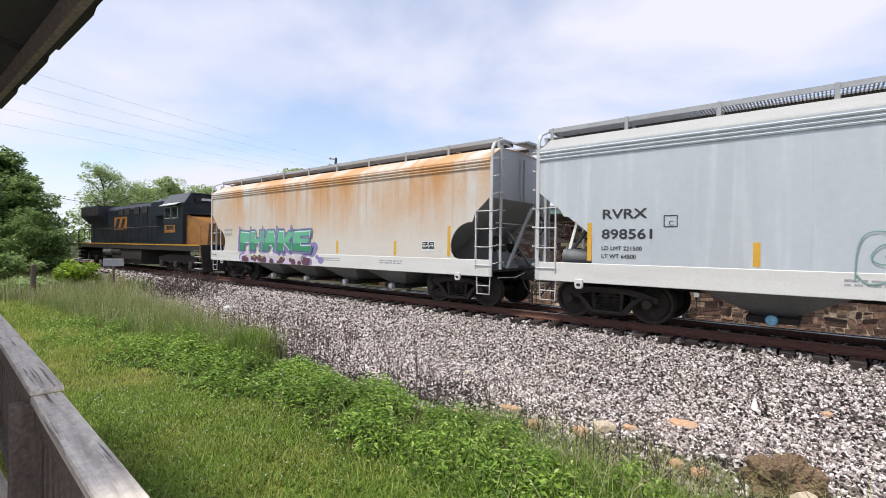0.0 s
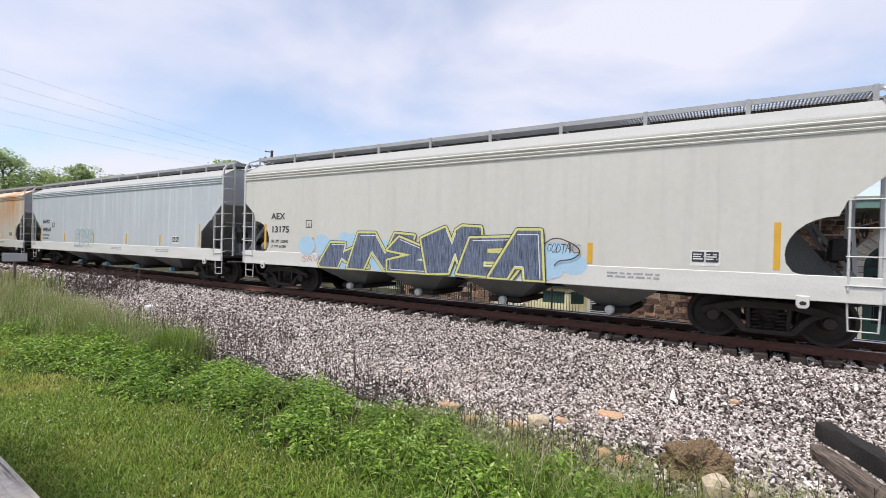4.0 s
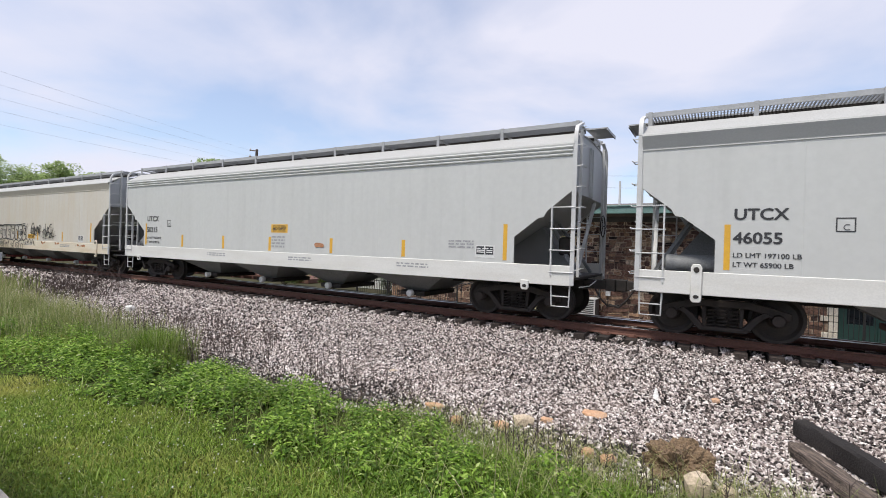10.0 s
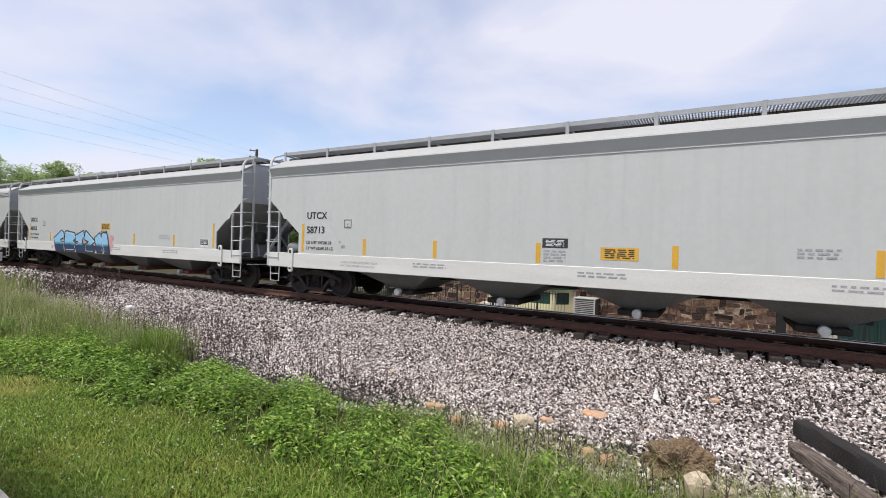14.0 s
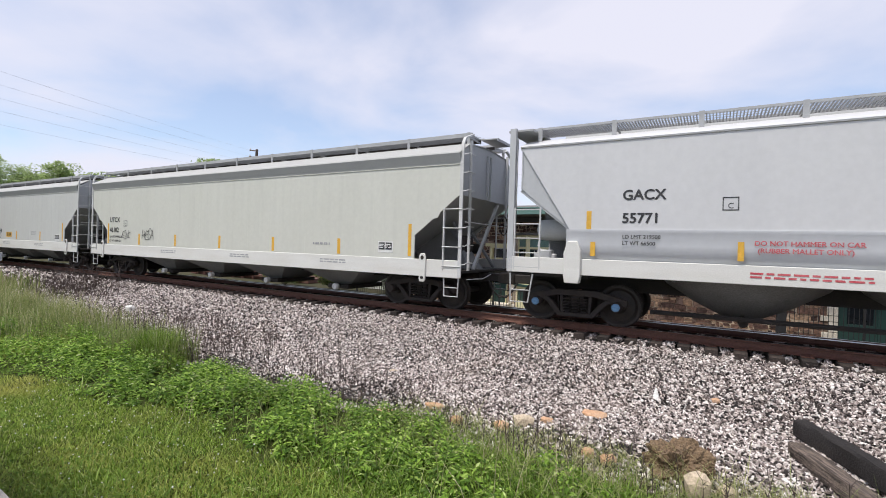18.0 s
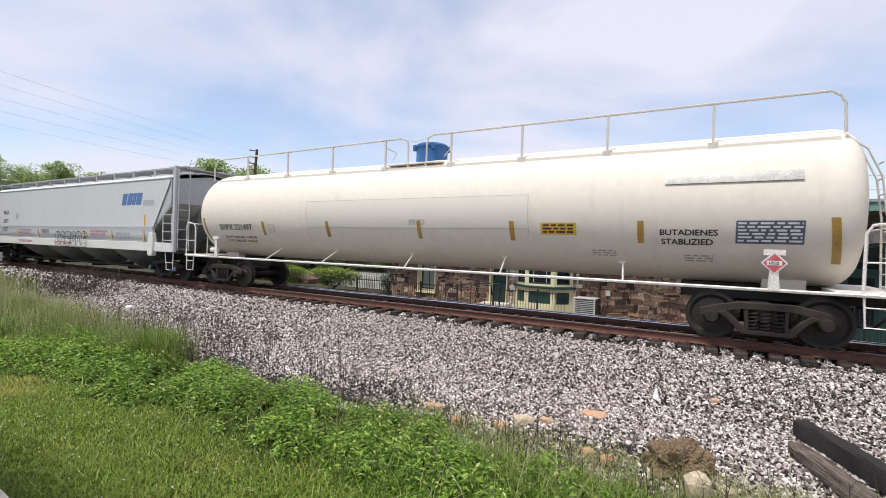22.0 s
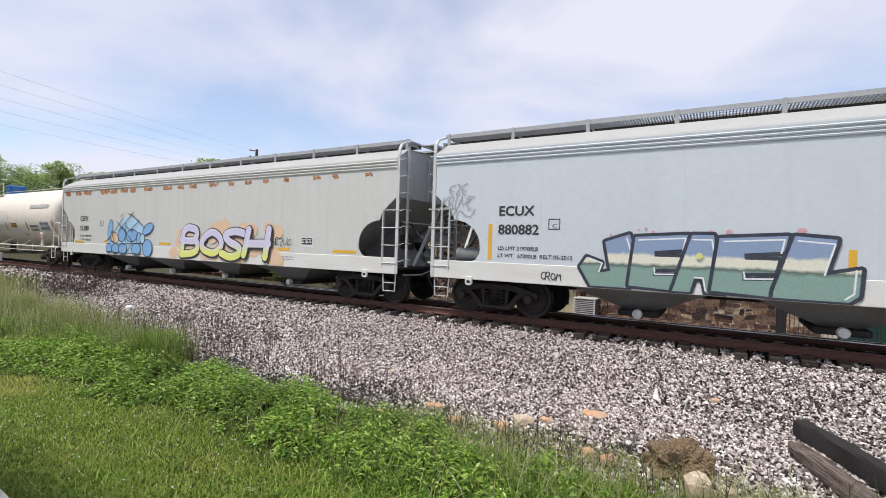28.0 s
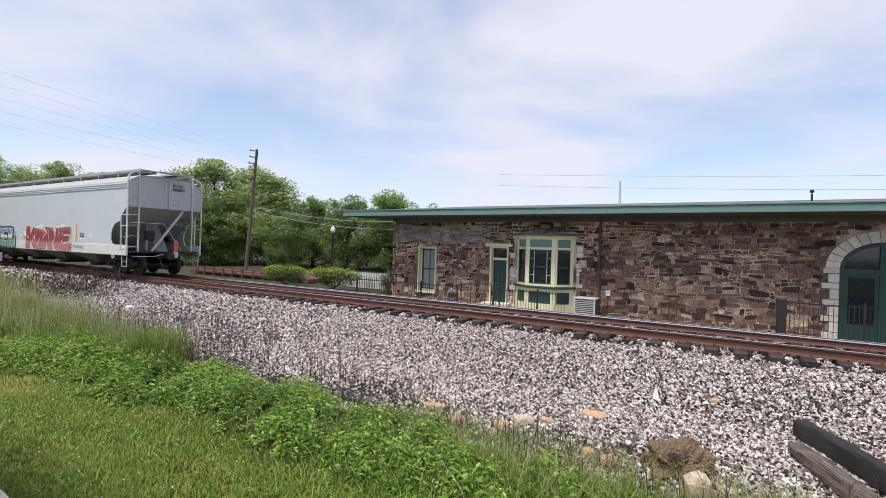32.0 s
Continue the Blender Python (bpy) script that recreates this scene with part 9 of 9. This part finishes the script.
    sign_block(c, -h + 9.07, -h + 9.85, 1.94, 2.22, M["orange_sign"])
    sign_block(c, -h + 9.05, -h + 9.6, 1.76, 1.9, M["black_ink"], 2, "white_sign")
    part("small_print", bars(-h + 13.7, 1.6, 0.7, 0.2, 3, seed=11), M["grey_ink"], c)
    cloud(c, -h + 4.25, 0.98, 1.4, 0.75, 31, PAINT["pink"], 12, (0.04, 0.15))
    cloud(c, -h + 5.9, 1.1, 3.6, 0.72, 33, PAINT["pink"], 22, (0.05, 0.17), y=-1.614)
    cloud(c, -h + 9.55, 1.0, 0.6, 0.65, 34, PAINT["pink"], 14, (0.04, 0.17))
    blocks(c, "CRIZM", [(-h + a, -h + b) for a, b in ((4.47, 5.52), (5.6, 6.8), (6.72, 7.66), (7.59, 8.69), (8.58, 9.91))], 0.93, 1.87, tones("spray_two_blue", [(0, (0.03, 0.055, 0.12)), (1.24, (0.12, 0.33, 0.42)), (1.32, (0.30, 0.55, 0.76))]), [(0.11, PAINT["black"])], (0.022, PAINT["white"]), "light and dark blue block graffiti", y=-1.62)
    # clean grey, shoulder band
    L = 18.78
    h = L / 2
    c = hopper("clean light grey covered hopper with shaded shoulder band", -18.87, L, GREY, ENDGREY, "band", "diagonal", band=BANDSHADE)
    reporting(c, L, ["UTCX", "58713"], tapes([1.55, 17.2], [3.95, 6.25, 8.96, 11.71, 14.69]), x0=1.70, z0=2.37, plate_x=3.2, texts=("LD LMT 197500 LB", "LT WT 65500 LB LD"))
    part("lettering", letters("CLOSE HOPPER GATES AND ROOF", -h + 3.1, 1.1, 0.06, y=-1.616), M["grey_ink"], c)
    part("lettering", letters("HATCHES BEFORE MOVING CAR", -h + 3.1, 1.0, 0.06, y=-1.616), M["grey_ink"], c)
    acf_square(c, -h + 16.6, 1.38)
    sign_block(c, -h + 9.05, -h + 9.62, 1.70, 1.91, M["black_ink"], 3, "white_sign")
    part("small_print", bars(-h + 9.08, 1.38, 0.5, 0.28, 4, seed=12), M["grey_ink"], c)
    sign_block(c, -h + 10.31, -h + 11.05, 1.48, 1.74, M["orange_sign"])
    part("small_print", bars(-h + 13.6, 1.62, 0.6, 0.2, 3, seed=13), M["grey_ink"], c)
    cloud(c, -h + 3.0, 1.55, 0.2, 0.15, 8, M["grey_ink"], 3, (0.03, 0.05), label="grey smudge")
    # greenish pale car with tags
    L = 18.75
    h = L / 2
    c = hopper("pale greenish grey covered hopper with small black tags", 1.28, L, PALE, ENDGREY, "band", "diagonal", band=BANDSHADE)
    reporting(c, L, ["UTCX", "46102"], tapes([1.47, 17.24], [3.97, 6.52, 9.22, 11.97, 14.77]), x0=1.6, z0=2.28, plate_x=2.75, texts=("LD LMT 197500 LB", "LT WT 65500 LB"))
    acf_square(c, -h + 16.4, 1.45)
    piece(c, "EINC", -h + 2.65, 1.6, 0.62, 0.3, 41, [(0.022, PAINT["black"], 0, 0)], "small black tag", jig=0.15)
    piece(c, "HEGA", -h + 4.2, 1.6, 0.85, 0.36, 42, [(0.025, PAINT["black"], 0, 0)], "small black tag", jig=0.15)
    part("small_print", bars(-h + 13.74, 1.58, 0.7, 0.12, 1, seed=14), M["grey_ink"], c)
    # white pressure hopper, then two tank cars
    pressure_hopper("white pressure covered hopper with blue emblem", 21.5, 19.2)
    tank_car("cream pressure tank car with blue valve housing", 42.1, 20.0, "SHPX 221497", ("LD LMT 168200 LBS   76 300 KG", "LT WT   94800 LBS   43 000 KG"), 0.0, (-9.6, 8.5))
    tank_car("cream pressure tank car with short top railing", 62.2, 19.7, "SHPX 221462", ("LD LMT 167200 LBS   75 850 KG", "LT WT   95800 LBS   43 450 KG"), 0.12, (-8.6, 8.4))
    # grey car with blue and yellow pieces
    L = 19.8
    h = L / 2
    c = hopper("rust-marked grey covered hopper with blue and yellow graffiti", 82.3, L, WARM, ENDGREY, "ribs", "round")
    reporting(c, L, ["CEFX", "51280"], [], x0=1.82, z0=2.33, size=0.22, plate_x=3.71, texts=("LD LMT  220000 LBS", "LT WT   66000 LBS"))
    for a, b, z in ((1.34, 2.25, 1.375), (4.08, 4.75, 1.46), (8.4, 9.2, 1.44), (14.9, 15.7, 1.42), (17.5, 18.4, 1.42)):
        part("reflective_tape", plate(-h + a, -h + b, z - 0.045, z + 0.05), M["orange_sign"], c, "orange reflective strip")
    rnd = random.Random(4)
    for i in range(19):
        px = 0.4 + i * 1.0 + rnd.uniform(-0.3, 0.3)
        k = max(0.3, 1.0 - i * 0.045)
        cloud(c, -h + px, 3.54, rnd.uniform(0.5, 0.95) * k, 0.1, i, RUSTPAINT, 24, (0.03, 0.1 * k), y=-1.6025, label="rust stain under the roof edge")
    acf_square(c, -h + 16.4, 1.52)
    pale_sh = Shape()
    flat(pale_sh, [(-h + p, q) for p, q in ((4.4, 1.0), (4.4, 1.5), (5.0, 1.85), (5.62, 2.4), (6.33, 2.55), (7.38, 2.05), (7.35, 1.3), (7.2, 1.0))], -1.614)
    part("graffiti_fill", pale_sh, PAINT["sky"], c, "pale blue graffiti ground", smooth=0)
    for k, (px, pz, rx, rz, turn, col) in enumerate(((4.62, 1.95, 0.2, 0.44, -12, "blue"), (5.0, 1.62, 0.34, 0.22, -20, "peach"), (5.6, 1.75, 0.3, 0.3, 0, "blue"), (6.4, 1.72, 0.45, 0.25, 5, "blue"), (6.95, 1.62, 0.18, 0.24, 0, "blue"), (7.22, 1.6, 0.17, 0.22, 0, "sky"), (7.62, 2.0, 0.4, 0.2, 24, "blue"),
                                                      (4.56, 1.16, 0.25, 0.2, 0, "blue"), (5.12, 1.15, 0.3, 0.22, 0, "blue"), (5.72, 1.15, 0.32, 0.24, 0, "blue"), (6.78, 1.18, 0.34, 0.25, 0, "blue"), (7.62, 1.24, 0.36, 0.34, 0, "blue"))):
        bubble(c, -h + px, pz, rx, rz, turn, PAINT[col], PAINT["ink"], 0.035, "light blue rounded graffiti", -1.6155 - 0.0022 * k)
    scrawl(c, [[(-h + a, b) for a, b in ln] for ln in (((4.35, 1.45), (5.0, 1.85), (5.7, 2.45)), ((5.2, 2.3), (5.9, 1.9), (6.5, 1.45)), ((5.5, 2.5), (5.75, 2.62)), ((5.4, 1.9), (6.33, 2.55), (6.55, 2.7)), ((6.1, 2.62), (6.5, 2.55), (7.4, 2.05)), ((5.95, 2.3), (5.95, 1.4)), ((6.4, 2.0), (7.0, 2.35)), ((5.95, 2.1), (6.5, 1.9)),
                                                       ((4.5, 1.55), (5.1, 1.35), (4.75, 1.9)), ((4.4, 1.02), (5.5, 0.97), (6.2, 1.0), (7.2, 0.97)), ((5.35, 1.35), (7.3, 1.42)), ((6.1, 1.05), (6.45, 1.4)))], 0.032, PAINT["ink"], "black sprayed line", y=-1.645, soft=1)
    cloud(c, -h + 9.35, 0.98, 6.0, 1.15, 52, PAINT["peach"], 60, (0.1, 0.26))
    piece(c, "BOSH", -h + 9.75, 1.1, 4.9, 0.86, 53, [(0.36, PAINT["black"], 0.02, -0.02), (0.26, two_tone("spray_lav_yellow", (0.62, 0.58, 0.75), (0.72, 0.74, 0.2), 1.38, 0.3), 0, 0), (0.02, PAINT["white"], 0.08, 0.08)], "lavender and yellow bubble graffiti", slant=0.15, soft=2, y=-1.622, lettered=True)
    piece(c, "HEZUC", -h + 14.85, 1.55, 0.9, 0.22, 54, [(0.02, PAINT["black"], 0, 0)], "small black tag", jig=0.15)
    # last car
    c = hopper("pale blue-grey covered hopper with green and red graffiti", 103.2, L, COOL, ENDGREY, "ribs", "round")
    reporting(c, L, ["ECUX", "880882"], tapes([1.6, 15.28], [8.17, 9.85, 11.6, 4.6]), x0=1.8, z0=2.42, size=0.22, plate_x=3.0, texts=("LD LMT 219700LB", "LT WT   67300LB  RELT 05-2012"))
    cloud(c, -h + 3.9, 1.95, 4.0, 0.2, 60, PAINT["pink"], 12, (0.02, 0.06))
    blue_green = tones("spray_blue_green", [(0, (0.22, 0.34, 0.29)), (1.36, (0.10, 0.14, 0.11)), (1.42, (0.70, 0.69, 0.56)), (1.62, (0.24, 0.32, 0.46))])
    blocks(c, "JEAEL", [(-h + a, -h + b) for a, b in ((3.7, 4.95), (4.7, 5.75), (5.5, 6.35), (6.15, 7.3), (7.1, 8.25))], 0.93, 2.02, blue_green, [(0.13, PAINT["ink"])], (0.028, PAINT["white"]), "blue, white and green block graffiti", slant=0.06, y=-1.62)
    for px, pz, rr in ((9.05, 1.6, 0.2), (9.4, 1.7, 0.25), (9.75, 1.6, 0.2), (11.1, 2.02, 0.22), (11.45, 2.08, 0.25), (13.45, 2.0, 0.25), (13.85, 2.08, 0.25)):
        bubble(c, -h + px, pz, rr * 1.3, rr * 0.6, 0, PAINT["white"], PAINT["plum"], 0.014, "white cloud with a dark line", -1.6118 - px * 0.0001)
    cloud(c, -h + 9.7, 1.0, 5.0, 0.8, 63, PAINT["cream"], 46, (0.12, 0.24), y=-1.6135)
    blocks(c, "KRANE", [(-h + a, -h + b) for a, b in ((9.6, 11.0), (10.8, 11.95), (11.7, 12.65), (12.4, 13.65), (13.5, 14.8))], 0.95, 2.0, tones("spray_maroon", [(0, (0.50, 0.19, 0.21)), (1.32, (0.30, 0.06, 0.08))]), [(0.1, PAINT["cream"]), (0.045, PAINT["plum"])], (0.025, PAINT["pink"]), "dark red and cream block graffiti", y=-1.62, lift=(0.05, -0.03, 0.0, -0.02, 0.03))
    scrawl(c, [[(-h + a, b) for a, b in ln] for ln in (((9.3, 1.5), (9.75, 1.62), (10.1, 1.45)), ((10.45, 1.15), (10.7, 1.55)), ((11.15, 1.1), (11.4, 1.45)), ((11.9, 1.95), (12.2, 1.75), (12.0, 1.6)), ((12.05, 1.9), (12.3, 1.72)), ((12.9, 1.1), (13.1, 1.5)), ((14.0, 1.25), (14.6, 1.3)))], 0.06, PAINT["cream"], "cream stroke over the red letters", y=-1.652, soft=1)
    for px, pz in ((13.62, 1.78), (13.95, 1.74), (14.3, 1.15)):
        scrawl(c, [[(-h + px - 0.08 * math.cos(q), pz - 0.08 * math.sin(q)), (-h + px + 0.08 * math.cos(q), pz + 0.08 * math.sin(q))] for q in (0.2, 1.25, 2.3)], 0.025, PAINT["pink"], "small pink star", y=-1.655, soft=0)
    for px, pz in ((9.35, 1.63), (13.9, 1.35), (5.95, 1.62)):
        bubble(c, -h + px, pz, 0.06, 0.06, 0, PAINT["yellow"], None, 0, "small yellow paint dot", -1.656)
    for k, (w_, txt) in enumerate((("LEZEL", 2.95), ("KRUVE", 2.65), ("ZN", 2.35))):
        piece(c, w_, -h + 0.25, txt, 0.85, 0.24, 65 + k, [(0.022, M["grey_ink"], 0, 0)], "thin grey tag", jig=0.18, soft=1)
    piece(c, "CROM", -h + 2.85, 1.0, 0.45, 0.17, 69, [(0.02, PAINT["black"], 0, 0)], "small black tag", jig=0.1)
    piece(c, "KRONS", -h + 15.2, 1.02, 0.9, 0.16, 70, [(0.016, PAINT["purple"], 0, 0)], "small blue tag", jig=0.1)
    acf_square(c, -h + 15.8, 1.52)
    part("white_patch", plate(-h + 16.5, -h + 16.75, 1.62, 1.84), M["white_sign"], c)
    # marks on the rear end sheet
    part("lettering", letters("ECUX", 0, 3.96, 0.13, y=0, bold=0.01), M["black_ink"], c, "stencilled end marks", at=pose(h - 0.045, 0.26, 0, 0, 0, 90))
    part("lettering", letters("880882", 0, 3.79, 0.13, y=0, bold=0.01), M["black_ink"], c, "stencilled end marks", at=pose(h - 0.045, 0.26, 0, 0, 0, 90))
    for k in range(4):
        part("small_print", bars(0, 3.02 + 0.1 * k, 0.4, 0.08, 1, y=0, seed=80 + k), M["grey_ink"], c, at=pose(h - 0.045, -0.6 + 0.85 * (k % 2), 0, 0, 0, 90))
    flag = mat("marker_red", (0.75, 0.12, 0.08), 0.5, bump=0)
    part("end_marker", Shape().prism([(-0.06, 1.05), (0.06, 1.05), (0.1, 1.5), (0.02, 1.56), (-0.08, 1.5)], "x", h + 0.55, h + 0.6), flag, c, "red rear end marker", at=pose(0.02, 0.1, 0))
    part("marker_bracket", Shape().box(h + 0.5, h + 0.62, 0.05, 0.2, 0.8, 1.08), M["ladder"], c)

    locomotive("dark blue and gold diesel locomotive leading the train", -154.7, 22.6)


def motions():
    half = [i * 0.5 for i in range(65)]
    for car, x in CARS:
        walk(car, [(t, pose(x - run(t), 0, 0)) for t in half])
    # wheels roll without slipping; less than a quarter turn between rows
    spin = [i / 15 for i in range(481)]
    for w, k in WHEELS:
        walk(w, [(t, pose(k, 0, WHEEL_R, 0, -math.degrees(run(t) / WHEEL_R) % 360.0, 0)) for t in spin])


STREAKY = hopper_paint("hopper_streaky", (0.52, 0.56, 0.585), (0.44, 0.47, 0.48), (0.68, 0.7, 0.72), 0.8)
PALE = hopper_paint("hopper_pale_green", (0.60, 0.60, 0.54), (0.55, 0.55, 0.49), (0.46, 0.46, 0.42), 0.25)
WARM = hopper_paint("hopper_warm_grey", (0.60, 0.595, 0.56), (0.55, 0.54, 0.50))
TANBAND = hopper_paint("band_tan", (0.52, 0.48, 0.42), (0.45, 0.41, 0.35))
TANSILL = mat("sill_cream", (0.72, 0.66, 0.54), 0.5, second=(0.6, 0.48, 0.32), scale=1.4, stretch=(0.5, 1, 3), amount=0.6, bump=0.03, fine=0.05)
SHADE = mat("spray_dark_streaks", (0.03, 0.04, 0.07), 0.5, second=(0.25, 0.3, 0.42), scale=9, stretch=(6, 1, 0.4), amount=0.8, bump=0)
RUSTPAINT = mat("rust_stain", (0.40, 0.17, 0.08), 0.8, second=(0.55, 0.34, 0.2), scale=8, bump=0.05)


def patchy(m, scale, lo, hi):
    """Thin paint or rust that breaks up into spots."""
    n, l = m.node_tree.nodes, m.node_tree.links
    co = next(q for q in n if q.type == "TEX_COORD")
    ns = n.new("ShaderNodeTexNoise")
    ns.inputs["Scale"].default_value, ns.inputs["Detail"].default_value = scale, 5
    l.new(co.outputs["Object"], ns.inputs["Vector"])
    mr = n.new("ShaderNodeMapRange")
    mr.inputs["From Min"].default_value, mr.inputs["From Max"].default_value = lo, hi
    l.new(ns.outputs["Fac"], mr.inputs["Value"])
    l.new(mr.outputs[0], n["Principled BSDF"].inputs["Alpha"])


patchy(RUSTPAINT, 7.0, 0.3, 0.52)

setting()
background()
depot()
porch()
train()
rubble()
vegetation()
ballast()
ties(bpy.data.objects["ballast_bed"])
motions()
